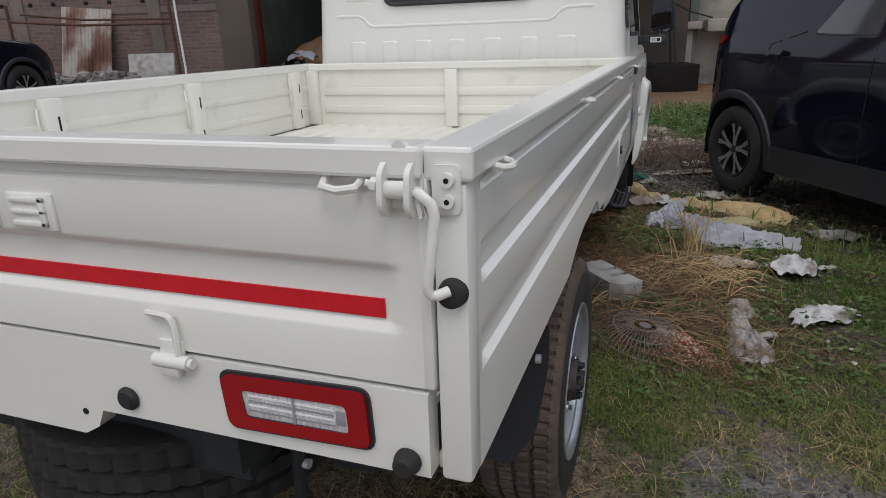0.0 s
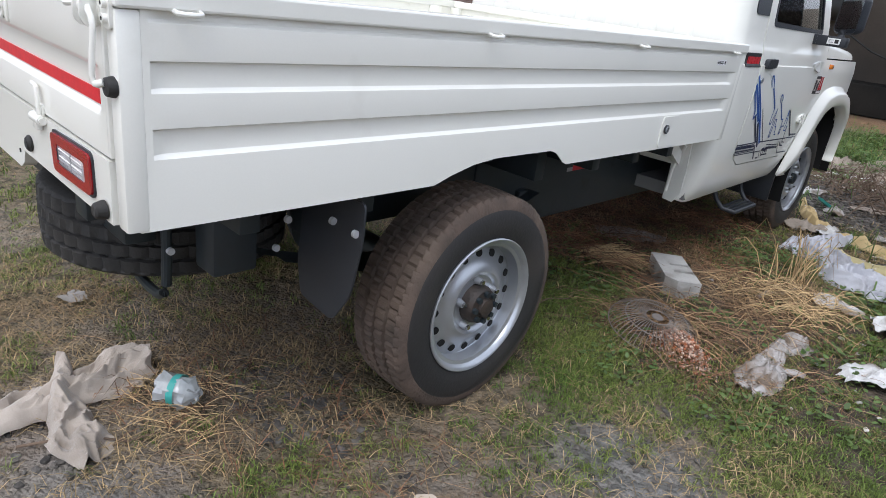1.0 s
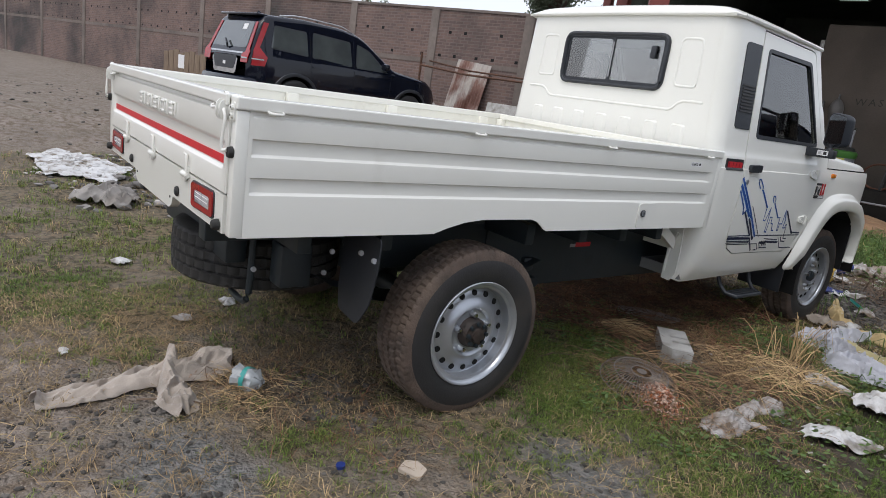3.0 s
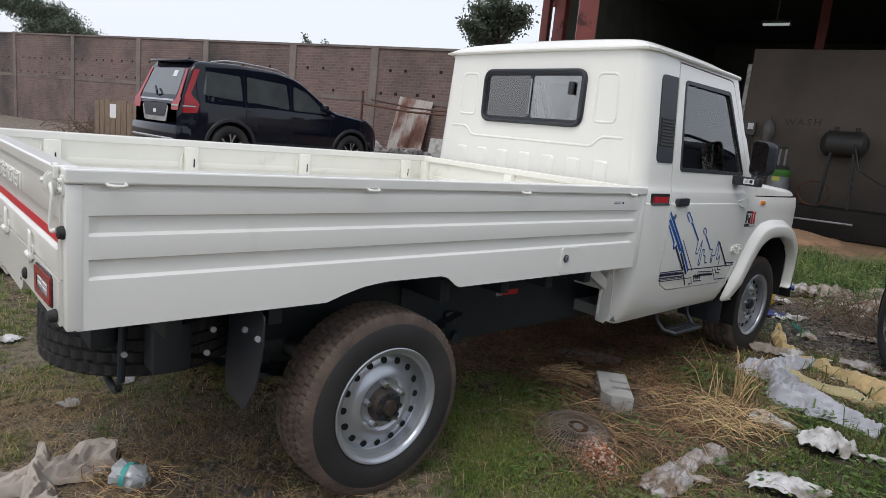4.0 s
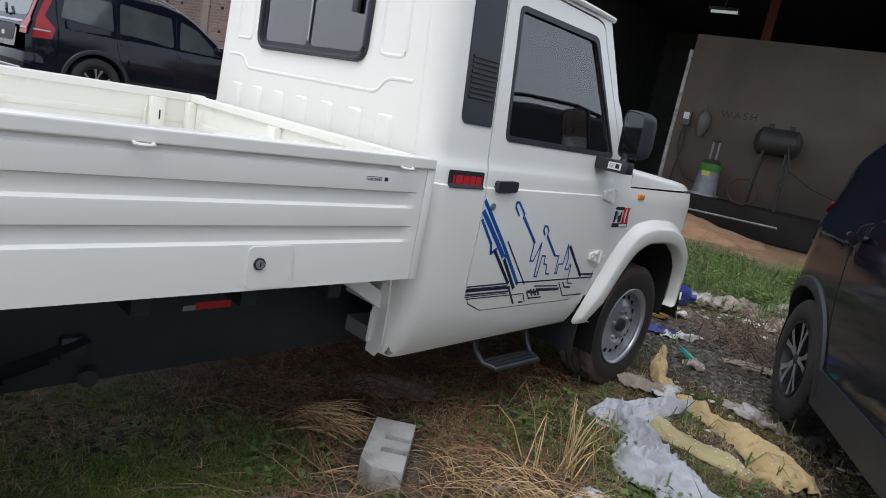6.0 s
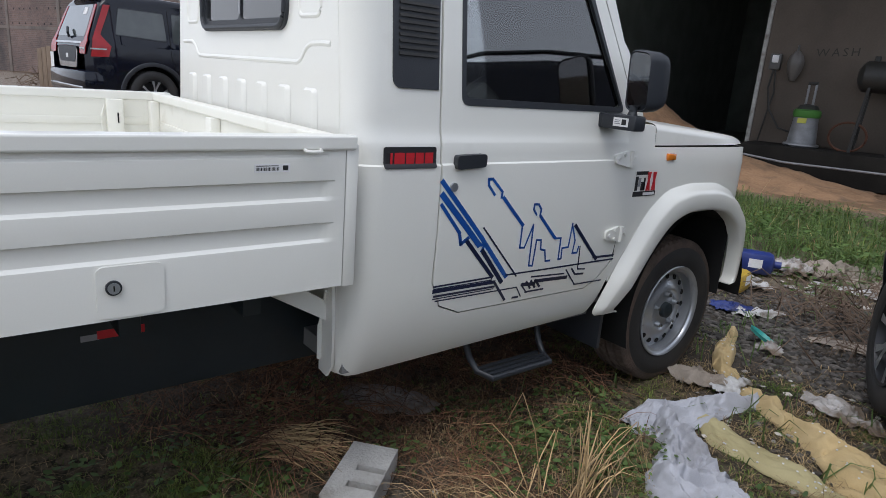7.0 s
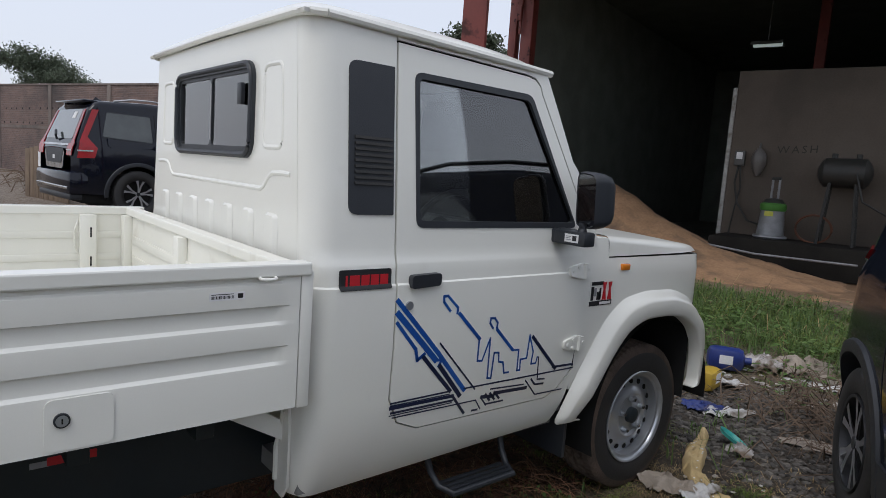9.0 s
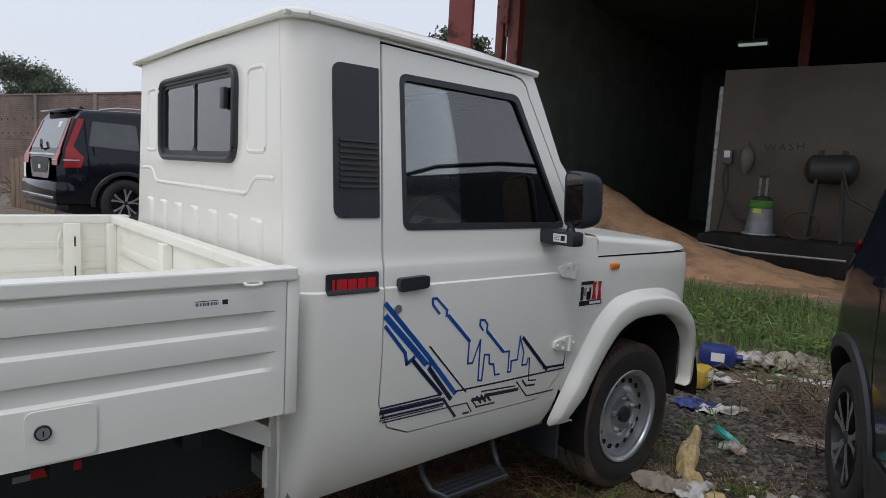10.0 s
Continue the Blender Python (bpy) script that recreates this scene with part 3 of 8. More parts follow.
REAR_Y, FRONT_Y, AXLE_Z = 1.035, 4.325, 0.343
steel_wheel("wheel", truck, (0.735, REAR_Y, AXLE_Z))
steel_wheel("wheel", truck, (-0.735, REAR_Y, AXLE_Z), -1)
steel_wheel("wheel", truck, (0.655, FRONT_Y, AXLE_Z + 0.008), 1, False)
steel_wheel("wheel", truck, (-0.655, FRONT_Y, AXLE_Z + 0.008), -1, False)
spare = part("spare_tyre", moved(tyre_bm(0.345, 0.20, 0.213, 44), pose(0.06, 0.42, 0.52, 4, 90, 0)), RUBBER, truck, "spare tyre slung flat under the bed")
part("rim", moved(lathe([(-0.08, 0.21), (-0.05, 0.19), (0.0, 0.17), (0.0, 0.03)], 40), pose(0.06, 0.42, 0.52, 4, 90, 0)), CHASSIS, spare)

# ---- chassis ----
for s in (-1, 1):
    rail = part("chassis_rail", box(sorted((s * 0.40, s * 0.47)), (0.62, 1.36), (0.52, 0.72), 0.006), CHASSIS, truck)
    part("rail_end", box(sorted((s * 0.40, s * 0.47)), (0.06, 0.62), (0.655, 0.735), 0.006), CHASSIS, rail)
    part("rail_middle", box(sorted((s * 0.41, s * 0.48)), (1.34, 2.85), (0.385, 0.74), 0.012), CHASSIS, truck)
    part("rail_front", box(sorted((s * 0.36, s * 0.43)), (2.55, 4.75), (0.42, 0.56), 0.006), CHASSIS, truck)
    for y in (0.3, 0.62, 1.35, 1.7, 2.0, 2.3):
        part("outrigger", box(sorted((s * 0.46, s * 0.74)), (y - 0.025, y + 0.025), (0.68, 0.77), 0.004), CHASSIS, rail)
    spring = part("leaf_spring", bmesh.new(), CHASSIS, truck)
    for i in range(5):
        half = 0.62 - 0.1 * i
        part("leaf", surface(lambda y, x: (s * x, REAR_Y + y, 0.42 + 0.12 * (y / 0.62) ** 2 - 0.012 * i), steps(-half, half, 12), (0.49, 0.55)), CHASSIS, spring)
    part("spring_hanger", box(sorted((s * 0.47, s * 0.57)), (0.30, 0.42), (0.50, 0.66), 0.01), CHASSIS, truck)
    part("spring_hanger", box(sorted((s * 0.47, s * 0.505)), (1.59, 1.66), (0.47, 0.54), 0.012), CHASSIS, truck)
    part("bolt", cyl((s * 0.50, 1.63, 0.51), (s * 0.515, 1.63, 0.51), 0.012, 12), HUB, truck)
    part("shock_absorber", tube([(s * 0.5, 0.72, 0.40), (s * 0.44, 0.62, 0.68)], 0.028, 12), CHASSIS, truck)
    part("mud_flap", extrude_plate(sheet(rounded([(0.63, 0.435), (0.772, 0.42), (0.825, 0.506), (0.846, 0.66), (0.846, 0.75), (0.60, 0.76), (0.60, 0.52)], 0.02), (), (0.44, 0.52, 0.6, 0.68)), lambda u, v, w: (s * u, 0.527 - 0.2 * (0.72 - v) ** 2 + w, v), 0.006), PLASTIC, truck)
    for x, y, z in ((0.585, 0.46, 0.56), (0.638, 0.457, 0.656), (0.739, 0.516, 0.677), (0.822, 0.520, 0.672)):
        part("bolt", cyl((s * x, y, z), (s * (x + 0.010), y, z), 0.0095, 12), ZINC_BOLT, truck)
    part("support_arm", box(sorted((s * 0.56, s * 0.70)), (0.532, 0.60), (0.70, 0.74), 0.006), CHASSIS, truck)
part("rear_axle", tube([(-0.64, REAR_Y, AXLE_Z), (0.64, REAR_Y, AXLE_Z)], 0.045, 16), CHASSIS, truck)
part("differential", moved(lathe([(-0.12, 0.05), (-0.08, 0.11), (0, 0.14), (0.08, 0.11), (0.12, 0.05)], 24), pose(0, REAR_Y, AXLE_Z)), CHASSIS, truck)
part("drive_shaft", tube([(0, REAR_Y, 0.36), (0, 2.9, 0.48)], 0.035, 12), CHASSIS, truck)
part("front_axle", box((-0.6, 0.6), (FRONT_Y - 0.05, FRONT_Y + 0.05), (0.27, 0.36), 0.02), CHASSIS, truck)
part("fuel_tank", box((-0.38, 0.36), (1.8, 2.5), (0.46, 0.66), 0.04), CHASSIS, truck)
part("engine_block", box((-0.33, 0.33), (3.7, 4.7), (0.34, 0.8), 0.05), CHASSIS, truck)
part("exhaust_pipe", tube([(0.30, 3.2, 0.42), (0.30, 2.0, 0.42), (0.34, 1.72, 0.42), (0.52, 1.66, 0.415)], 0.026, 14), CHASSIS, truck)
carrier = part("spare_wheel_carrier", tube([(0.44, 0.245, 0.68), (0.44, 0.243, 0.50), (0.437, 0.241, 0.445), (0.428, 0.238, 0.418), (0.40, 0.237, 0.402), (0.34, 0.240, 0.394), (0.24, 0.25, 0.386), (0.06, 0.30, 0.392)], 0.013, 10), CHASSIS, truck)
part("carrier_bolt", cyl((0.450, 0.246, 0.543), (0.462, 0.246, 0.543), 0.0095, 12), ZINC_BOLT, carrier)
part("chassis_tag", box((0.4802, 0.4815), (1.970, 2.090), (0.578, 0.602)), RED_INK, truck, "torn red tape on the chassis")
part("tape_backing", box((0.4802, 0.4812), (1.93, 1.975), (0.577, 0.594)), GREY_INK, truck)
for y in (0.2, 1.3, 2.45):
    part("cross_tube", box((-0.4, 0.4), (y - 0.04, y + 0.04), (0.55, 0.66), 0.01), CHASSIS, truck)

# ---- cab ----
CAB_SIDE = [(0.42, 0.735), (0.47, 0.765), (0.56, 0.795), (0.68, 0.815), (0.88, 0.824), (1.06, 0.823), (1.084, 0.822), (1.089, 0.815), (1.145, 0.812), (1.152, 0.810), (1.175, 0.803), (1.20, 0.800), (1.28, 0.794), (1.78, 0.750), (1.85, 0.744)]
CUTS = [0.44, 0.47, 0.51, 0.56, 0.62, 0.68, 0.78, 0.88, 0.98, 1.06, 1.084, 1.089, 1.115, 1.145, 1.152, 1.162, 1.175, 1.20, 1.24, 1.28, 1.4, 1.52, 1.64, 1.72, 1.78, 1.82]
CAB_BACK = 2.556


def cab_x(y, z):
    """Half-width of the cab: tumblehome above the belt, rounded into the back panel."""
    x = lerp_table(CAB_SIDE, z)
    r = 0.085
    d = CAB_BACK + r - y
    if d > 0:
        x -= r - math.sqrt(max(0.0, r * r - d * d))
    return x


def cab_plate(outline, holes, s, depth=0.018, out=0.0):
    return extrude_plate(sheet(outline, holes, CUTS, [CAB_BACK + 0.085 * (1 - math.cos(a)) for a in (0.3, 0.6, 0.9, 1.2, 1.5)]), lambda u, v, w: (s * (cab_x(u, v) + out - w), u, v), depth)


DOOR_EDGE = [(2.845, 1.813), (2.845, 0.72), (2.885, 0.635), (2.97, 0.598), (3.60, 0.590), (3.66, 0.62), (3.725, 0.70), (3.735, 0.80), (3.736, 1.22), (3.745, 1.30), (3.66, 1.445), (3.487, 1.735), (3.474, 1.765), (3.449, 1.786), (3.41, 1.794), (3.20, 1.801)]
WINDOW = [(2.915, 1.728), (2.925, 1.268), (3.690, 1.266), (3.425, 1.722)]


def grow(points, d):
    c = [sum(p[i] for p in points) / len(points) for i in (0, 1)]
    out = []
    for i, p in enumerate(points):
        a, b = Vector(points[i - 1]), Vector(points[(i + 1) % len(points)])
        t = (b - a).normalized()
        nrm = Vector((t.y, -t.x))
        if nrm.dot(Vector(p) - Vector(c)) < 0:
            nrm = -nrm
        out.append((p[0] + nrm.x * d, p[1] + nrm.y * d))
    return out


cab = part("cab", bmesh.new(), WHITE, truck)
for s in (-1, 1):
    rim = grow(DOOR_EDGE, 0.005)
    part("quarter_panel", cab_plate([(CAB_BACK + 0.001, 1.847), (CAB_BACK + 0.001, 1.2), (CAB_BACK + 0.001, 0.75), (CAB_BACK - 0.0, 0.44), (2.60, 0.425), (3.68, 0.455), (3.705, 0.50), (3.74, 0.64), (3.745, 0.70)] + [(y, z) for y, z in rim[::-1] if z < 0.71 and y < 3.72] + [(2.839, 0.72), (2.839, 1.3), (2.839, 1.839)], (), s), WHITE, cab)
    part("roof_side", cab_plate([(2.841, 1.821), (3.20, 1.809), (3.412, 1.802), (3.455, 1.794), (3.481, 1.771), (3.500, 1.790), (3.513, 1.815), (3.46, 1.826), (2.841, 1.845)], (), s, 0.03), WHITE, cab)
    part("front_pillar", cab_plate([(3.481, 1.771), (3.494, 1.738), (3.667, 1.448), (3.752, 1.303), (3.746, 1.20), (3.84, 1.20), (3.805, 1.30), (3.705, 1.476), (3.672, 1.509), (3.581, 1.687), (3.513, 1.815), (3.500, 1.790)], (), s, 0.05), WHITE, cab)
    part("upper_shut_line", cab_plate([(2.836, 1.83), (2.836, 1.30), (2.85, 1.30), (2.85, 1.805), (3.20, 1.794), (3.41, 1.787), (3.442, 1.780), (3.466, 1.760), (3.479, 1.73), (3.652, 1.44), (3.737, 1.297), (3.76, 1.305), (3.675, 1.452), (3.502, 1.742), (3.487, 1.775), (3.46, 1.80), (3.415, 1.81), (3.20, 1.817)], (), s, 0.004, -0.012), HOLE, cab)
    door = part("door", cab_plate(DOOR_EDGE, [rounded(WINDOW, 0.025)], s, 0.02, 0.002), WHITE, cab)
    part("door_inner", cab_plate([(2.87, 1.25), (2.87, 0.72), (3.0, 0.63), (3.6, 0.63), (3.7, 0.75), (3.7, 1.25)], (), s, 0.012, -0.06), CABIN, door)
    part("window_rubber", cab_plate(rounded(grow(WINDOW, 0.012), 0.03), [rounded(grow(WINDOW, -0.014), 0.02)], s, 0.012, 0.005), PLASTIC, door, "black rubber window surround")
    glass = part("side_glass", cab_plate(rounded(grow(WINDOW, -0.004), 0.02), (), s, 0.004, -0.008), GLASS, door)
    glass.visible_shadow = False
    part("pull_handle", extrude_plate(sheet(rounded([(2.888, 1.072), (3.003, 1.078), (3.003, 1.118), (2.888, 1.114)], 0.012)), lambda u, v, w: (s * (0.818 + w), u, v), 0.022), PLASTIC, door, "black plastic door handle")
    part("key_lock", cyl((s * 0.82, 2.890, 1.019), (s * 0.832, 2.890, 1.019), 0.0135, 20), STEEL, door)
    part("shut_line", cab_plate([(3.7352, 0.70), (3.7418, 0.70), (3.7418, 1.22), (3.7352, 1.22)], (), s, 0.004, -0.004), HOLE, door)
    for z in (1.09, 0.80):
        for a, b, lo, hi in ((3.652, 3.733, 0.016, 0.031), (3.747, 3.782, 0.024, 0.020)):
            hng = part("door_hinge", extrude_plate(sheet(rounded([(a, z - lo), (b, z - hi), (b, z + hi), (a, z + lo)], 0.010)), lambda u, v, w: (s * (cab_x(u, v) + 0.001 + w), u, v), 0.012), WHITE, door)
            for y, dz in (((a + 0.018, 0.0), (a + 0.050, 0.016), (a + 0.050, -0.016)) if lo < hi else ((a + 0.018, 0.0),)):
                part("hinge_bolt", cyl((s * 0.815, y, z + dz), (s * (cab_x(y, z) + 0.018), y, z + dz), 0.0068, 8), WHITE, hng)
        part("hinge_pin", cyl((s * 0.832, 3.740, z - 0.030), (s * 0.832, 3.740, z + 0.030), 0.009, 10), WHITE, door)
    vent = part("pillar_vent", cab_plate(rounded([(2.674, 1.297), (2.830, 1.297), (2.830, 1.738), (2.674, 1.738)], [0.03, 0.004, 0.004, 0.03]), (), s, 0.008, 0.005), PLASTIC, cab, "black louvred pillar vent")
    for i in range(9):
        z = 1.385 + 0.0165 * i
        part("slat", extrude_plate(sheet([(2.692, z), (2.822, z), (2.822, z + 0.008), (2.692, z + 0.008)]), lambda u, v, w: (s * (cab_x(u, v) + 0.005 + w * (1.0 - (v - z) / 0.016)), u, v), 0.006), RUBBER, vent)
    part("red_badge", extrude_plate(sheet(rounded([(2.642, 1.078), (2.822, 1.078), (2.822, 1.138), (2.642, 1.138)], 0.008), (), (1.085, 1.092, 1.115)), lambda u, v, w: (s * (cab_x(u, v) + 0.001 + w), u, v), 0.003), INK, cab, "black and red model badge")
    for a, w, lo in ((2.662, 0.007, 1.090), (2.676, 0.034, 1.090), (2.715, 0.028, 1.090), (2.748, 0.028, 1.090), (2.781, 0.028, 1.090)):
        mark = box(sorted((s * 0.8185, s * 0.8197)), (a, a + w), (lo, 1.122))
        part("badge_mark", mark, RED_INK, cab)
    # step below the door
    step = part("foot_step", tube([(s * 0.66, 3.12, 0.46), (s * 0.70, 3.13, 0.36), (s * 0.74, 3.14, 0.318), (s * 0.80, 3.16, 0.31), (s * 0.80, 3.46, 0.31), (s * 0.74, 3.48, 0.318), (s * 0.70, 3.49, 0.36), (s * 0.66, 3.50, 0.46)], 0.012, 10), PLASTIC, truck, "black tubular foot step")
    for x in (0.722, 0.752, 0.778):
        part("tread_bar", box(sorted((s * (x - 0.008), s * (x + 0.008))), (3.15, 3.47), (0.309, 0.321), 0.003), PLASTIC, step)

# back panel with its window
RWIN = rounded([(-0.374, 1.450), (0.374, 1.450), (0.374, 1.736), (-0.374, 1.736)], 0.06, 6)
RW_OUT = rounded([(-0.388, 1.436), (0.388, 1.436), (0.388, 1.750), (-0.388, 1.750)], 0.07, 6)


back = part("back_panel", extrude_plate(sheet([(-lerp_table(CAB_SIDE, z) + 0.0835, z) for z in (1.846, 1.78, 1.5, 1.28, 1.2, 1.175, 1.152, 1.145, 1.09, 0.9, 0.68, 0.56, 0.47, 0.44)] + [(-0.665, 0.46), (-0.665, 0.60), (0.665, 0.60), (0.665, 0.46)] + [(lerp_table(CAB_SIDE, z) - 0.0835, z) for z in (0.44, 0.47, 0.56, 0.68, 0.9, 1.09, 1.145, 1.152, 1.175, 1.2, 1.28, 1.5, 1.78, 1.846)], [RWIN], (0.7, 0.9, 1.13, 1.2, 1.3, 1.5, 1.65)), lambda u, v, w: (u, CAB_BACK + w, v), 0.016), WHITE, cab)
part("window_rubber", extrude_plate(sheet(RW_OUT, [rounded([(-0.362, 1.462), (0.362, 1.462), (0.362, 1.724), (-0.362, 1.724)], 0.045, 6)]), lambda u, v, w: (u, CAB_BACK - 0.012 + w, v), 0.02), PLASTIC, back, "black rubber rear window surround")
RW_BEAD = rounded([(-0.377, 1.447), (0.377, 1.447), (0.377, 1.739), (-0.377, 1.739)], 0.06, 6)
part("rubber_bead", tube([(u, CAB_BACK - 0.011, v) for u, v in RW_BEAD + RW_BEAD[:2]], 0.0095, 10), PLASTIC, back)
slider = part("sliding_frame", extrude_plate(sheet(rounded([(-0.362, 1.462), (0.362, 1.462), (0.362, 1.724), (-0.362, 1.724)], 0.04), [rounded([(-0.350, 1.474), (-0.012, 1.474), (-0.012, 1.712), (-0.350, 1.712)], 0.02), rounded([(0.002, 1.474), (0.350, 1.474), (0.350, 1.712), (0.002, 1.712)], 0.02)]), lambda u, v, w: (u, CAB_BACK - 0.004 + w, v), 0.008), PLASTIC, back)
part("mid_bar", box((-0.008, 0.002), (CAB_BACK - 0.006, CAB_BACK + 0.004), (1.492, 1.694)), GREY_INK, slider)
part("window_catch", box((0.275, 0.31), (CAB_BACK - 0.018, CAB_BACK - 0.003), (1.61, 1.68), 0.004), PLASTIC, slider)
for a, b in ((-0.355, -0.006), (-0.004, 0.355)):
    g = part("rear_glass", box((a, b), (CAB_BACK + 0.001, CAB_BACK + 0.004), (1.468, 1.718)), REAR_GLASS, back)
    g.visible_shadow = False


def emboss(points, r, name="pressed_panel", depth=0.007):
    """A pressed shape standing proud of the back panel."""
    outer = rounded(points, r)
    inner = rounded(grow(points, -0.017), max(0.002, r - 0.008))
    bm = bmesh.new()
    a = [bm.verts.new((u, CAB_BACK - 0.0004, v)) for u, v in outer]
    b = [bm.verts.new((u, CAB_BACK - depth, v)) for u, v in inner]
    for i in range(len(a)):
        bm.faces.new((a[i], a[(i + 1) % len(a)], b[(i + 1) % len(b)], b[i]))
    bm.faces.new(b)
    part(name, bm, WHITE, back)


for s in (-1, 1):
    ring = rounded([(s * 0.455, 1.475), (s * 0.595, 1.475), (s * 0.58, 1.725), (s * 0.455, 1.725)], 0.03)
    part("pressed_panel", tube([(u, CAB_BACK + 0.0068, v) for u, v in ring] + [(ring[0][0], CAB_BACK + 0.0068, ring[0][1])], 0.0105, 10), WHITE, back)
part("pressed_ledge", tube([(u, CAB_BACK + 0.0064, v) for u, v in ((-0.655, 1.398), (-0.60, 1.40), (-0.535, 1.398), (-0.505, 1.385), (-0.475, 1.355), (-0.45, 1.345), (0.0, 1.345), (0.45, 1.345), (0.475, 1.355), (0.505, 1.385), (0.535, 1.398), (0.60, 1.40), (0.655, 1.398))], 0.0105, 10), WHITE, back)
for i in range(7):
    x = -0.54 + 0.18 * i
    emboss([(x - 0.052, 1.06), (x + 0.052, 1.06), (x + 0.046, 1.275), (x - 0.046, 1.275)], 0.02, "pressed_rib", 0.011)

# roof with a drip lip, falling a little to the front
def roof_rim(y):
    return 1.850 - 0.030 * (y - 2.56)


def roof_z(x, y):
    u, v = abs(x) / 0.742, (y - 3.035) / 0.50
    return roof_rim(y) + 0.003 + 0.050 * (1 - u ** 14) * (1 - min(1.0, abs(v)) ** 16) + 0.050 * (1 - u * u) * (1 - v * v)


part("roof", thicken(surface(lambda x, y: (x * (1 - 0.03 * max(0.0, (y - 3.3) / 0.25)), y, roof_z(x, y)), [0.742 * math.copysign(1 - (1 - abs(t)) ** 1.7, t) for t in steps(-1, 1, 36)], [3.035 + 0.50 * math.copysign(1 - (1 - abs(t)) ** 1.7, t) for t in steps(-1, 1, 28)]), 0.012), WHITE, cab, smooth=60)
lip = bmesh.new()
LIP = [(0.752, 2.60), (0.756, 3.0), (0.752, 3.40), (0.745, 3.535)]
for s in (-1, 1):
    add_tube(lip, [(s * x, y, roof_rim(y)) for x, y in LIP], 0.012, 8)
add_tube(lip, [(x, y, roof_rim(y) + h) for x, y, h in ((-0.752, 2.60, 0), (-0.735, 2.562, 0), (-0.68, 2.543, 0.001), (0.0, 2.541, 0.005), (0.68, 2.543, 0.001), (0.735, 2.562, 0), (0.752, 2.60, 0))], 0.012, 8)
add_tube(lip, [(-0.745, 3.535, roof_rim(3.535)), (0, 3.55, roof_rim(3.55) + 0.012), (0.745, 3.535, roof_rim(3.535))], 0.012, 8)
part("drip_lip", lip, WHITE, cab)
part("headliner", box((-0.71, 0.71), (2.58, 3.48), (1.775, 1.79)), CABIN, cab)
# windscreen and pillars
screen = part("windscreen", extrude_plate(sheet([(-0.75, 0), (0.75, 0), (0.72, 1), (-0.72, 1)]), lambda u, v, w: (u, 3.82 - 0.345 * v + w, 1.21 + 0.575 * v), 0.005), GLASS, cab)
screen.visible_shadow = False
part("scuttle", box((-0.78, 0.78), (3.72, 3.90), (1.10, 1.215), 0.02), PLASTIC, cab)
part("firewall", box((-0.77, 0.77), (3.70, 3.74), (0.5, 1.15)), CABIN, cab)
part("cab_floor", box((-0.74, 0.74), (2.58, 3.72), (0.44, 0.50)), CABIN, cab)
part("dashboard", box((-0.74, 0.74), (3.42, 3.72), (0.95, 1.22), 0.05), CABIN, cab)
for x in (-0.38, 0.38):
    seat = part("seat", box((x - 0.25, x + 0.25), (2.75, 3.25), (0.72, 0.88), 0.05), SEAT, cab)
    part("backrest", box((x - 0.24, x + 0.24), (2.66, 2.78), (0.86, 1.42), 0.05), SEAT, seat)
    part("headrest", box((x - 0.13, x + 0.13), (2.66, 2.75), (1.45, 1.62), 0.04), SEAT, seat)
wheel_m = pose(0.38, 3.36, 1.19, -28, 0, 0)
steer = part("steering_wheel", moved(surface(lambda a, b: ((0.19 + 0.014 * math.cos(b)) * math.cos(a), 0.014 * math.sin(b), (0.19 + 0.014 * math.cos(b)) * math.sin(a)), steps(0, 2 * math.pi, 32), steps(0, 2 * math.pi, 8)), wheel_m), PLASTIC, cab)
part("wheel_hub", moved(cyl((0, -0.03, 0), (0, 0.2, 0), 0.06, 16), wheel_m), PLASTIC, steer)
part("spoke", moved(box((-0.18, 0.18), (-0.01, 0.01), (-0.02, 0.02), 0.006), wheel_m), PLASTIC, steer)
part("rear_view_mirror", box((-0.12, 0.12), (3.40, 3.43), (1.64, 1.70), 0.01), PLASTIC, cab)

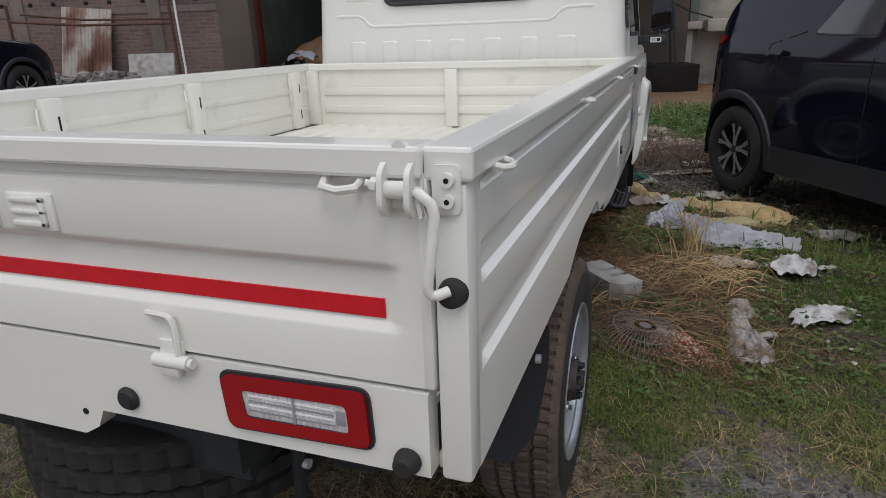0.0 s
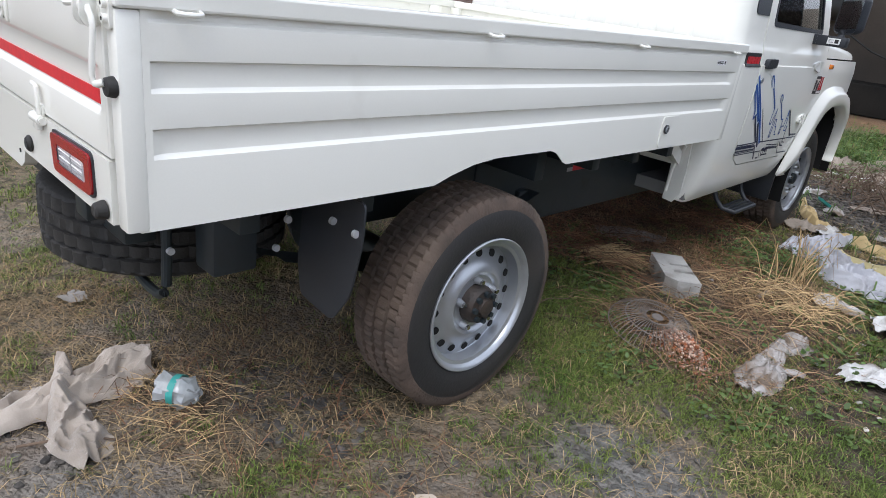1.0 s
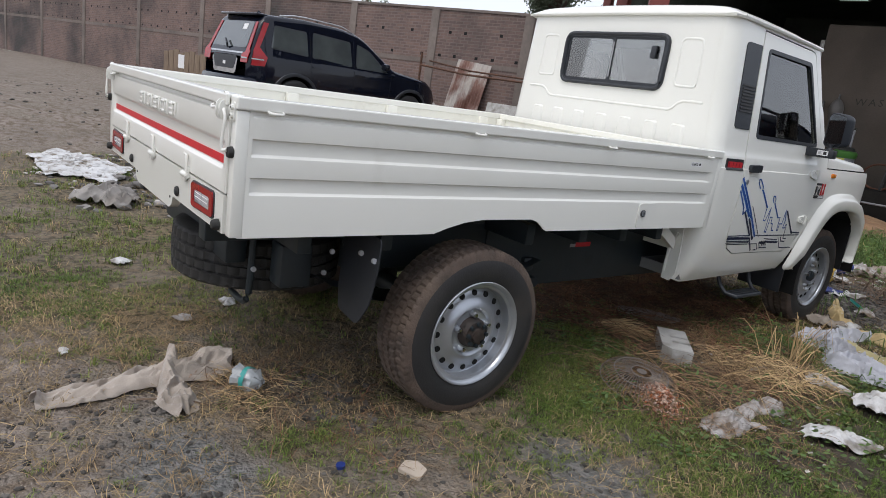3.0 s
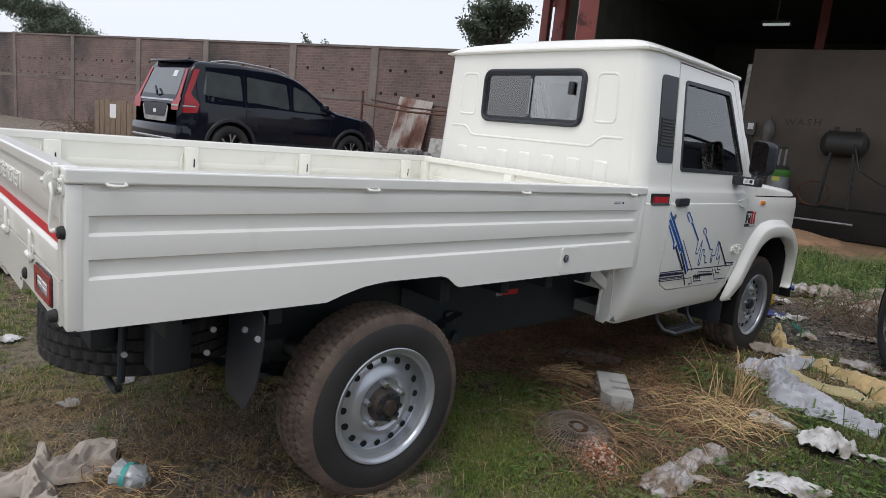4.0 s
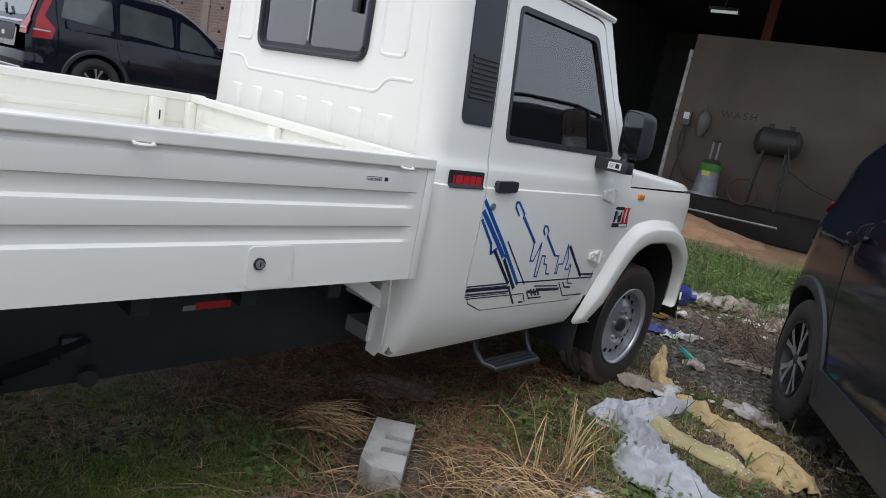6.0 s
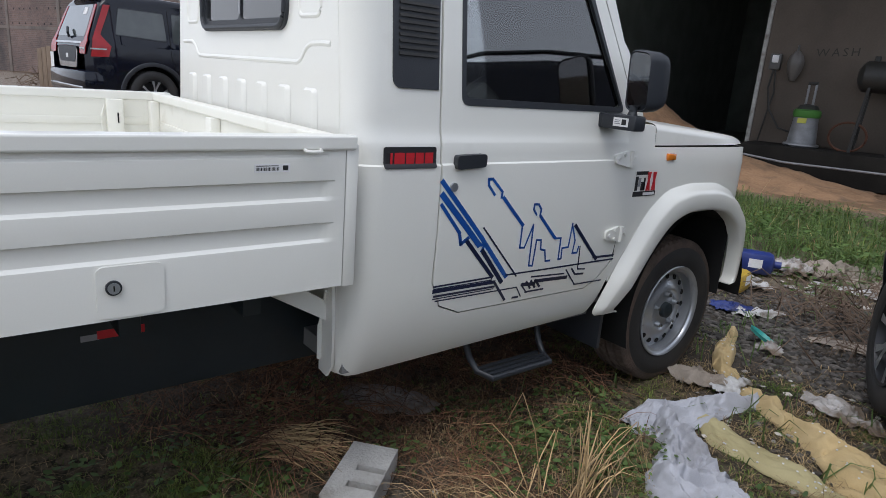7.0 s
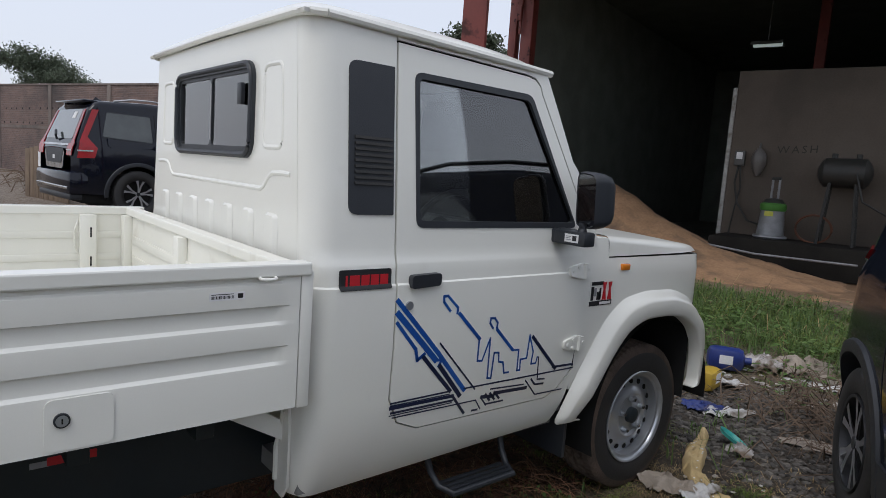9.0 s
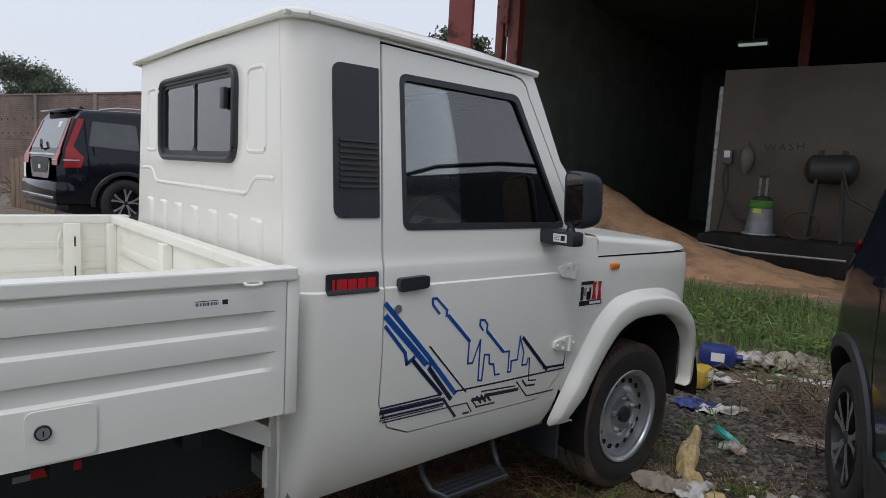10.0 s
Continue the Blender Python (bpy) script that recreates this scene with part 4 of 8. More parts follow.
# door mirrors
for s in (-1, 1):
    arm = part("mirror_arm", box(sorted((s * 0.815, s * 0.960)), (3.550, 3.612), (1.204, 1.256), 0.008), PLASTIC, cab, "black door mirror on arm")
    part("arm_foot", box(sorted((s * 0.79, s * 0.845)), (3.556, 3.66), (1.204, 1.256), 0.008), PLASTIC, arm)
    part("mirror_post", tube([(s * 0.918, 3.585, 1.252), (s * 0.918, 3.585, 1.266), (s * 0.918, 3.590, 1.285)], [0.020, 0.015, 0.018], 12), PLASTIC, arm)
    face = rounded([(-0.062, -0.100), (0.060, -0.100), (0.064, 0.092), (-0.054, 0.104)], 0.034, 8)
    set_on = pose(s * 0.920, 3.588, 1.371, 4, 0, s * -18) @ Matrix.Diagonal((s, 1, 1, 1))
    shell = bmesh.new()
    rings = [[shell.verts.new((u * k + 0.012 * (1 - k), w, v * k)) for u, v in face] for k, w in ((0.94, -0.001), (0.985, -0.004), (1.02, 0.002), (1.03, 0.02), (1.0, 0.05), (0.9, 0.075), (0.7, 0.09), (0.4, 0.097))]
    for near, far in zip(rings, rings[1:]):
        for i in range(len(face)):
            shell.faces.new((near[i - 1], near[i], far[i], far[i - 1]))
    shell.faces.new(rings[-1])
    part("mirror_housing", moved(shell, set_on), PLASTIC, arm)
    part("mirror_face", moved(extrude_plate(sheet([(u * 0.95, v * 0.95) for u, v in face]), lambda u, v, w: (u, -0.001 + w, v), 0.003), set_on), MIRROR, arm)
    part("paper_tag", box(sorted((s * 0.870, s * 0.932)), (3.5475, 3.5495), (1.216, 1.246)), PAPER, arm)
    part("tag_code", box(sorted((s * 0.906, s * 0.924)), (3.5465, 3.5474), (1.222, 1.241)), INK, arm)
    for k in range(3):
        part("tag_line", box(sorted((s * 0.876, s * (0.900 - 0.004 * (k % 2)))), (3.5465, 3.5474), (1.224 + 0.006 * k, 1.2265 + 0.006 * k)), GREY_INK, arm)

# ---- front end: wings, bonnet, flares ----
ARCH_Y, ARCH_Z, ARCH_R = 4.40, 0.39, 0.455


WING_TOP = 1.130


def wing_x(y, z):
    x = lerp_table([(0.42, 0.775), (0.6, 0.80), (0.9, 0.812), (1.06, 0.812), (1.10, 0.806), (1.13, 0.801), (1.22, 0.788), (1.3, 0.77)], z)
    d = y - 4.58
    return x - (0.16 - math.sqrt(max(0.0, 0.16 ** 2 - d * d)) if d > 0 else 0.0)


for s in (-1, 1):
    outline = [(3.926, WING_TOP), (3.926, 1.212), (3.742, 1.222), (3.742, 0.72), (3.74, 0.60)] + [(3.80, 0.56), (3.90, 0.68), (3.99, 0.80), (4.08, 0.87), (4.19, 0.90), (4.37, 0.90), (4.50, 0.87), (4.62, 0.80), (4.68, 0.70)] + [(4.735, 0.66), (4.738, 1.02), (4.735, WING_TOP - 0.004)]
    part("wing", extrude_plate(sheet(outline, (), (0.6, 0.75, 0.9, 1.06, 1.10, 1.17), (4.6, 4.64, 4.68, 4.71)), lambda u, v, w: (s * (wing_x(u, v) - w), u, v), 0.012), WHITE, cab)
    outer = rounded([(3.66, 0.455), (3.79, 0.68), (3.93, 0.875), (4.04, 0.955), (4.20, 0.978), (4.42, 0.972), (4.57, 0.925), (4.71, 0.80), (4.765, 0.66), (4.77, 0.56), (4.765, 0.47)], 0.05, 4)
    inner = rounded([(3.78, 0.455), (3.88, 0.60), (3.97, 0.725), (4.06, 0.815), (4.18, 0.858), (4.37, 0.858), (4.50, 0.835), (4.62, 0.765), (4.685, 0.66), (4.70, 0.56), (4.70, 0.47)], 0.05, 4)
    lipb = bmesh.new()
    rows = []
    for (iy, iz), (oy, oz) in zip(inner, outer):
        ring = []
        ends = min(1.0, max(0.12, (iz - 0.44) / 0.10)) if iy < 4.3 else 1.0
        for t, off in ((0.0, -0.02), (0.0, 0.036), (0.05, 0.043), (0.13, 0.0465), (0.60, 0.0475), (0.70, 0.043), (0.80, 0.024), (1.0, 0.002)):
            off *= ends
            y, z = iy + (oy - iy) * t, iz + (oz - iz) * t
            ring.append(lipb.verts.new((s * (lerp_table([(0.3, 0.80), (0.9, 0.812), (1.2, 0.812)], z) + off - (0.05 * max(0.0, (y - 4.66) / 0.15) ** 2)), y, z)))
        rows.append(ring)
    for a, b in zip(rows, rows[1:]):
        for k in range(7):
            lipb.faces.new((a[k], a[k + 1], b[k + 1], b[k]))
    part("arch_flare", thicken(lipb, 0.006), WHITE, cab, smooth=42)
    # black liner and boxes close the arch, its inner shade painted on
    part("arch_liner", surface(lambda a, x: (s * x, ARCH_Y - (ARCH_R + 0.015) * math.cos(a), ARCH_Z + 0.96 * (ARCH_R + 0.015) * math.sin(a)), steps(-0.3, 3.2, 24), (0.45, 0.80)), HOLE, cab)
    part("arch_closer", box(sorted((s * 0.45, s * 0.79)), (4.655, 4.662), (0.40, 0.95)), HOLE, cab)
    part("corner_lamp", extrude_plate(sheet(rounded([(4.672, 1.124), (4.733, 1.122), (4.735, 1.045), (4.705, 1.05)], 0.008), (), (), (4.68, 4.695, 4.71, 4.722)), lambda u, v, w: (s * (wing_x(u, v) + 0.003 - w), u, v), 0.004), CLEAR_LENS, cab, "clear head lamp corner")
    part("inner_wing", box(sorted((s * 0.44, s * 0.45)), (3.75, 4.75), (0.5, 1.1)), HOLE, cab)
    part("wheel_guard", box(sorted((s * 0.48, s * 0.77)), (3.78, 3.80), (0.28, 0.58), 0.004), PLASTIC, cab)
    part("side_repeater", moved(box((-0.01, 0.012), (-0.029, 0.029), (-0.014, 0.014), 0.007), pose(s * 0.807, 4.034, 1.091) @ Matrix.Diagonal((s, 1, 1, 1))), AMBER, cab, "amber side indicator")
    part("headlamp", box(sorted((s * 0.56, s * 0.735)), (4.62, 4.715), (0.98, 1.13), 0.025), CLEAR_LENS, cab)
    emb = part("square_badge", extrude_plate(sheet([(3.805, 0.937), (3.955, 0.937), (3.955, 1.04), (3.805, 1.04)]), lambda u, v, w: (s * (wing_x(u, v) + w), u, v), 0.0015), WHITE, cab, "grey and red model emblem")
    if s > 0:
        part("emblem_base", box((0.8126, 0.8142), (3.806, 3.954), (0.938, 0.958)), INK, emb)
        for ya, yb, za, zb, mat in ((3.812, 3.890, 1.024, 1.038, INK), (3.812, 3.828, 0.962, 1.018, INK), (3.832, 3.846, 0.978, 1.012, GREY_INK), (3.850, 3.876, 0.962, 0.996, INK), (3.866, 3.876, 0.962, 1.012, INK), (3.872, 3.945, 0.942, 0.953, WHITE_INK)):
            part("emblem_mark", box((0.8140, 0.8156), (ya, yb), (za, zb)), mat, emb)
        for c in (3.884, 3.920):
            for d in (0.0, 0.014):
                bar = [(c + d, 0.960), (c + d + 0.012, 0.960), (c + 0.026 - d, 1.034), (c + 0.014 - d, 1.034)]
                part("emblem_mark", extrude_plate(sheet(bar), lambda u, v, w: (0.8148 + w + 0.1 * d, u, v), 0.0012), RED_INK, emb)


def bonnet_skin(y, k):
    """Half of the bonnet across a station: upright side, rounded shoulder, crowned top."""
    half = 0.797 - 0.05 * max(0.0, (y - 4.42) / 0.28) ** 2
    top = lerp_table([(3.92, 1.222), (4.2, 1.203), (4.5, 1.182), (4.62, 1.170), (4.68, 1.157), (4.705, 1.140), (4.71, 1.138)], y)
    r = min(0.03, 0.9 * (top - 1.1365))
    if k <= 1:
        return (half - 0.004 * k, y, 1.1365 + (top - r - 1.1365) * k)
    if k <= 6:
        a = (k - 1) / 5 * math.pi / 2
        return (half - 0.004 - r * (1 - math.cos(a)), y, top - r + r * math.sin(a))
    t = (k - 6) / 6
    return ((half - 0.004 - r) * (1 - t), y, top + 0.03 * t * (2 - t) * min(1.0, (4.72 - y) / 0.2))


hood = surface(bonnet_skin, [3.93, 4.05, 4.2, 4.35, 4.45, 4.54, 4.60, 4.64, 4.67, 4.69, 4.70, 4.705, 4.71], range(13))
hood_l = surface(lambda y, k: (-bonnet_skin(y, k)[0], *bonnet_skin(y, k)[1:]), [3.93, 4.05, 4.2, 4.35, 4.45, 4.54, 4.60, 4.64, 4.67, 4.69, 4.70, 4.705, 4.71], range(13))
hood_me = bpy.data.meshes.new("half")
hood_l.to_mesh(hood_me)
hood_l.free()
hood.from_mesh(hood_me)
bpy.data.meshes.remove(hood_me)
bmesh.ops.remove_doubles(hood, verts=hood.verts, dist=0.0004)
bonnet = part("bonnet", hood, WHITE, cab)
part("bonnet_liner", box((-0.78, 0.78), (3.90, 4.66), (1.05, 1.128)), HOLE, bonnet)
part("cowl_panel", box((-0.785, 0.785), (3.86, 3.926), (1.14, 1.216), 0.006), WHITE, cab)
part("grille", box((-0.56, 0.56), (4.66, 4.71), (0.80, 1.12), 0.02), PLASTIC, cab)
part("front_bumper", box((-0.76, 0.76), (4.715, 4.86), (0.42, 0.74), 0.05), WHITE, cab)
part("nose_panel", box((-0.70, 0.70), (4.668, 4.70), (0.75, 1.135), 0.01), WHITE, cab)

# cab lower corner behind the door, with its stiffening flange and bracket
for s in (-1, 1):
    part("corner_flange", extrude_plate(sheet([(0.655, 0.43), (0.705, 0.425), (0.735, 0.47), (0.735, 0.60), (0.725, 0.74), (0.70, 0.76), (0.655, 0.62)]), lambda u, v, w: (s * (u - 0.004), CAB_BACK - 0.008 + w, v), 0.008), WHITE, cab)
    part("side_gusset", extrude_plate(sheet([(2.36, 0.715), (2.555, 0.60), (2.555, 0.66), (2.42, 0.745), (2.36, 0.745)]), lambda u, v, w: (s * (0.66 + w), u, v), 0.03), WHITE, cab)
    part("flange_rib", tube([(s * 0.66, CAB_BACK - 0.012, 0.47), (s * 0.664, CAB_BACK - 0.014, 0.58), (s * 0.70, CAB_BACK - 0.012, 0.70)], 0.008, 6), WHITE, cab)

# ---- door decal: thin strips on the door skin ----
decal = part("door_decal", bmesh.new(), BLUE_INK, cab, "blue and navy line graphic")


def strip(points, width, mat):
    bm = bmesh.new()
    pts = [Vector(p) for p in points]
    for a, b in zip(pts, pts[1:]):
        t = (b - a).normalized()
        nrm = Vector((-t.y, t.x)) * width / 2
        a2, b2 = a - t * width * 0.35, b + t * width * 0.35
        n = max(1, int(abs(b2.y - a2.y) / 0.05))
        left = [a2 + nrm + (b2 - a2) * k / n for k in range(n + 1)]
        right = [a2 - nrm + (b2 - a2) * k / n for k in range(n + 1)]
        lv = [bm.verts.new((cab_x(p.x, p.y) + 0.0035, p.x, p.y)) for p in left]
        rv = [bm.verts.new((cab_x(p.x, p.y) + 0.0035, p.x, p.y)) for p in right]
        for k in range(n):
            bm.faces.new((lv[k], rv[k], rv[k + 1], lv[k + 1]))
    part("decal_line", bm, mat, decal, smooth=0)


strip([(2.846, 1.037), (3.023, 0.848), (3.154, 0.7)], 0.016, BLUE_INK)
strip([(2.849, 0.997), (3.014, 0.826)], 0.02, BLUE_INK)
strip([(3.014, 0.826), (3.04, 0.824), (3.028, 0.803)], 0.01, BLUE_INK)
strip([(2.848, 0.967), (2.927, 0.874), (2.937, 0.836), (2.965, 0.854)], 0.012, BLUE_INK)
strip([(2.961, 0.844), (3.091, 0.707)], 0.014, NAVY_INK)
strip([(3.033, 0.804), (3.136, 0.683)], 0.016, NAVY_INK)
strip([(3.026, 0.882), (3.192, 0.708), (3.275, 0.62)], 0.006, NAVY_INK)
strip([(2.847, 0.706), (3.085, 0.706)], 0.006, NAVY_INK)
strip([(2.848, 0.69), (3.105, 0.687)], 0.012, NAVY_INK)
strip([(2.852, 0.673), (3.107, 0.67)], 0.008, NAVY_INK)
strip([(2.861, 0.655), (3.218, 0.65), (3.249, 0.61)], 0.005, NAVY_INK)
strip([(3.105, 0.685), (3.172, 0.609)], 0.01, NAVY_INK)
strip([(3.06, 0.987), (3.031, 1.019), (3.029, 1.038), (3.046, 1.038), (3.093, 0.995), (3.091, 0.976)], 0.009, BLUE_INK)
strip([(3.101, 0.975), (3.202, 0.876)], 0.013, BLUE_INK)
strip([(3.2, 0.871), (3.202, 0.797), (3.224, 0.795), (3.253, 0.874), (3.259, 0.726), (3.277, 0.723), (3.28, 0.817), (3.303, 0.814), (3.307, 0.78), (3.33, 0.774), (3.341, 0.733), (3.364, 0.732)], 0.007, BLUE_INK)
strip([(3.262, 0.908), (3.246, 0.928), (3.248, 0.945), (3.268, 0.943), (3.283, 0.926), (3.28, 0.906)], 0.008, BLUE_INK)
strip([(3.283, 0.901), (3.371, 0.817)], 0.012, BLUE_INK)
strip([(3.371, 0.814), (3.405, 0.812), (3.408, 0.732), (3.423, 0.732), (3.42, 0.773), (3.453, 0.773), (3.457, 0.862)], 0.007, BLUE_INK)
strip([(3.457, 0.858), (3.485, 0.795), (3.481, 0.747), (3.507, 0.746), (3.512, 0.77)], 0.007, BLUE_INK)
strip([(3.474, 0.853), (3.626, 0.708)], 0.014, NAVY_INK)
strip([(3.608, 0.716), (3.731, 0.711)], 0.009, NAVY_INK)
strip([(3.153, 0.705), (3.371, 0.701), (3.733, 0.696)], 0.006, NAVY_INK)
strip([(3.243, 0.657), (3.306, 0.65)], 0.014, NAVY_INK)
strip([(3.305, 0.661), (3.474, 0.653)], 0.014, NAVY_INK)
strip([(3.282, 0.681), (3.456, 0.67)], 0.006, NAVY_INK)
strip([(3.462, 0.685), (3.534, 0.614), (3.691, 0.61)], 0.006, NAVY_INK)
strip([(3.493, 0.685), (3.52, 0.659), (3.568, 0.655)], 0.008, NAVY_INK)
strip([(3.52, 0.769), (3.528, 0.679), (3.57, 0.674)], 0.006, NAVY_INK)
strip([(3.268, 0.624), (3.359, 0.622)], 0.007, NAVY_INK)
strip([(3.209, 0.611), (3.235, 0.61)], 0.008, NAVY_INK)
strip([(2.848, 0.664), (3.105, 0.662)], 0.004, NAVY_INK)
strip([(2.848, 0.698), (3.09, 0.696)], 0.004, NAVY_INK)
for i in range(3):
    strip([(3.262 + 0.022 * i, 0.665), (3.288 + 0.024 * i, 0.636)], 0.009, NAVY_INK)


# ---- ground ----
def ground_z(x, y):
    """Gentle unevenness of the plot; flat where the truck stands."""
    n = noise.noise((0.35 * x, 0.35 * y, 0.3)) * 0.05 + noise.noise((1.7 * x, 1.7 * y, 4.0)) * 0.018
    near = max(0.0, 1.0 - math.hypot(x, (y - 2.4) / 2.0) / 3.0)
    far = min(1.0, math.hypot(x, y) / 60.0)
    a, b = min(1.0, max(0.0, (-5.8 - x) / 2.4)), min(1.0, max(0.0, (9.8 - y) / 2.0))
    rise = 0.34 * a * a * (3 - 2 * a) * b * b * (3 - 2 * b) * (1 - far)
    return rise + (n - 0.012) * (1 - 0.75 * min(1.0, near * 2)) * (1 - far)


def patch(x, y, cx, cy, rx, ry, soft=0.35):
    """1 inside an uneven patch, falling to 0 at its ragged rim."""
    d = math.hypot((x - cx) / rx, (y - cy) / ry) + 0.45 * noise.noise((1.9 * x, 1.9 * y, 7.0)) + 0.2 * noise.noise((6 * x, 6 * y, 2.0))
    return min(1.0, max(0.0, (1.0 - d) / soft + 0.5))


def bare(x, y):
    """How far the ground shows bare earth or gravel."""
    worn = 0.42 + 1.0 * noise.noise((0.9 * x, 0.9 * y, 11.0)) + 0.7 * noise.noise((2.6 * x, 2.6 * y, 5.0))
    track = max(patch(x, y, 0.75, -0.45, 1.15, 0.62), patch(x, y, 0.78, 0.0, 0.34, 0.18), 0.9 * patch(x, y, 1.36, 1.2, 0.34, 0.24), patch(x, y, -0.6, -1.5, 1.6, 1.0), 0.7 * patch(x, y, 1.35, 0.55, 0.5, 0.45), 0.6 * patch(x, y, 1.38, 1.2, 0.3, 0.45), patch(x, y, 0.85, 5.9, 1.3, 1.1), 0.8 * patch(x, y, 2.4, 4.3, 0.6, 1.0))
    yard = min(1.0, max(0.0, (-4.5 - x) / 1.5)) * min(1.0, max(0.0, (9.0 - y) / 2.0))
    soil = min(1.0, max(0.0, (y - 11.0 - 0.2 * x) / 0.8))
    return min(1.0, max(track, yard, soil, 0.6 * max(0.0, worn)))


CLOTHS = ((1.07, 4.28, 0.08), (1.03, 4.08, 0.11), (1.0, 3.9, 0.1), (1.18, 3.84, 0.08), (1.30, 3.70, 0.12), (1.42, 3.6, 0.14), (1.58, 3.57, 0.09), (0.70, 5.25, 0.08), (0.77, 5.02, 0.09), (0.83, 4.84, 0.07), (1.0, 4.61, 0.04), (1.15, 4.54, 0.05), (1.33, 4.44, 0.06), (1.48, 4.37, 0.09), (1.64, 4.27, 0.12), (1.24, 4.08, 0.08), (1.38, 4.06, 0.08), (1.53, 4.05, 0.08), (1.70, 3.06, 0.12), (1.73, 2.46, 0.12), (1.41, 2.06, 0.08), (1.40, 2.3, 0.05), (1.41, 2.5, 0.07), (0.15, -0.2, 0.07), (0.17, 0.0, 0.08), (0.1, 0.2, 0.08), (0.345, 0.3, 0.06), (0.97, 2.04, 0.1), (0.79, 2.63, 0.17))


def uncovered(x, y):
    """0 where a cloth or other thing presses the grass down."""
    return 0.0 if any((x - a) ** 2 + (y - b) ** 2 < r * r for a, b, r in CLOTHS) else 1.0


def straw_amount(x, y):
    return max(patch(x, y, 0.0, 3.3, 0.75, 1.15), 0.9 * patch(x, y, 1.02, 2.86, 0.5, 0.42), 0.75 * patch(x, y, 1.08, 2.12, 0.34, 0.3), 0.5 * patch(x, y, 0.30, 0.36, 0.24, 0.2), 0.3 * patch(x, y, 1.45, 2.2, 0.4, 0.5), 0.25 * patch(x, y, 0.55, 0.55, 0.5, 0.35))


def ground_material():
    m = bpy.data.materials.new("plot_ground")
    m.use_nodes = True
    n, l = m.node_tree.nodes, m.node_tree.links
    b = n["Principled BSDF"]
    b.inputs["Roughness"].default_value = 0.95
    b.inputs["Specular IOR Level"].default_value = 0.2
    tex = n.new("ShaderNodeTexCoord")

    def nz(s, d=5.0, kind="ShaderNodeTexNoise", out="Fac"):
        t = n.new(kind)
        t.inputs["Scale"].default_value = s
        if kind == "ShaderNodeTexNoise":
            t.inputs["Detail"].default_value = d
        l.new(tex.outputs["Object"], t.inputs["Vector"])
        return t.outputs[out]

    def rg(v, lo, hi):
        r = n.new("ShaderNodeMapRange")
        r.inputs["From Min"].default_value, r.inputs["From Max"].default_value = lo, hi
        l.new(v, r.inputs["Value"])
        return r.outputs["Result"]

    def mx(f, a, c, kind="MIX"):
        x = n.new("ShaderNodeMix")
        x.data_type, x.blend_type = "RGBA", kind
        for s, v in ((x.inputs[0], f), (x.inputs[6], a), (x.inputs[7], c)):
            if isinstance(v, bpy.types.NodeSocket):
                l.new(v, s)
            elif isinstance(v, float):
                s.default_value = v
            else:
                s.default_value = (*v, 1)
        return x.outputs[2]
    at = n.new("ShaderNodeAttribute")
    at.attribute_name = "bare"
    at2 = n.new("ShaderNodeAttribute")
    at2.attribute_name = "soil"
    at3 = n.new("ShaderNodeAttribute")
    at3.attribute_name = "tar"
    at4 = n.new("ShaderNodeAttribute")
    at4.attribute_name = "dark_earth"
    earth = mx(rg(nz(2.2), 0.35, 0.65), (0.29, 0.247, 0.212), (0.20, 0.17, 0.145))
    earth = mx(rg(nz(13.0, 10.0), 0.42, 0.62), earth, (0.155, 0.12, 0.09))
    earth = mx(rg(nz(120.0, 3.0), 0.58, 0.72), earth, (0.33, 0.29, 0.245))
    bend = n.new("ShaderNodeVectorMath")
    bend.operation = "MULTIPLY_ADD"
    l.new(nz(45.0, 3.0, out="Color"), bend.inputs[0])
    bend.inputs[1].default_value = (0.03, 0.03, 0.03)
    l.new(tex.outputs["Object"], bend.inputs[2])
    vor = n.new("ShaderNodeTexVoronoi")
    vor.inputs["Scale"].default_value, vor.inputs["Randomness"].default_value = 62.0, 1.0
    l.new(bend.outputs[0], vor.inputs["Vector"])
    peb, pebd = vor.outputs["Color"], vor.outputs["Distance"]
    sep = n.new("ShaderNodeSeparateColor")
    l.new(peb, sep.inputs[0])
    stone = mx(sep.outputs[0], (0.16, 0.135, 0.11), (0.29, 0.25, 0.205))
    gravel = mx(rg(nz(3.0, 10.0), 0.52, 0.62), earth, stone)
    tar = mx(rg(nz(26.0, 8.0), 0.42, 0.6), (0.10, 0.108, 0.108), (0.215, 0.215, 0.21))
    gravel = mx(at3.outputs["Fac"], gravel, tar)
    turf = mx(rg(nz(4.0), 0.35, 0.65), (0.125, 0.104, 0.062), (0.215, 0.165, 0.108))
    turf = mx(rg(nz(22.0, 8.0), 0.45, 0.6), turf, (0.04, 0.038, 0.022))
    turf = mx(rg(nz(85.0, 4.0), 0.56, 0.70), turf, (0.25, 0.19, 0.12))
    col = mx(at.outputs["Fac"], turf, gravel)
    col = mx(at2.outputs["Fac"], col, mx(rg(nz(1.3), 0.3, 0.7), (0.30, 0.19, 0.115), (0.21, 0.135, 0.085)))
    # a darker earth colour, mixed in by its own patch mask
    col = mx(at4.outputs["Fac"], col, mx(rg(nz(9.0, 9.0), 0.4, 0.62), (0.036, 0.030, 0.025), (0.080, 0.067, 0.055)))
    l.new(col, b.inputs["Base Color"])
    add = n.new("ShaderNodeMath")
    add.operation = "SUBTRACT"
    l.new(nz(24.0, 10.0), add.inputs[0])
    l.new(pebd, add.inputs[1])
    bp = n.new("ShaderNodeBump")
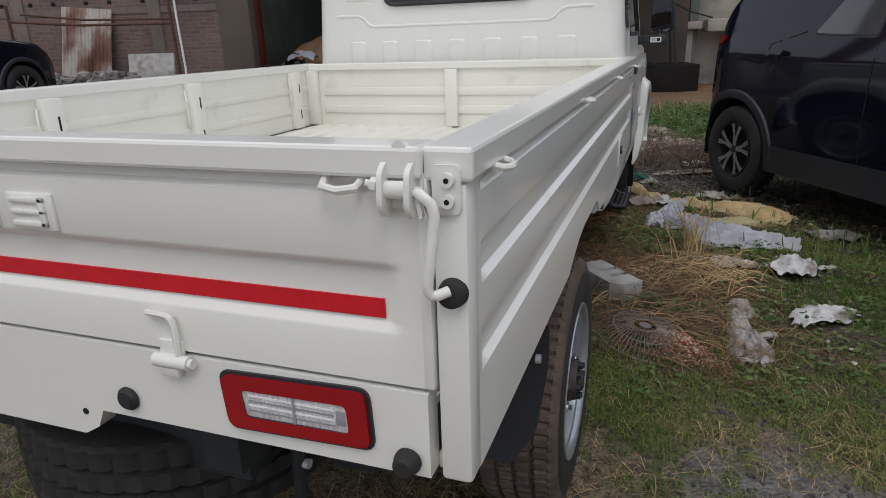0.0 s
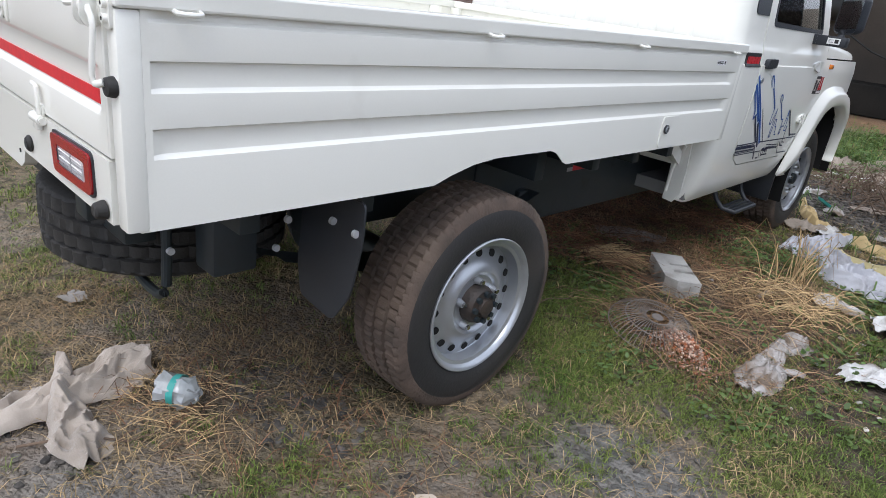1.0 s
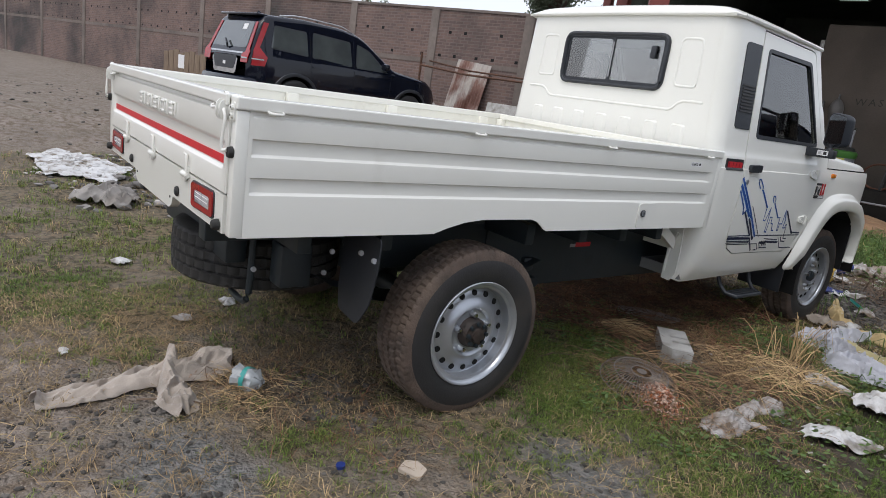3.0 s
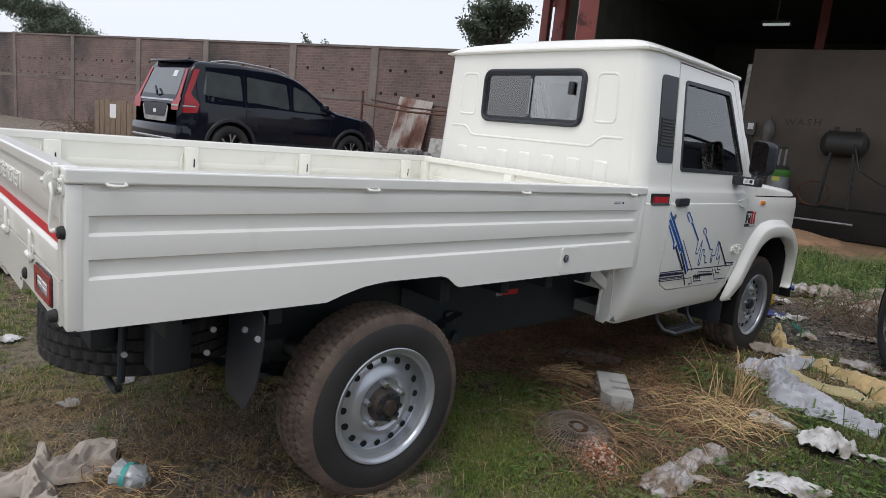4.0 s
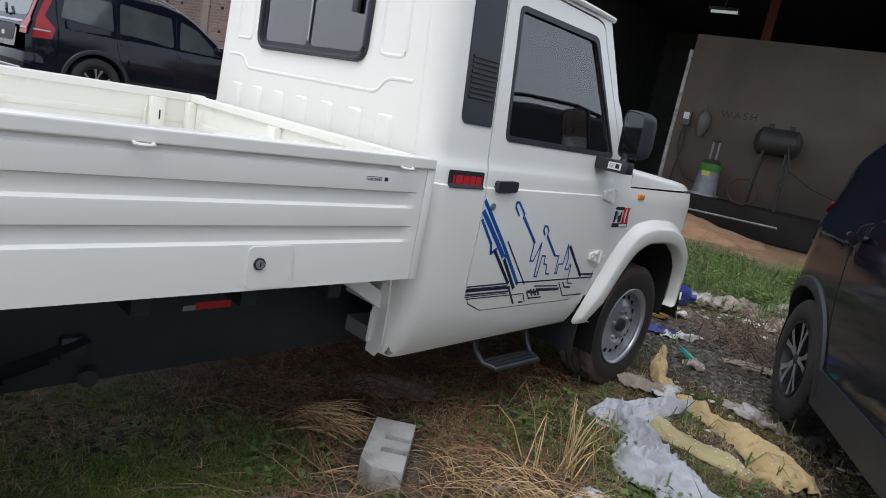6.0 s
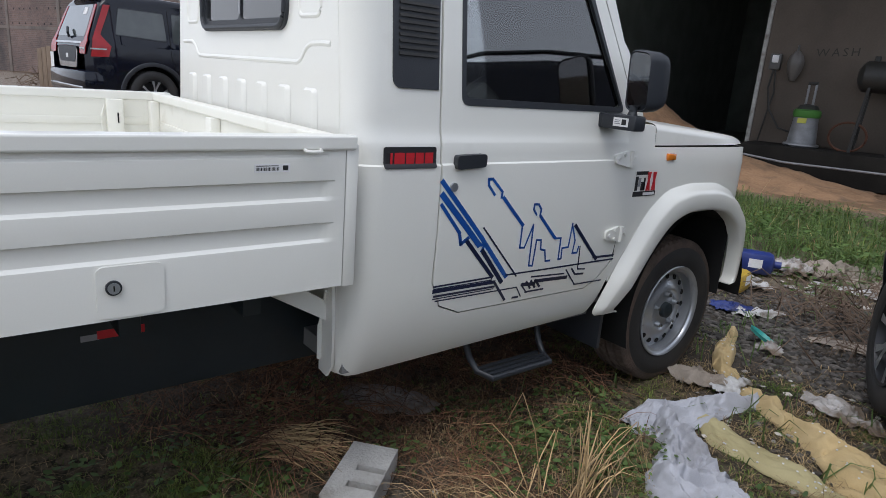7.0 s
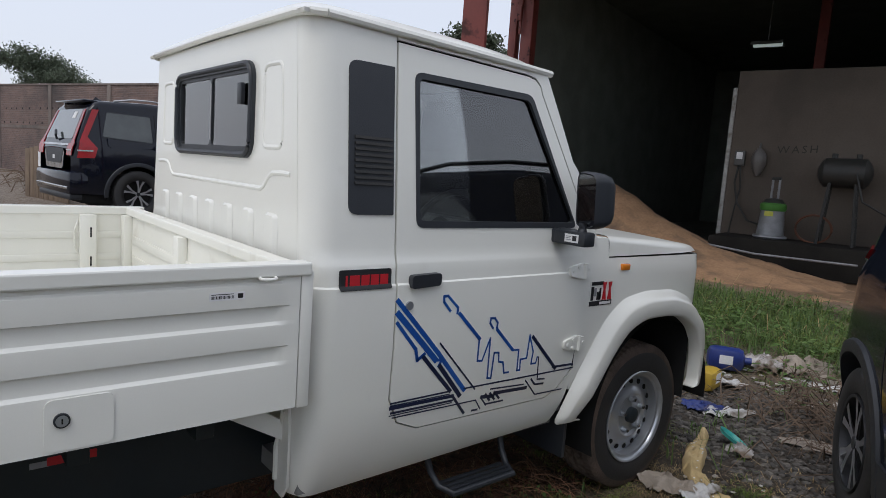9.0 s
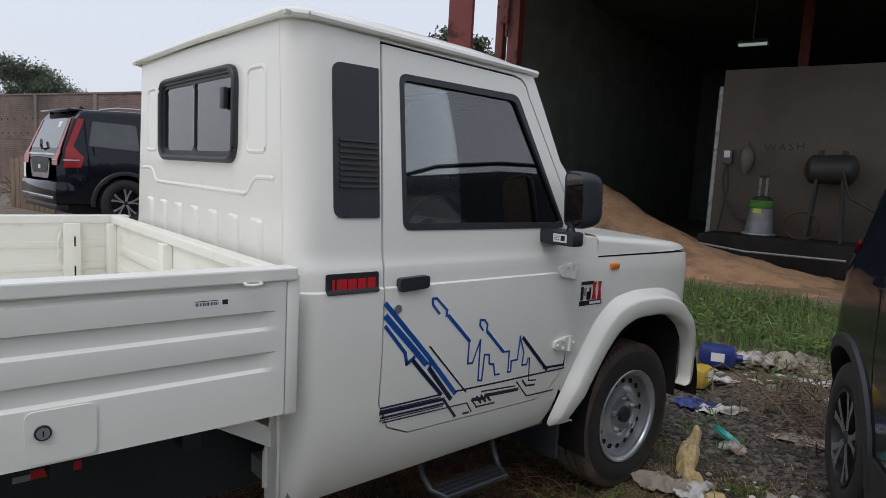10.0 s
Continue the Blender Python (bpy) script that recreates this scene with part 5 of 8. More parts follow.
    bp.inputs["Strength"].default_value, bp.inputs["Distance"].default_value = 0.8, 0.02
    l.new(add.outputs[0], bp.inputs["Height"])
    l.new(bp.outputs[0], b.inputs["Normal"])
    return m


def build_ground():
    def axis(c, half):
        out = [c + half * 0.028 * i / 1.0 for i in range(0)]
        a = np.linspace(-1, 1, 231)
        return c + np.sign(a) * (6.0 * np.abs(a) + 20 * np.abs(a) ** 5 + 1500 * np.abs(a) ** 24)
    xs, ys = axis(0.6, 8), axis(2.4, 8)
    verts = [(float(x), float(y), ground_z(x, y)) for x in xs for y in ys]
    nx, ny = len(xs), len(ys)
    i = np.arange((nx - 1) * (ny - 1))
    a = i // (ny - 1) * ny + i % (ny - 1)
    faces = np.stack([a, a + ny, a + ny + 1, a + 1], 1)
    me = bpy.data.meshes.new("ground")
    me.from_pydata(verts, [], faces.tolist())
    me.attributes.new("bare", "FLOAT", "POINT").data.foreach_set("value", [bare(x, y) for x, y, z in verts])
    me.attributes.new("soil", "FLOAT", "POINT").data.foreach_set("value", [min(1.0, max(0.0, (y - 11.2 - 0.2 * x + 0.5 * noise.noise((x, y, 1.0))) / 0.9)) * min(1.0, max(0.0, (x + 14) / 3)) for x, y, z in verts])
    # darker patches beside the parked car, under the cab and in the straw
    me.attributes.new("dark_earth", "FLOAT", "POINT").data.foreach_set("value", [0.9 * max(patch(x, y, 1.5, 5.5, 1.3, 1.4), patch(x, y, 2.5, 3.6, 0.9, 1.5), 0.8 * patch(x, y, 0.7, 6.2, 0.7, 0.7), 0.7 * patch(x, y, 0.0, 3.3, 0.9, 1.3), 0.5 * patch(x, y, 1.1, 2.5, 0.5, 0.7), 0.8 * patch(x, y, 2.0, 2.9, 0.75, 1.5)) for x, y, z in verts])
    me.attributes.new("tar", "FLOAT", "POINT").data.foreach_set("value", [max(0.85 * patch(x, y, 0.84, -0.06, 0.36, 0.20, 0.7), 0.8 * patch(x, y, 1.38, 1.2, 0.32, 0.24, 0.7), 0.5 * patch(x, y, 0.52, 0.56, 0.25, 0.18, 0.7)) for x, y, z in verts])
    me.polygons.foreach_set("use_smooth", [True] * len(me.polygons))
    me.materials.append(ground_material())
    return tagged(new("ground", me), "uneven plot of worn grass, earth and gravel", "ground", kind="structure")


build_ground()

# ---- far brick wall ----
WALL_A, WALL_D = Vector((-9.45, 10.1, 0)), Vector((0.9718, 0.2358, 0))
WALL_TURN = math.degrees(math.atan2(0.2358, 0.9718))


def brick_material():
    m = material("weathered_brick", (0.205, 0.142, 0.122), 0.9, second=(0.145, 0.108, 0.096), scale=0.9, fine=9, speck=0.3, dirt=(0.055, 0.048, 0.045), dirt_scale=0.3, dirt_at=(0.47, 0.66))
    n, l = m.node_tree.nodes, m.node_tree.links
    b = n["Principled BSDF"]
    src = b.inputs["Base Color"].links[0].from_socket
    br = n.new("ShaderNodeTexBrick")
    br.inputs["Color1"].default_value, br.inputs["Color2"].default_value, br.inputs["Mortar"].default_value = (1.10, 1.02, 1.0, 1), (0.78, 0.78, 0.80, 1), (1.12, 1.2, 1.24, 1)
    br.inputs["Scale"].default_value, br.inputs["Brick Width"].default_value, br.inputs["Row Height"].default_value, br.inputs["Mortar Size"].default_value = 1.0, 0.23, 0.076, 0.012
    tex = n.new("ShaderNodeTexCoord")
    mp = n.new("ShaderNodeMapping")
    mp.inputs["Rotation"].default_value = (radians(-90), 0, 0)
    l.new(tex.outputs["Object"], mp.inputs[0])
    l.new(mp.outputs[0], br.inputs["Vector"])
    x = n.new("ShaderNodeMix")
    x.data_type, x.blend_type = "RGBA", "MULTIPLY"
    x.inputs[0].default_value = 1.0
    l.new(src, x.inputs[6])
    l.new(br.outputs["Color"], x.inputs[7])
    l.new(x.outputs[2], b.inputs["Base Color"])
    bp = n.new("ShaderNodeBump")
    bp.inputs["Distance"].default_value = 0.02
    l.new(br.outputs["Fac"], bp.inputs["Height"])
    bp.invert = True
    l.new(bp.outputs[0], b.inputs["Normal"])
    return m


BRICK = brick_material()
wall = tagged(new("wall_north"), "long weathered red brick boundary wall with concrete pillars", "wall", kind="structure")
wall.matrix_basis = Matrix.Translation(WALL_A) @ pose(0, 0, 0, 0, 0, WALL_TURN)


def wall_top(u):
    """The wall's top climbs gently along its length."""
    return 3.25 - 0.0215 * u


def wall_plate(lo, hi, y, depth):
    """A length of wall between u = -46 and 1.9, from a lower to an upper line given as functions of u."""
    return extrude_plate(sheet([(-46, lo(-46)), (1.9, lo(1.9)), (1.9, hi(1.9)), (-46, hi(-46))]), lambda u, v, w: (u, y + w, v), depth)


part("brick_face", wall_plate(lambda u: -0.8, wall_top, 0, 0.23), BRICK, wall)
part("end_pier", box((1.9, 2.55), (-0.02, 0.3), (-0.2, 3.36), 0.02), DIM_CONCRETE, wall)
part("coping", wall_plate(wall_top, lambda u: wall_top(u) + 0.06, -0.03, 0.29), WALL_PILLAR, wall)
part("tie_band", wall_plate(lambda u: 1.95, lambda u: 2.07, -0.012, 0.022), WALL_PILLAR, wall)
for i, s in enumerate((-43.5, -38.6, -33.4, -28.3, -23.4, -18.2, -13.45, -9.5, -5.4, -2.3, 0.6)):
    part("pillar", box((s - 0.13, s + 0.13), (-0.035, 0.05), (-0.6, wall_top(s)), 0.01), WALL_PILLAR, wall)
holes_bm = bmesh.new()
random.seed(5)
for z in (2.14, 2.72):
    s = -45.0
    while s < 1.6:
        add_box(holes_bm, (s, s + 0.09), (-0.004, 0.004), (z, z + 0.07))
        s += random.choice((0.5, 0.62, 0.7, 1.1))
part("putlog_holes", holes_bm, HOLE, wall)


# ---- parked cars ----
def alloy_wheel(name, parent, loc, flip, r=0.345, w=0.205):
    rim = r * 0.63
    t = part(name, tyre_bm(r, w, rim, 40), SIDEWALL, parent, "black tyre on a two-tone alloy wheel")
    t.matrix_basis = pose(*loc) @ Matrix.Diagonal((flip, 1, 1, 1))
    h = w / 2
    part("rim", lathe([(h - 0.01, rim + 0.002), (h, rim), (h - 0.004, rim - 0.012), (h - 0.03, rim - 0.02), (h - 0.10, rim - 0.03), (-h, rim - 0.03)], 48), DARK_ALLOY, t)
    part("brake_disc", lathe([(h - 0.075, 0.0), (h - 0.075, rim - 0.035)], 32), HOLE, t)
    part("hub_cap", lathe([(h - 0.02, 0.03), (h - 0.012, 0.028), (h - 0.010, 0.0)], 20), PLASTIC, t)
    for k in range(5):
        a = 2 * math.pi * (k + 0.15) / 5
        for d, mat, off in ((-0.15, ALLOY, 0.0), (0.15, ALLOY, 0.0), (0.0, PLASTIC, -0.012)):
            bm = bmesh.new()
            r0, r1 = 0.022, rim - 0.012
            a0, a1 = a + d * 0.35, a + d * 1.55
            pts = []
            for rr, aa, hw in ((r0, a0, 0.014), (r0 + 0.5 * (r1 - r0), (a0 + a1) / 2, 0.012), (r1, a1, 0.020)):
                t1 = Vector((0, -math.sin(aa), math.cos(aa)))
                p = Vector((h - 0.018 + off + 0.01 * (rr / rim), rr * math.cos(aa), rr * math.sin(aa)))
                pts.append((p - t1 * hw, p + t1 * hw))
            vs = [(bm.verts.new(p), bm.verts.new(q)) for p, q in pts]
            for (p, q), (p2, q2) in zip(vs, vs[1:]):
                bm.faces.new((p, q, q2, p2))
            bmesh.ops.solidify(bm, geom=bm.faces[:], thickness=0.018)
            part("spoke", bm, mat, t)
    return t


def suv(name, label, loc, turn, spec):
    """A parked car; its own x is its right side, y ahead, and the rear axle stands at y = 0."""
    car = thing(name, label, "car", loc, turn)
    L0, L1, base, half, tr = spec["rear"], spec["front"], spec["base"], spec["half"], spec["tyre"]
    top, belt = spec["top"], spec["belt"]

    def low(y):
        z = spec["sill"]
        for c in (0.0, base):
            d = abs(y - c)
            if d < tr + 0.075:
                z = max(z, tr + math.sqrt(max(0, (tr + 0.075) ** 2 - d * d)) * 0.98)
        ends = min(y - L0, L1 - y)
        return z + (0.10 * max(0.0, 1 - ends / 0.25) if ends < 0.25 else 0)

    def wide(y, z):
        """Half-width at a height: full at the shoulder, drawn in above the belt and at both ends."""
        w = half * lerp_table([(0.2, 0.955), (0.45, 0.985), (0.75, 1.0), (belt - 0.06, 0.985), (belt, 0.955), (spec["height"], 0.955 - spec["tumble"])], z)
        e0, e1 = (y - L0) / 0.5, (L1 - y) / 0.75
        for e, k in ((e0, spec["taper"]), (e1, 0.26)):
            if e < 1:
                w *= 1 - k * (1 - max(0.0, e)) ** 2.2
        return w

    def up(y):
        return lerp_table(top, y)
    ys = sorted(set([round(v, 3) for v in steps(L0, L1, 54)] + [round(c + s * (tr + 0.075) * math.cos(a), 3) for c in (0, base) for s in (-1, 1) for a in steps(0.0, 1.5, 9)]))

    def skin(y, k):
        lo, hi = low(y), up(y)
        r = min(0.10, 0.4 * (hi - lo))
        n_side = 14
        if k <= n_side:
            z = lo + (hi - r - lo) * k / n_side
            return (wide(y, z), y, z)
        if k <= n_side + 6:
            a = (k - n_side) / 6 * math.pi / 2
            return (wide(y, hi - r) - r * 1.2 * (1 - math.cos(a)), y, hi - r + r * math.sin(a))
        t = (k - n_side - 6) / 5
        x0 = wide(y, hi - r) - r * 1.2
        return (x0 * (1 - t), y, hi + 0.02 * t * (2 - t))
    bm = surface(skin, ys, range(26))
    other = surface(lambda y, k: (-skin(y, k)[0], *skin(y, k)[1:]), ys, range(26))
    me = bpy.data.meshes.new("half")
    other.to_mesh(me)
    other.free()
    bm.from_mesh(me)
    bpy.data.meshes.remove(me)
    bmesh.ops.remove_doubles(bm, verts=bm.verts, dist=0.0005)
    bmesh.ops.holes_fill(bm, edges=[e for e in bm.edges if len(e.link_faces) == 1 and all(abs(v.co.y - L0) < 1e-3 or abs(v.co.y - L1) < 1e-3 for v in e.verts)], sides=0)
    body = part("body", bm, spec["paint"], car, smooth=50)

    def on_side(name2, outline, mat, s, out=0.004, depth=0.006, holes=(), label2=""):
        return part(name2, extrude_plate(sheet(outline, holes, steps(0.3, spec["height"], 22), steps(L0 + 0.05, L1 - 0.05, 30)), lambda u, v, w: (s * (wide(u, v) + out - w), u, v), depth), mat, body, label2)
    for s in (-1, 1):
        for pane in spec["panes"]:
            on_side("window_surround", rounded(grow(pane, 0.018), 0.04), PLASTIC, s, 0.002)
            on_side("side_glass", rounded(pane, 0.03), spec["glass"], s, 0.006)
        for y, z in spec["handles"]:
            on_side("door_handle", rounded([(y - 0.10, z - 0.014), (y + 0.10, z - 0.014), (y + 0.10, z + 0.014), (y - 0.10, z + 0.014)], 0.012), spec["handle"], s, 0.028, 0.02)
        for line in spec["seams"]:
            for a, b in zip(line, line[1:]):
                t = (Vector(b) - Vector(a)).normalized() * 0.004
                on_side("door_seam", [(a[0] - t.y, a[1] + t.x), (b[0] - t.y, b[1] + t.x), (b[0] + t.y, b[1] - t.x), (a[0] + t.y, a[1] - t.x)], HOLE, s, 0.0015, 0.003)
        on_side("sill_cladding", [(tr + 0.06, spec["sill"] - 0.06), (base - tr - 0.06, spec["sill"] - 0.06), (base - tr - 0.05, spec["sill"] + 0.13), (tr + 0.05, spec["sill"] + 0.13)], PLASTIC, s, 0.012, 0.02)
        for c in (0.0, base):
            ring = bmesh.new()
            rows = []
            for a in steps(-0.12, math.pi + 0.12, 28):
                row = []
                for rr, off in ((tr + 0.07, -0.10), (tr + 0.07, 0.014), (tr + 0.085, 0.020), (tr + 0.125, 0.014), (tr + 0.135, 0.0)):
                    y, z = c - rr * math.cos(a), tr + 0.98 * rr * math.sin(a)
                    row.append(ring.verts.new((s * (wide(min(max(y, L0 + 0.1), L1 - 0.1), z) + off), y, z)))
                rows.append(row)
            for p, q in zip(rows, rows[1:]):
                for k in range(4):
                    ring.faces.new((p[k], p[k + 1], q[k + 1], q[k]))
            part("arch_cladding", ring, PLASTIC, body)
            # well shell in near-black, so the shade around the wheel is in its colour
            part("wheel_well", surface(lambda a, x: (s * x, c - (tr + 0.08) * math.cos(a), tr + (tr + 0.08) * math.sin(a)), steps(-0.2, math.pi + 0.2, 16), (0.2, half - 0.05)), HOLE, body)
            alloy_wheel("wheel", car, (s * (half - 0.125), c, tr), s, tr, spec["tyre_w"])
        rail = [(s * (wide(y, up(y) - 0.1) - 0.10), y, up(y) + (0.045 if 0 < i < 6 else 0.005)) for i, y in enumerate(steps(*spec["rails"], 6))]
        part("roof_rail", tube(rail, 0.013, 8), spec["rail_mat"], body)
        on_side("tail_lamp", spec["tail"], RED_LENS, s, 0.014, 0.03, label2="red tail lamp")
        if spec["height"] > 1.7:
            on_side("lamp_strip", [(-0.86, 1.0), (-0.66, 1.005), (-0.66, 1.025), (-0.86, 1.022)], CHROME, s, 0.018, 0.01)
        part("door_mirror", moved(box((-0.02, 0.15), (-0.07, 0.06), (-0.06, 0.07), 0.04), pose(s * (half - 0.04), spec["mirror"][0], spec["mirror"][1]) @ Matrix.Diagonal((s, 1, 1, 1))), spec["paint"], body)
    # simple block whose near-black colour carries the shade below the car
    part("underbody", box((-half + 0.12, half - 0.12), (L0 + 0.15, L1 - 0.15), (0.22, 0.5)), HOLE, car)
    return body


large_car_body = suv("parked_car", "large black sport utility vehicle with red tail lamps by the wall", (-9.45, 4.32, 0.34), 6.8, dict(
    taper=0.16, rear=-0.93, front=3.62, base=2.75, half=0.935, tyre=0.375, tyre_w=0.24, sill=0.36, belt=1.16, height=1.80, tumble=0.15, paint=BLACK_PAINT, glass=CAR_GLASS, handle=BLACK_PAINT, rail_mat=ALLOY,
    top=[(-0.93, 1.02), (-0.90, 1.10), (-0.66, 1.72), (-0.55, 1.78), (0.2, 1.82), (1.0, 1.80), (1.35, 1.74), (1.55, 1.66), (2.25, 1.20), (2.4, 1.17), (3.2, 1.08), (3.5, 0.96), (3.62, 0.80)],
    panes=[[(-0.52, 1.24), (0.22, 1.20), (0.20, 1.60), (-0.44, 1.61)], [(0.32, 1.19), (1.20, 1.14), (1.16, 1.57), (0.34, 1.61)], [(1.30, 1.135), (2.08, 1.13), (1.62, 1.47), (1.34, 1.56)]],
    handles=[(0.42, 1.02), (1.40, 0.99)], seams=[[(0.27, 1.65), (0.28, 0.95), (0.42, 0.5)], [(1.25, 1.62), (1.25, 0.45)], [(2.18, 1.12), (2.14, 0.5)]],
    tail=[(-0.86, 0.90), (-0.64, 0.91), (-0.60, 1.06), (-0.68, 1.16), (-0.72, 1.22), (-0.55, 1.64), (-0.64, 1.64), (-0.82, 1.16)], rails=(-0.3, 1.3), mirror=(1.98, 1.22)))


def on_back(name2, pts, mat, parent, out, depth=0.01, rear=-0.93):
    """A plate on the sloping tailgate: u across, v up."""
    def back_at(v):
        return lerp_table([(0.3, rear + 0.03), (0.6, rear), (1.02, rear), (1.10, rear + 0.03), (1.72, rear + 0.27), (1.8, rear + 0.4)], v)
    return part(name2, extrude_plate(sheet(pts, (), steps(0.3, 1.8, 12)), lambda u, v, w: (u, back_at(v) - out + w, v), depth), mat, parent)


on_back("tail_lamp", rounded([(0.60, 0.93), (0.84, 0.93), (0.86, 1.12), (0.80, 1.16), (0.70, 1.64), (0.62, 1.64), (0.70, 1.12), (0.60, 1.08)], 0.02), RED_LENS, large_car_body, 0.012)
on_back("tail_lamp", rounded([(-0.60, 0.93), (-0.84, 0.93), (-0.86, 1.12), (-0.80, 1.16), (-0.70, 1.64), (-0.62, 1.64), (-0.70, 1.12), (-0.60, 1.08)], 0.02), RED_LENS, large_car_body, 0.012)
on_back("rear_glass", rounded([(-0.66, 1.18), (0.66, 1.18), (0.58, 1.64), (-0.58, 1.64)], 0.05), CAR_GLASS, large_car_body, 0.008)
on_back("glass_sticker", [(0.25, 1.5), (0.40, 1.5), (0.40, 1.6), (0.25, 1.6)], PAPER, large_car_body, 0.012, 0.003)
on_back("chrome_trim", rounded([(-0.62, 1.075), (0.62, 1.075), (0.62, 1.105), (-0.62, 1.105)], 0.01), CHROME, large_car_body, 0.014)
on_back("plate_surround", rounded([(-0.42, 0.72), (0.42, 0.72), (0.50, 1.0), (-0.50, 1.0)], 0.06), CHROME, large_car_body, 0.010)
on_back("plate_recess", rounded([(-0.36, 0.80), (0.36, 0.80), (0.46, 1.03), (-0.46, 1.03)], 0.05), PLASTIC, large_car_body, 0.014)
on_back("plate_tag", [(-0.05, 0.86), (0.05, 0.86), (0.05, 0.92), (-0.05, 0.92)], PAPER, large_car_body, 0.018, 0.004)
part("rear_bumper", box((-0.88, 0.88), (-0.985, -0.50), (0.34, 0.70), 0.07), BLACK_PAINT, large_car_body)
part("bumper_trim", box((-0.80, 0.80), (-0.995, -0.93), (0.42, 0.47), 0.012), CHROME, large_car_body)
part("lower_valance", box((-0.80, 0.80), (-0.95, -0.55), (0.26, 0.36), 0.03), PLASTIC, large_car_body)
on_back("lamp_strip", [(0.62, 1.0), (0.84, 1.0), (0.84, 1.022), (0.62, 1.022)], CHROME, large_car_body, 0.016)
part("rear_wiper", tube([(0.0, -0.90, 1.16), (0.02, -0.92, 1.22), (-0.12, -0.88, 1.30)], 0.02, 6), PLASTIC, large_car_body)
part("roof_spoiler", box((-0.68, 0.68), (-0.74, -0.42), (1.745, 1.785), 0.015), BLACK_PAINT, large_car_body)
part("antenna_fin", moved(surface(lambda a, b: (0.02 * math.cos(a) * (1 - b), 0.09 * math.sin(a) * (1 - b) - 0.05 * b, 0.07 * b), steps(0, 6.28, 12), steps(0, 1, 4)), pose(0, -0.3, 1.81)), BLACK_PAINT, large_car_body)

# car beside the truck, seen along its flank
suv("parked_car", "glossy black compact car with grey cladding and alloy wheels", (2.238, 5.318, 0.045), 210.0, dict(
    taper=0.36, rear=-0.66, front=3.34, base=2.60, half=0.90, tyre=0.335, tyre_w=0.205, sill=0.30, belt=1.13, height=1.64, tumble=0.15, paint=BLACK_PAINT, glass=CAR_GLASS, handle=BLACK_PAINT, rail_mat=PLASTIC,
    top=[(-0.68, 0.92), (-0.65, 1.06), (-0.52, 1.24), (-0.24, 1.50), (-0.10, 1.57), (0.5, 1.64), (1.1, 1.63), (1.6, 1.55), (2.25, 1.13), (2.4, 1.09), (3.0, 1.01), (3.24, 0.90), (3.34, 0.74)],
    panes=[[(0.70, 1.19), (1.20, 1.17), (1.20, 1.48), (0.93, 1.48)], [(1.27, 1.17), (2.02, 1.12), (1.58, 1.46), (1.29, 1.49)]],
    handles=[(0.39, 1.07), (1.40, 0.99)], seams=[[(0.62, 1.20), (0.30, 1.12), (0.36, 0.80), (0.42, 0.52)], [(1.235, 1.13), (1.235, 0.42)], [(2.1, 1.08), (2.06, 0.46)]],
    tail=[(-0.60, 1.07), (-0.30, 1.13), (-0.22, 1.18), (-0.36, 1.19), (-0.58, 1.15)], rails=(-0.05, 1.1), mirror=(2.0, 1.12)))

# ---- shed ----
shed = tagged(new("shed"), "large dark open-fronted shed with sheet roof", "shed", kind="structure")
shed.matrix_basis = Matrix.Translation((-8.1, 12.5, 0)) @ pose(0, 0, 0, 0, 0, WALL_TURN)
part("back_wall", box((-0.3, 10.2), (16, 16.2), (0, 8)), SHED, shed)
part("end_wall", box((-0.35, -0.15), (0.3, 16), (0, 7.5)), SHED, shed)
part("end_wall", box((10, 10.2), (1.8, 16), (0, 6.4)), SHED, shed)
# the stretch forward of the opening is unseen, added to shade the partition
part("roof_sheet", box((-0.6, 10.4), (-4.2, 16.4), (6.4, 6.5)), SHED, shed)
part("shed_floor", box((-0.2, 10), (4.5, 16), (0.0, 0.06)), SHED, shed)
part("column", box((-0.16, 0.12), (-0.12, 0.12), (0, 6.3), 0.01), RED_STEEL, shed)
part("column", box((-0.62, -0.42), (0.1, 0.3), (0, 6.3), 0.01), RED_STEEL, shed)
for i in range(9):
    part("cladding_sheet", box((-0.62 + 0.055 * i, -0.12), (-0.2 - 0.03 * (i % 2), -0.16), (7.0 - 0.30 * i, 7.32 - 0.30 * i), 0.004), RED_STEEL, shed)
for x in (5.0, 9.8):
    part("column", box((x - 0.12, x + 0.12), (6, 6.24), (0, 6.4), 0.01), RED_STEEL, shed)
post = part("gantry_post", box((-0.10, 0.10), (-0.09, 0.09), (0, 5.6), 0.006), RED_STEEL)
post.matrix_basis = pose(-1.90, 5.45, 0, 0, 0, 42)
tagged(post, "tall red oxide painted steel post standing in the yard", "post")

wash = tagged(new("wall_wash"), "low partition wall of dirty grey concrete with handwritten word", "wall", kind="structure")
wash.matrix_basis = Matrix.Translation((-4.28, 14.8, 0)) @ pose(0, 0, 0, 0, 0, WALL_TURN)
# shade under the shed roof is partly put into this wall's colour
part("wall_face", box((0, 5.6), (0, 0.2), (0.0, 3.89), 0.02), DIM_CONCRETE, wash)
part("plinth", box((0.1, 5.6), (-1.3, 0.0), (0.0, 0.58), 0.03), DARK_CONCRETE, wash)
part("edge_trim", box((-0.08, 0.0), (-0.02, 0.2), (0.0, 3.55), 0.006), PALE_CONCRETE, wash)


# ---- inside the shed and before it ----
wm = wash.matrix_basis.copy()


def on_wash(x, y, z=0.0):
    """A place by the partition wall: x along it, y out from it (minus: towards the yard)."""
    return tuple(wm @ Vector((x, y, z)))


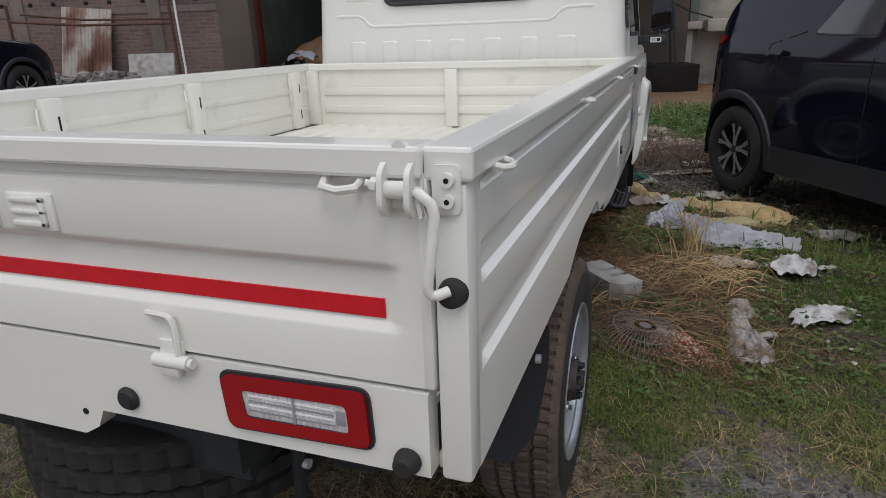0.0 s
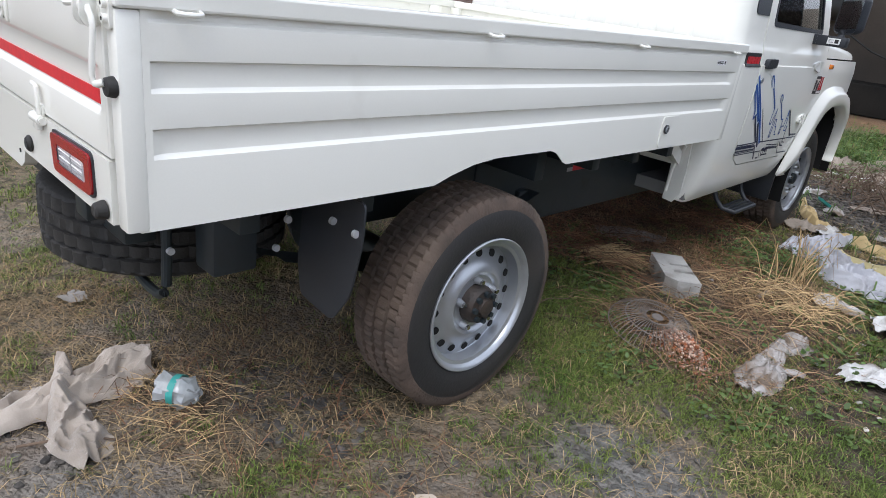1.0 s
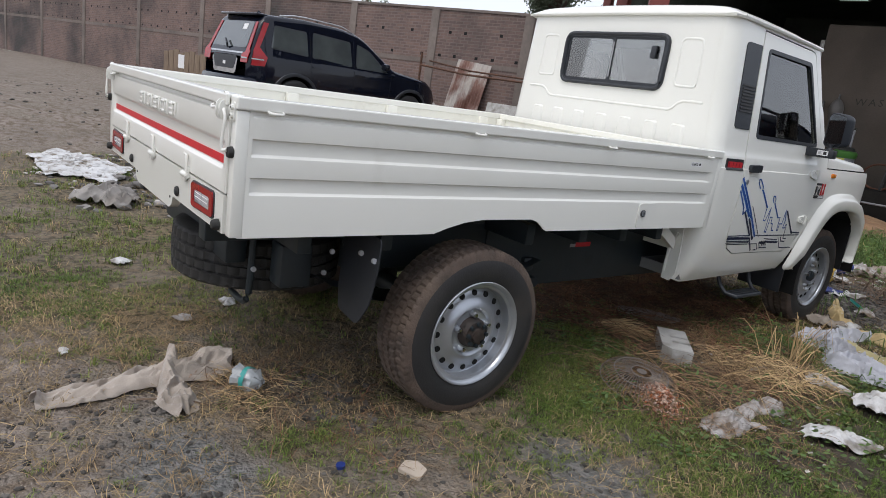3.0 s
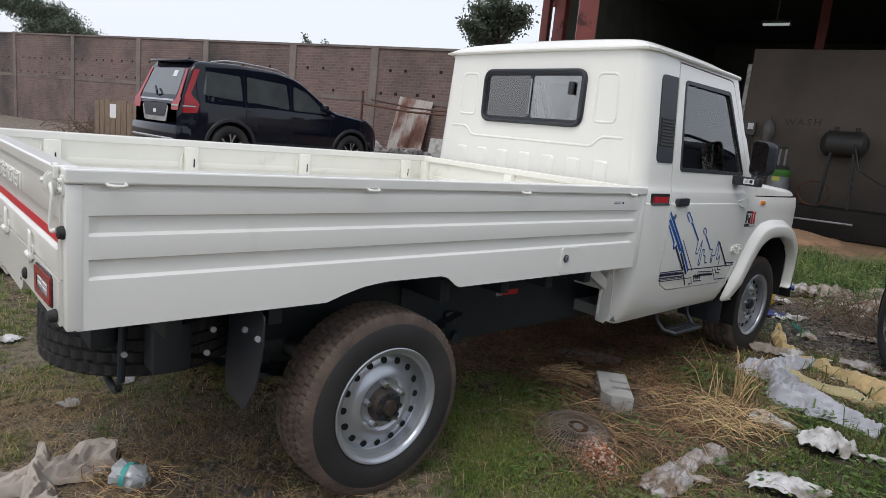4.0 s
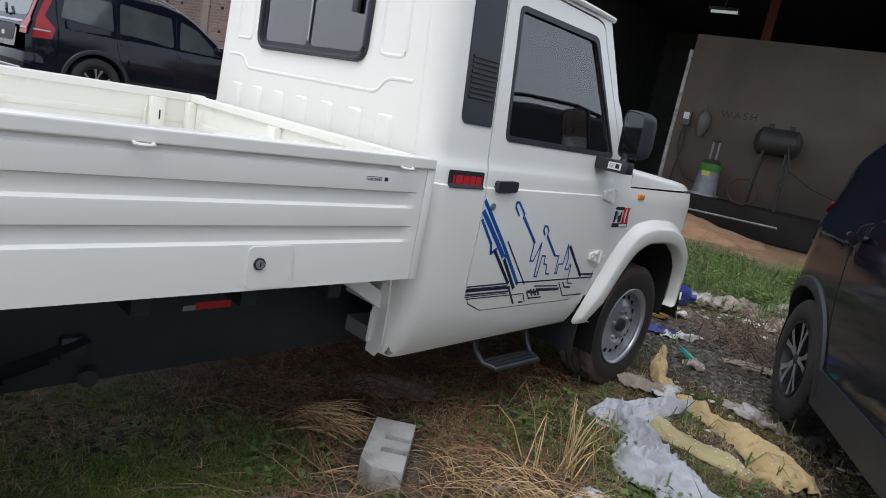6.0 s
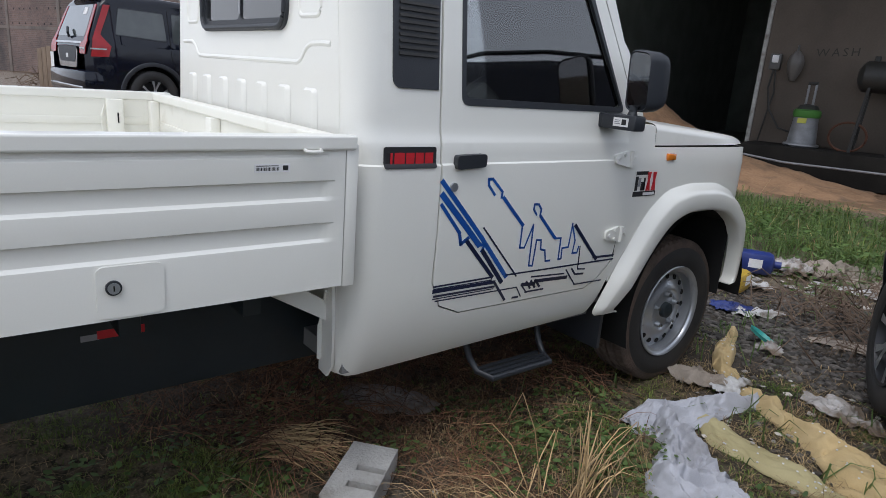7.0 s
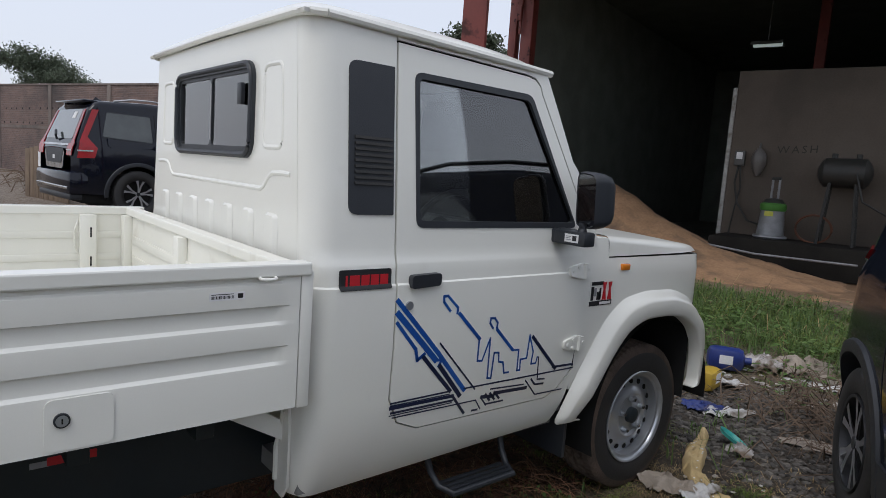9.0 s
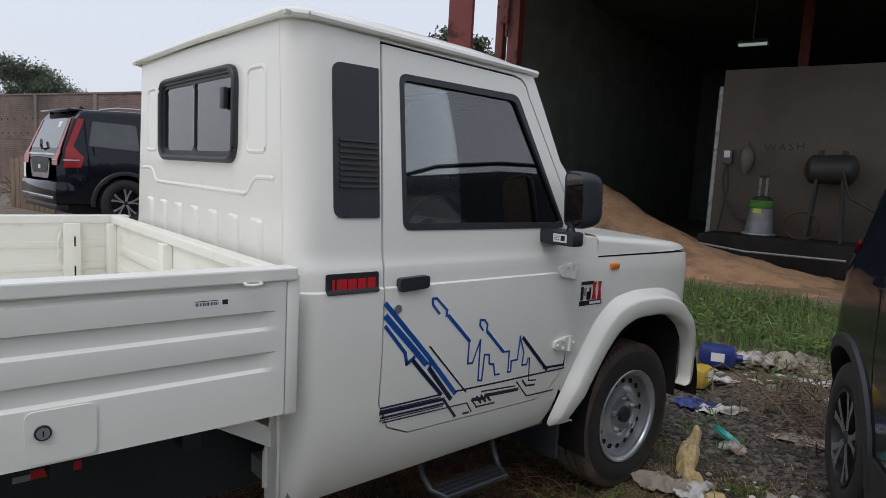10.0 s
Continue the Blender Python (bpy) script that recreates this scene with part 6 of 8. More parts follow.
part("painted_word", moved(text_mesh("WASH", 0.21, 0.001, 1.35), Matrix(((1, 0, 0, 1.24), (0, 0, -1, -0.003), (0.06, 1, 0, 2.33), (0, 0, 0, 1)))), GREY_INK_FADED, wash, "word painted by hand in black", smooth=0)
TANK = material("sooty_tank", (0.02, 0.022, 0.02), 0.55, second=(0.035, 0.032, 0.028), dirt=(0.07, 0.04, 0.025), dirt_scale=5, dirt_at=(0.6, 0.9))
GREEN = material("green_plastic", (0.07, 0.22, 0.04), 0.45)
DRUM = material("grey_steel_drum", (0.26, 0.27, 0.28), 0.4, metal=0.3, second=(0.18, 0.18, 0.19))
GREY_PLASTIC = material("grey_plastic", (0.09, 0.09, 0.085), 0.5)


def air_tank(x, y, lift, length, r, label):
    t = thing("air_tank", label, "tank", on_wash(x, y, 0.58), WALL_TURN)
    part("vessel", moved(lathe([(-length / 2 - r * 0.45, 0.0), (-length / 2 - r * 0.4, r * 0.4), (-length / 2 - r * 0.2, r * 0.8), (-length / 2, r), (length / 2, r), (length / 2 + r * 0.2, r * 0.8), (length / 2 + r * 0.4, r * 0.4), (length / 2 + r * 0.45, 0)], 28), pose(0, 0, lift)), TANK, t)
    for sx in (-1, 1):
        for sy in (-1, 1):
            part("leg", tube([(sx * length * 0.32, sy * r * 0.6, lift - r * 0.6), (sx * length * 0.45, sy * r * 0.95, 0)], 0.03, 6), TANK, t)
        part("cross_bar", tube([(sx * length * 0.40, -r * 0.8, lift * 0.4), (sx * length * 0.40, r * 0.8, lift * 0.4)], 0.02, 6), TANK, t)
        part("fitting", cyl((sx * length * 0.3, 0, lift + r - 0.02), (sx * length * 0.3, 0, lift + r + 0.08), 0.05, 10), TANK, t)
    part("pipe", tube([(0.2, -r, lift), (0.35, -r - 0.05, lift - 0.5), (0.8, -r, lift - 0.75), (1.3, -r, lift - 0.9)], 0.02, 6), TANK, t)
    return t


air_tank(2.13, -0.45, 1.33, 0.64, 0.27, "sooty black air tank on four iron legs by the wall")
air_tank(4.6, -0.6, 1.85, 1.3, 0.24, "long black air tank raised on tall iron legs")
air_tank(4.0, -0.7, 0.70, 0.7, 0.26, "low black compressor tank on the plinth")

vac = thing("wash_machine", "grey drum cleaner with green band and upright handle", "cleaner", on_wash(1.04, -0.55, 0.58), WALL_TURN)
part("drum", moved(lathe([(0.0, 0.0), (0.0, 0.27), (0.03, 0.31), (0.06, 0.30), (0.07, 0.25), (0.50, 0.21), (0.56, 0.21)], 28), pose(0, 0, 0, 0, -90, 0)), DRUM, vac)
part("green_band", moved(lathe([(0.54, 0.215), (0.57, 0.235), (0.66, 0.235), (0.69, 0.20)], 28), pose(0, 0, 0, 0, -90, 0)), GREEN, vac, "green plastic band")
part("lid", moved(lathe([(0.68, 0.20), (0.76, 0.15), (0.79, 0.0)], 24), pose(0, 0, 0, 0, -90, 0)), TANK, vac)
for x in (-0.06, 0.06):
    part("handle", tube([(x, 0, 0.74), (x, 0, 1.15)], 0.022, 8), DRUM, vac)
part("grip", tube([(-0.08, 0, 1.15), (0.08, 0, 1.16)], 0.03, 8), TANK, vac)
part("label_plate", box((-0.1, 0.05), (-0.236, -0.222), (0.44, 0.53)), material("yellow_label", (0.5, 0.5, 0.08), 0.6), vac)

hose = thing("hose_reel", "dull orange coiled hose lying beside the tank", "hose", on_wash(1.75, -0.45, 0.58), WALL_TURN)
coil = [(0.30 * math.cos(a), -0.05 + 0.02 * a / 6, 0.26 + 0.26 * math.sin(a)) for a in steps(0.2, 15.0, 60)]
part("coil", tube(coil, 0.022, 6), material("orange_rubber", (0.12, 0.045, 0.022), 0.7), hose)
sock = thing("switch_box", "grey electric switch box with hanging cable on the wall", "switch", on_wash(0.22, -0.06, 2.12), WALL_TURN)
part("box", box((-0.10, 0.10), (-0.06, 0.06), (-0.15, 0.15), 0.02), GREY_PLASTIC, sock)
part("cover", box((-0.06, 0.06), (-0.075, -0.055), (-0.02, 0.12), 0.01), PAPER, sock)
part("cable", tube([(0.0, -0.03, -0.14), (-0.04, -0.03, -0.5), (0.05, -0.04, -0.9), (0.3, -0.1, -1.25), (0.8, -0.35, -1.35)], 0.02, 6), TANK, sock)
part("cable", tube([(0.03, -0.03, -0.14), (0.08, -0.03, -0.6), (0.02, -0.03, -1.0), (-0.05, -0.03, -1.6)], 0.016, 6), TANK, sock)
# stands for small grey fittings on the wall, built as a rounded bag shape
sack = thing("wall_fitting", "small grey fitting on the wall, roughly shaped", "bag", on_wash(0.58, -0.08, 1.78), WALL_TURN)
part("bag", surface(lambda a, v: ((0.04 + 0.10 * math.sin(math.pi * (1 - v) ** 0.8)) * math.cos(a) * (1 + 0.15 * math.sin(3 * a)), (0.03 + 0.06 * math.sin(math.pi * (1 - v) ** 0.8)) * math.sin(a) - 0.02, 0.55 * v), steps(0, 2 * math.pi, 20), steps(0, 1, 10)), material("dull_grey_fitting", (0.12, 0.11, 0.1), 0.4, scale=8), sack)
part("knot", tube([(0, -0.02, 0.5), (0.0, 0.02, 0.66)], 0.02, 6), GREY_PLASTIC, sack)
lampm = bpy.data.materials.new("lit_tube")
lampm.use_nodes = True
lampm.node_tree.nodes["Principled BSDF"].inputs["Emission Color"].default_value = (0.75, 0.9, 0.85, 1)
lampm.node_tree.nodes["Principled BSDF"].inputs["Emission Strength"].default_value = 0.22
tl = thing("shed_lamp", "dim lit lamp hanging inside the dark shed", "lamp", on_wash(-0.2, 3.2, 5.02), WALL_TURN)
part("reflector", surface(lambda x, a: (x, 0.22 * math.cos(a), 0.12 * math.sin(a)), steps(-0.35, 0.35, 4), steps(0, math.pi, 8)), GREY_PLASTIC, tl)
part("tube_light", tube([(-0.32, 0, 0.02), (0.32, 0, 0.02)], 0.05, 10), lampm, tl)
part("hanger", tube([(0, 0, 0.1), (0, 0, 1.45)], 0.015, 6), GREY_PLASTIC, tl)

pipe = part("plastic_pipe", tube([on_wash(-0.1, -1.45, 0.42), on_wash(1.0, -1.5, 0.33), on_wash(2.6, -1.5, 0.34)], 0.02, 8), DRUM)
tagged(pipe, "white plastic pipe lying along the concrete plinth", "pipe")

# sand heap by the shed
def sand_z(x, y):
    a = math.exp(-((x + 6.6) / 1.9) ** 2 - ((y - 13.4) / 1.3) ** 2) * 1.55 + 0.35 * math.exp(-((x + 3.6) / 1.6) ** 2 - ((y - 13.2) / 1.1) ** 2)
    return a + 0.09 * noise.noise((1.3 * x, 1.3 * y, 3.0)) + 0.05 * noise.noise((4 * x, 4 * y, 1.0)) - 0.06


tagged(part("sand_heap", surface(lambda x, y: (x, y, sand_z(x, y)), steps(-11, -0.6, 70), steps(10.6, 16, 44)), SAND), "heap of brown building sand before the shed", "sand", kind="stuff")

# concrete trough behind the weeds
YARD_CONCRETE = material("yard_concrete", (0.50, 0.465, 0.41), 0.9, second=(0.34, 0.31, 0.265), scale=1.6, fine=30, bump=0.4, dirt=(0.13, 0.115, 0.095), dirt_scale=1.2, dirt_at=(0.5, 0.75))
trough = tagged(new("wall_trough"), "stained concrete tank wall with ledge on stub columns", "wall", kind="structure")
trough.matrix_basis = pose(0.9, 16.6, 0, 0, 0, WALL_TURN - 6)
part("tank_wall", box((-0.9, 8), (0.1, 0.35), (1.30, 2.6), 0.03), YARD_CONCRETE, trough)
part("ledge", box((-0.9, 0.55), (-0.25, 0.4), (1.30, 1.48), 0.03), YARD_CONCRETE, trough)
part("ledge", box((0.65, 3.2), (-0.35, 0.4), (1.24, 1.52), 0.03), YARD_CONCRETE, trough)
for x in (-0.5, 0.25, 1.3, 2.4, 4.0, 6.0):
    part("stub_column", box((x - 0.13, x + 0.13), (-0.1, 0.2), (0, 1.30), 0.02), YARD_CONCRETE, trough)
part("recess_back", box((-0.9, 8), (0.5, 0.6), (0, 1.3)), YARD_CONCRETE, trough)
# brick house across the yard
house = tagged(new("wall_east"), "plain brick yard wall on the far side", "wall", kind="structure")
house.matrix_basis = pose(16, 4, 0, 0, 0, 100)
part("brick_face", box((-16, 14), (0, 0.25), (-0.2, 3.0)), BRICK, house)

# ---- by the brick wall ----
def corrugated(w, h, pitch=0.075, amp=0.014):
    return thicken(surface(lambda u, v: (u, amp * math.cos(2 * math.pi * u / pitch) + 0.02 * noise.noise((2 * u, 2 * v, 0)), v), steps(0, w, int(w / pitch * 8)), steps(0, h, 6)), 0.002)


RUSTY = material("rusty_galvanised_sheet", (0.50, 0.46, 0.42), 0.75, second=(0.19, 0.07, 0.045), scale=2.2, fine=30, mix=(0.44, 0.56), dirt=(0.10, 0.04, 0.025), dirt_scale=2.5, dirt_at=(0.5, 0.7), stretch=(1.0, 1.0, 0.45))
zinc = part("corrugated_sheet", corrugated(1.05, 1.35), RUSTY)
zinc.matrix_basis = pose(-10.75, 9.45, 0.80, -10, 5, 14)
tagged(zinc, "rusty corrugated iron sheet leaning over rubble by the wall", "metal sheet")
rail = thing("iron_frame", "thin rusty iron pipe frame before the brick wall", "frame", (-11.3, 9.0, 0), WALL_TURN)
part("upright", tube([(0, 0, 0), (0, 0, 2.15)], 0.03, 8), RUST, rail)
part("upright", tube([(3.35, 0, 0), (3.3, 0, 2.2)], 0.03, 8), RUST, rail)
part("bar", tube([(0, 0, 1.85), (1.5, 0.02, 1.74), (3.3, 0, 1.72)], 0.025, 8), RUST, rail)
part("bar", tube([(0.2, 0.1, 1.98), (1.5, 0.1, 1.84), (3.3, 0.1, 1.80)], 0.02, 8), RUST, rail)
WOOD = material("weathered_plank", (0.22, 0.16, 0.11), 0.85, second=(0.14, 0.1, 0.07), scale=3, fine=40, bump=0.3, stretch=(6, 6, 1))
crate = thing("plank_crate", "old plank crate with a paper notice, standing by the wall", "crate", (-13.9, 3.5, ground_z(-13.2, 3.6)), 16)
for i in range(9):
    part("plank", box((0.21 * i, 0.21 * i + 0.19), (0, 0.03), (0.0, 1.02 + 0.03 * (i % 3)), 0.004), WOOD, crate)
part("side_plank", box((0, 0.03), (0.04, 0.8), (0, 0.98)), WOOD, crate)
part("back_plank", box((0, 1.87), (0.8, 0.83), (0, 0.98)), WOOD, crate)
part("notice", box((0.62, 0.86), (-0.006, -0.003), (0.68, 0.98)), PAPER, crate)
crate2 = part("cement_board", box((-0.42, 0.42), (-0.03, 0.03), (0, 0.75), 0.01), PALE_CONCRETE)
crate2.matrix_basis = pose(-8.0, 8.95, 0.45, -12, 0, 18)
tagged(crate2, "grey cement board leaning against rubble", "board")
cable = part("hanging_cable", tube([(-7.62, 9.4, 3.0), (-7.58, 9.35, 1.9), (-7.5, 9.3, 0.9), (-7.45, 9.2, 0.3)], 0.02, 6), PAPER)
tagged(cable, "white cable hanging down the brick wall", "cable")

STONE = material("rubble_stone", (0.16, 0.15, 0.14), 0.95, second=(0.28, 0.265, 0.25), scale=3, fine=40, bump=0.5, island=0.45)


def stones(name, label, spots, mat, category="stones", tall=0.65):
    """Many uneven stones in one mesh: spots are (x, y, z, size)."""
    rnd = random.Random(len(spots))
    verts, faces = [], []
    cube = [(-1, -1, -1), (1, -1, -1), (1, 1, -1), (-1, 1, -1), (-1, -1, 1), (1, -1, 1), (1, 1, 1), (-1, 1, 1)]
    quads = [(0, 3, 2, 1), (4, 5, 6, 7), (0, 1, 5, 4), (1, 2, 6, 5), (2, 3, 7, 6), (3, 0, 4, 7)]
    mids = [(0, 0, -1), (0, 0, 1), (0, -1, 0), (1, 0, 0), (0, 1, 0), (-1, 0, 0)]
    for x, y, z, s in spots:
        o = len(verts)
        a, e = rnd.uniform(0, 6.28), rnd.uniform(0.55, 1.0)
        for cx, cy, cz in cube + mids:
            k = rnd.uniform(0.45, 0.95) if cx and cy else rnd.uniform(0.85, 1.2)
            px, py = cx * k * s * 0.5, cy * k * s * e * 0.5
            verts.append((x + px * math.cos(a) - py * math.sin(a), y + px * math.sin(a) + py * math.cos(a), z + cz * k * s * tall * 0.5))
        for f, q in enumerate(quads):
            faces += [(o + q[n], o + q[(n + 1) % 4], o + 8 + f) for n in range(4)]
    me = bpy.data.meshes.new(name)
    me.from_pydata(verts, [], faces)
    me.materials.append(mat)
    return tagged(new(name, me), label, category, kind="stuff")


def heap_spots(rnd, n, cx, cy, rx, ry, height, size):
    out = []
    for _ in range(n):
        a, r = rnd.uniform(0, 6.28), rnd.random() ** 0.6
        x, y = cx + rx * r * math.cos(a), cy + ry * r * math.sin(a)
        s = rnd.uniform(*size)
        out.append((x, y, max(0.0, height * (1 - r * r)) * rnd.uniform(0.5, 1.0) + ground_z(x, y), s))
    return out


rnd = random.Random(3)
stones("rubble", "stones and broken bits lying in rubbish behind the truck", heap_spots(rnd, 70, -3.6, 0.9, 1.1, 0.9, 0.06, (0.03, 0.13)), STONE, "rubble", 0.5)
stones("rubble", "heap of broken rubble and stones by the wall", heap_spots(rnd, 420, -8.6, 8.6, 1.9, 0.7, 0.75, (0.06, 0.34)) + heap_spots(rnd, 260, -10.4, 8.9, 1.2, 0.6, 0.8, (0.06, 0.3)) + heap_spots(rnd, 200, -5.0, 8.9, 1.6, 0.6, 0.35, (0.05, 0.25)), STONE, "rubble")
stones("wall_debris", "strip of stones and brick bits along the wall", [(WALL_A + WALL_D * s + Vector((0.235, -0.97, 0)) * rnd.uniform(0.3, 1.6)).to_tuple()[:2] + (0.05, rnd.uniform(0.06, 0.28)) for s in [rnd.uniform(-32, -4) for _ in range(420)]], STONE, "rubble")
GRAVEL = material("dark_gravel", (0.052, 0.048, 0.044), 0.95, second=(0.130, 0.116, 0.102), scale=20, fine=120, bump=0.3, island=0.5)
spots = []
for cx, cy, rx, ry, n, sz in ((1.0, 5.8, 0.9, 0.9, 2600, (0.012, 0.055)), (1.7, 4.7, 0.7, 0.6, 500, (0.01, 0.045)), (1.38, 1.2, 0.3, 0.5, 260, (0.006, 0.024)), (0.75, -0.3, 0.8, 0.4, 520, (0.006, 0.028)), (0.55, 0.6, 0.28, 0.2, 120, (0.012, 0.04)), (1.35, 0.5, 0.45, 0.4, 200, (0.006, 0.026)), (-4.2, 1.6, 1.6, 1.4, 420, (0.02, 0.11)), (2.5, 3.0, 0.5, 1.6, 400, (0.01, 0.04)), (-9, 0.5, 5, 3.5, 260, (0.02, 0.07))):
    for _ in range(n):
        a, r = rnd.uniform(0, 6.28), rnd.random() ** 0.55
        x, y = cx + rx * r * math.cos(a), cy + ry * r * math.sin(a)
        spots.append((x, y, ground_z(x, y) + 0.002, rnd.uniform(*sz)))
stones("gravel", "loose dark gravel and stones on the ground", spots, GRAVEL, "gravel", 0.55)


# ---- trees beyond the wall ----
# pale base puts the distance haze of the far trees into the leaf colour
LEAF = material("hazy_tree_leaf", (0.12, 0.145, 0.10), 0.7, second=(0.085, 0.11, 0.075), island=0.4, thin=0.3)
BARK = material("tree_bark", (0.09, 0.07, 0.055), 0.95, bump=0.5)


def tree(label, loc, height, spread, leaves, seed, base=0.35):
    """A trunk with limbs and a ragged crown of single leaves."""
    r = random.Random(seed)
    t = thing("tree", label, "tree", loc)
    bm = add_tube(bmesh.new(), [(0, 0, 0), (0.1, 0.05, height * 0.25), (0.0, 0.1, height * 0.5), (0.15, 0, height * 0.8)], [0.16, 0.13, 0.09, 0.03], 8)
    tips = []
    for i in range(16):
        z0 = height * r.uniform(base * 0.8, 0.85)
        a, l = r.uniform(0, 6.28), spread * r.uniform(0.5, 1.0)
        rise = height * r.uniform(0.03, 0.25)
        p1 = (l * 0.5 * math.cos(a), l * 0.5 * math.sin(a), z0 + rise * 0.6)
        p2 = (l * math.cos(a), l * math.sin(a), z0 + rise)
        add_tube(bm, [(0, 0, z0), p1, p2], [0.06, 0.04, 0.012], 5)
        tips += [p1, p2, ((p1[0] + p2[0]) / 2, (p1[1] + p2[1]) / 2, (p1[2] + p2[2]) / 2)]
    tips.append((0.1, 0, height * 0.92))
    part("trunk", bm, BARK, t)
    verts, faces = [], []
    for i in range(leaves):
        c = Vector(r.choice(tips)) + Vector((r.gauss(0, 1), r.gauss(0, 1), r.gauss(0, 0.7))) * spread * 0.14
        s = r.uniform(0.035, 0.07) * (height / 5)
        u = Vector((r.gauss(0, 1), r.gauss(0, 1), r.gauss(0, 1))).normalized()
        v = u.orthogonal().normalized()
        o = len(verts)
        verts += [c - u * s, c + v * s * 0.45, c + u * s, c - v * s * 0.45]
        faces.append((o, o + 1, o + 2, o + 3))
    me = bpy.data.meshes.new("crown")
    me.from_pydata([tuple(p) for p in verts], [], faces)
    me.materials.append(LEAF)
    ob = new("crown", me)
    ob.parent = t
    return t


tree("leafy tree rising dark green behind the brick wall", (-10.8, 13.1, 0), 5.15, 1.05, 15000, 1, 0.5)
tree("broad leafy tree behind the brick wall", (-12.7, 14.9, 0), 5.0, 1.0, 10000, 2, 0.5)
tree("thin sparse tree behind the wall", (-18.4, 11.6, 0), 4.1, 0.5, 2200, 4, 0.55)
tree("wide grey-green tree far behind the wall", (-43.5, 7.3, 0), 7.1, 2.2, 15000, 5, 0.45)
tree("wide grey-green tree far behind the wall", (-46, 9.6, 0), 6.5, 2.0, 10000, 6, 0.45)
tree("leafy tree beside the far shed", (-12.5, 19.5, 0), 6.6, 1.8, 9000, 7, 0.5)
tree("leafy yard tree reflected in the windows", (13.5, 9.5, 0), 6.0, 2.2, 4000, 8, 0.4)


# ---- grass, straw and weeds ----
def blades(name, label, spots, mat, category, seed=1):
    """One mesh of thin bent blades. spots: arrays x, y, z, length, width, lean (0 up, 1 flat)."""
    x, y, z, length, width, lean = (np.array(v, float) for v in spots)
    g = np.random.default_rng(seed)
    n = len(x)
    a = g.uniform(0, 2 * np.pi, n)
    d = np.stack([np.cos(a), np.sin(a), np.zeros(n)], 1)
    s = np.stack([-np.sin(a), np.cos(a), np.zeros(n)], 1) * (width / 2)[:, None]
    p = np.stack([x, y, z], 1)
    curl = g.uniform(0.5, 1.0, n)
    mid = p + d * (length * 0.5 * lean * curl)[:, None] + np.stack([0 * a, 0 * a, length * 0.55 * np.sqrt(np.clip(1 - lean ** 2, 0.0, 1))], 1)
    tip = p + d * (length * (0.35 + 0.65 * lean))[:, None] * np.where(lean > 0, 1, 0)[:, None] + np.stack([0 * a, 0 * a, length * (0.9 - 0.85 * lean) * curl], 1) + np.stack([g.normal(0, 1, n), g.normal(0, 1, n), 0 * a], 1) * (length * 0.08)[:, None]
    v = np.stack([p - s, p + s, mid + s * 0.8, mid - s * 0.8, tip], 1).reshape(-1, 3)
    o = (np.arange(n) * 5)[:, None]
    faces = np.concatenate([np.concatenate([o, o + 1, o + 2, o + 3], 1).tolist(), np.concatenate([o + 3, o + 2, o + 4, o + 4], 1).tolist()]) if n else []
    quads = (o + np.array([0, 1, 2, 3])).tolist()
    tris = (o + np.array([3, 2, 4])).tolist()
    me = bpy.data.meshes.new(name)
    me.from_pydata(v.tolist(), [], quads + tris)
    me.materials.append(mat)
    return tagged(new(name, me), label, category, kind="stuff")


GRASS = material("short_green_grass", (0.105, 0.165, 0.030), 0.6, second=(0.21, 0.235, 0.062), scale=1.3, fine=3, island=0.65, thin=0.25)
DRY = material("dry_grass", (0.40, 0.30, 0.16), 0.8, second=(0.24, 0.165, 0.085), scale=2, fine=5, island=0.6, thin=0.1)
BROWN_STRAW = material("brown_straw", (0.215, 0.108, 0.056), 0.85, second=(0.085, 0.042, 0.025), scale=2, fine=6, island=0.85)
STRAW = material("pale_straw", (0.50, 0.36, 0.185), 0.75, second=(0.30, 0.195, 0.095), scale=3, fine=6, island=0.5)
DRY_STALK = material("dull_straw", (0.33, 0.215, 0.115), 0.8, second=(0.13, 0.075, 0.042), scale=3, fine=6, island=0.7)
WEED = material("fresh_weed", (0.085, 0.155, 0.04), 0.55, second=(0.15, 0.22, 0.07), scale=3, fine=6, island=0.4, thin=0.3)


def scatter(n, x0, x1, y0, y1, keep, seed):
    g = random.Random(seed)
    out = []
    for _ in range(n):
        x, y = g.uniform(x0, x1), g.uniform(y0, y1)
        if g.random() < keep(x, y):
            out.append((x, y))
    return out, g


def lawn(x, y):
    """Where the short grass stays green and close."""
    return max(patch(x, y, 0.72, 1.55, 0.75, 0.55), 0.9 * patch(x, y, 1.85, 2.9, 0.5, 1.0), 0.4 * patch(x, y, 1.75, 1.75, 0.4, 0.5), 0.75 * patch(x, y, -1.7, 0.2, 1.3, 0.8), 0.8 * patch(x, y, 0.3, 2.05, 0.6, 0.55), 0.5 * patch(x, y, 0.95, 0.95, 0.5, 0.25))


def green_keep(x, y):
    lush = 0.22 + 0.9 * noise.noise((0.8 * x, 0.8 * y, 21.0)) + 1.5 * noise.noise((3.1 * x, 3.1 * y, 8.0)) + 0.9 * noise.noise((8 * x, 8 * y, 18.0)) + 1.0 * lawn(x, y) - 0.2 * patch(x, y, 0.2, -0.1, 1.3, 0.7)
    return uncovered(x, y) * min(1.0, max(0.06, lush)) * (1 - 0.85 * bare(x, y)) * (1 - 0.8 * straw_amount(x, y))


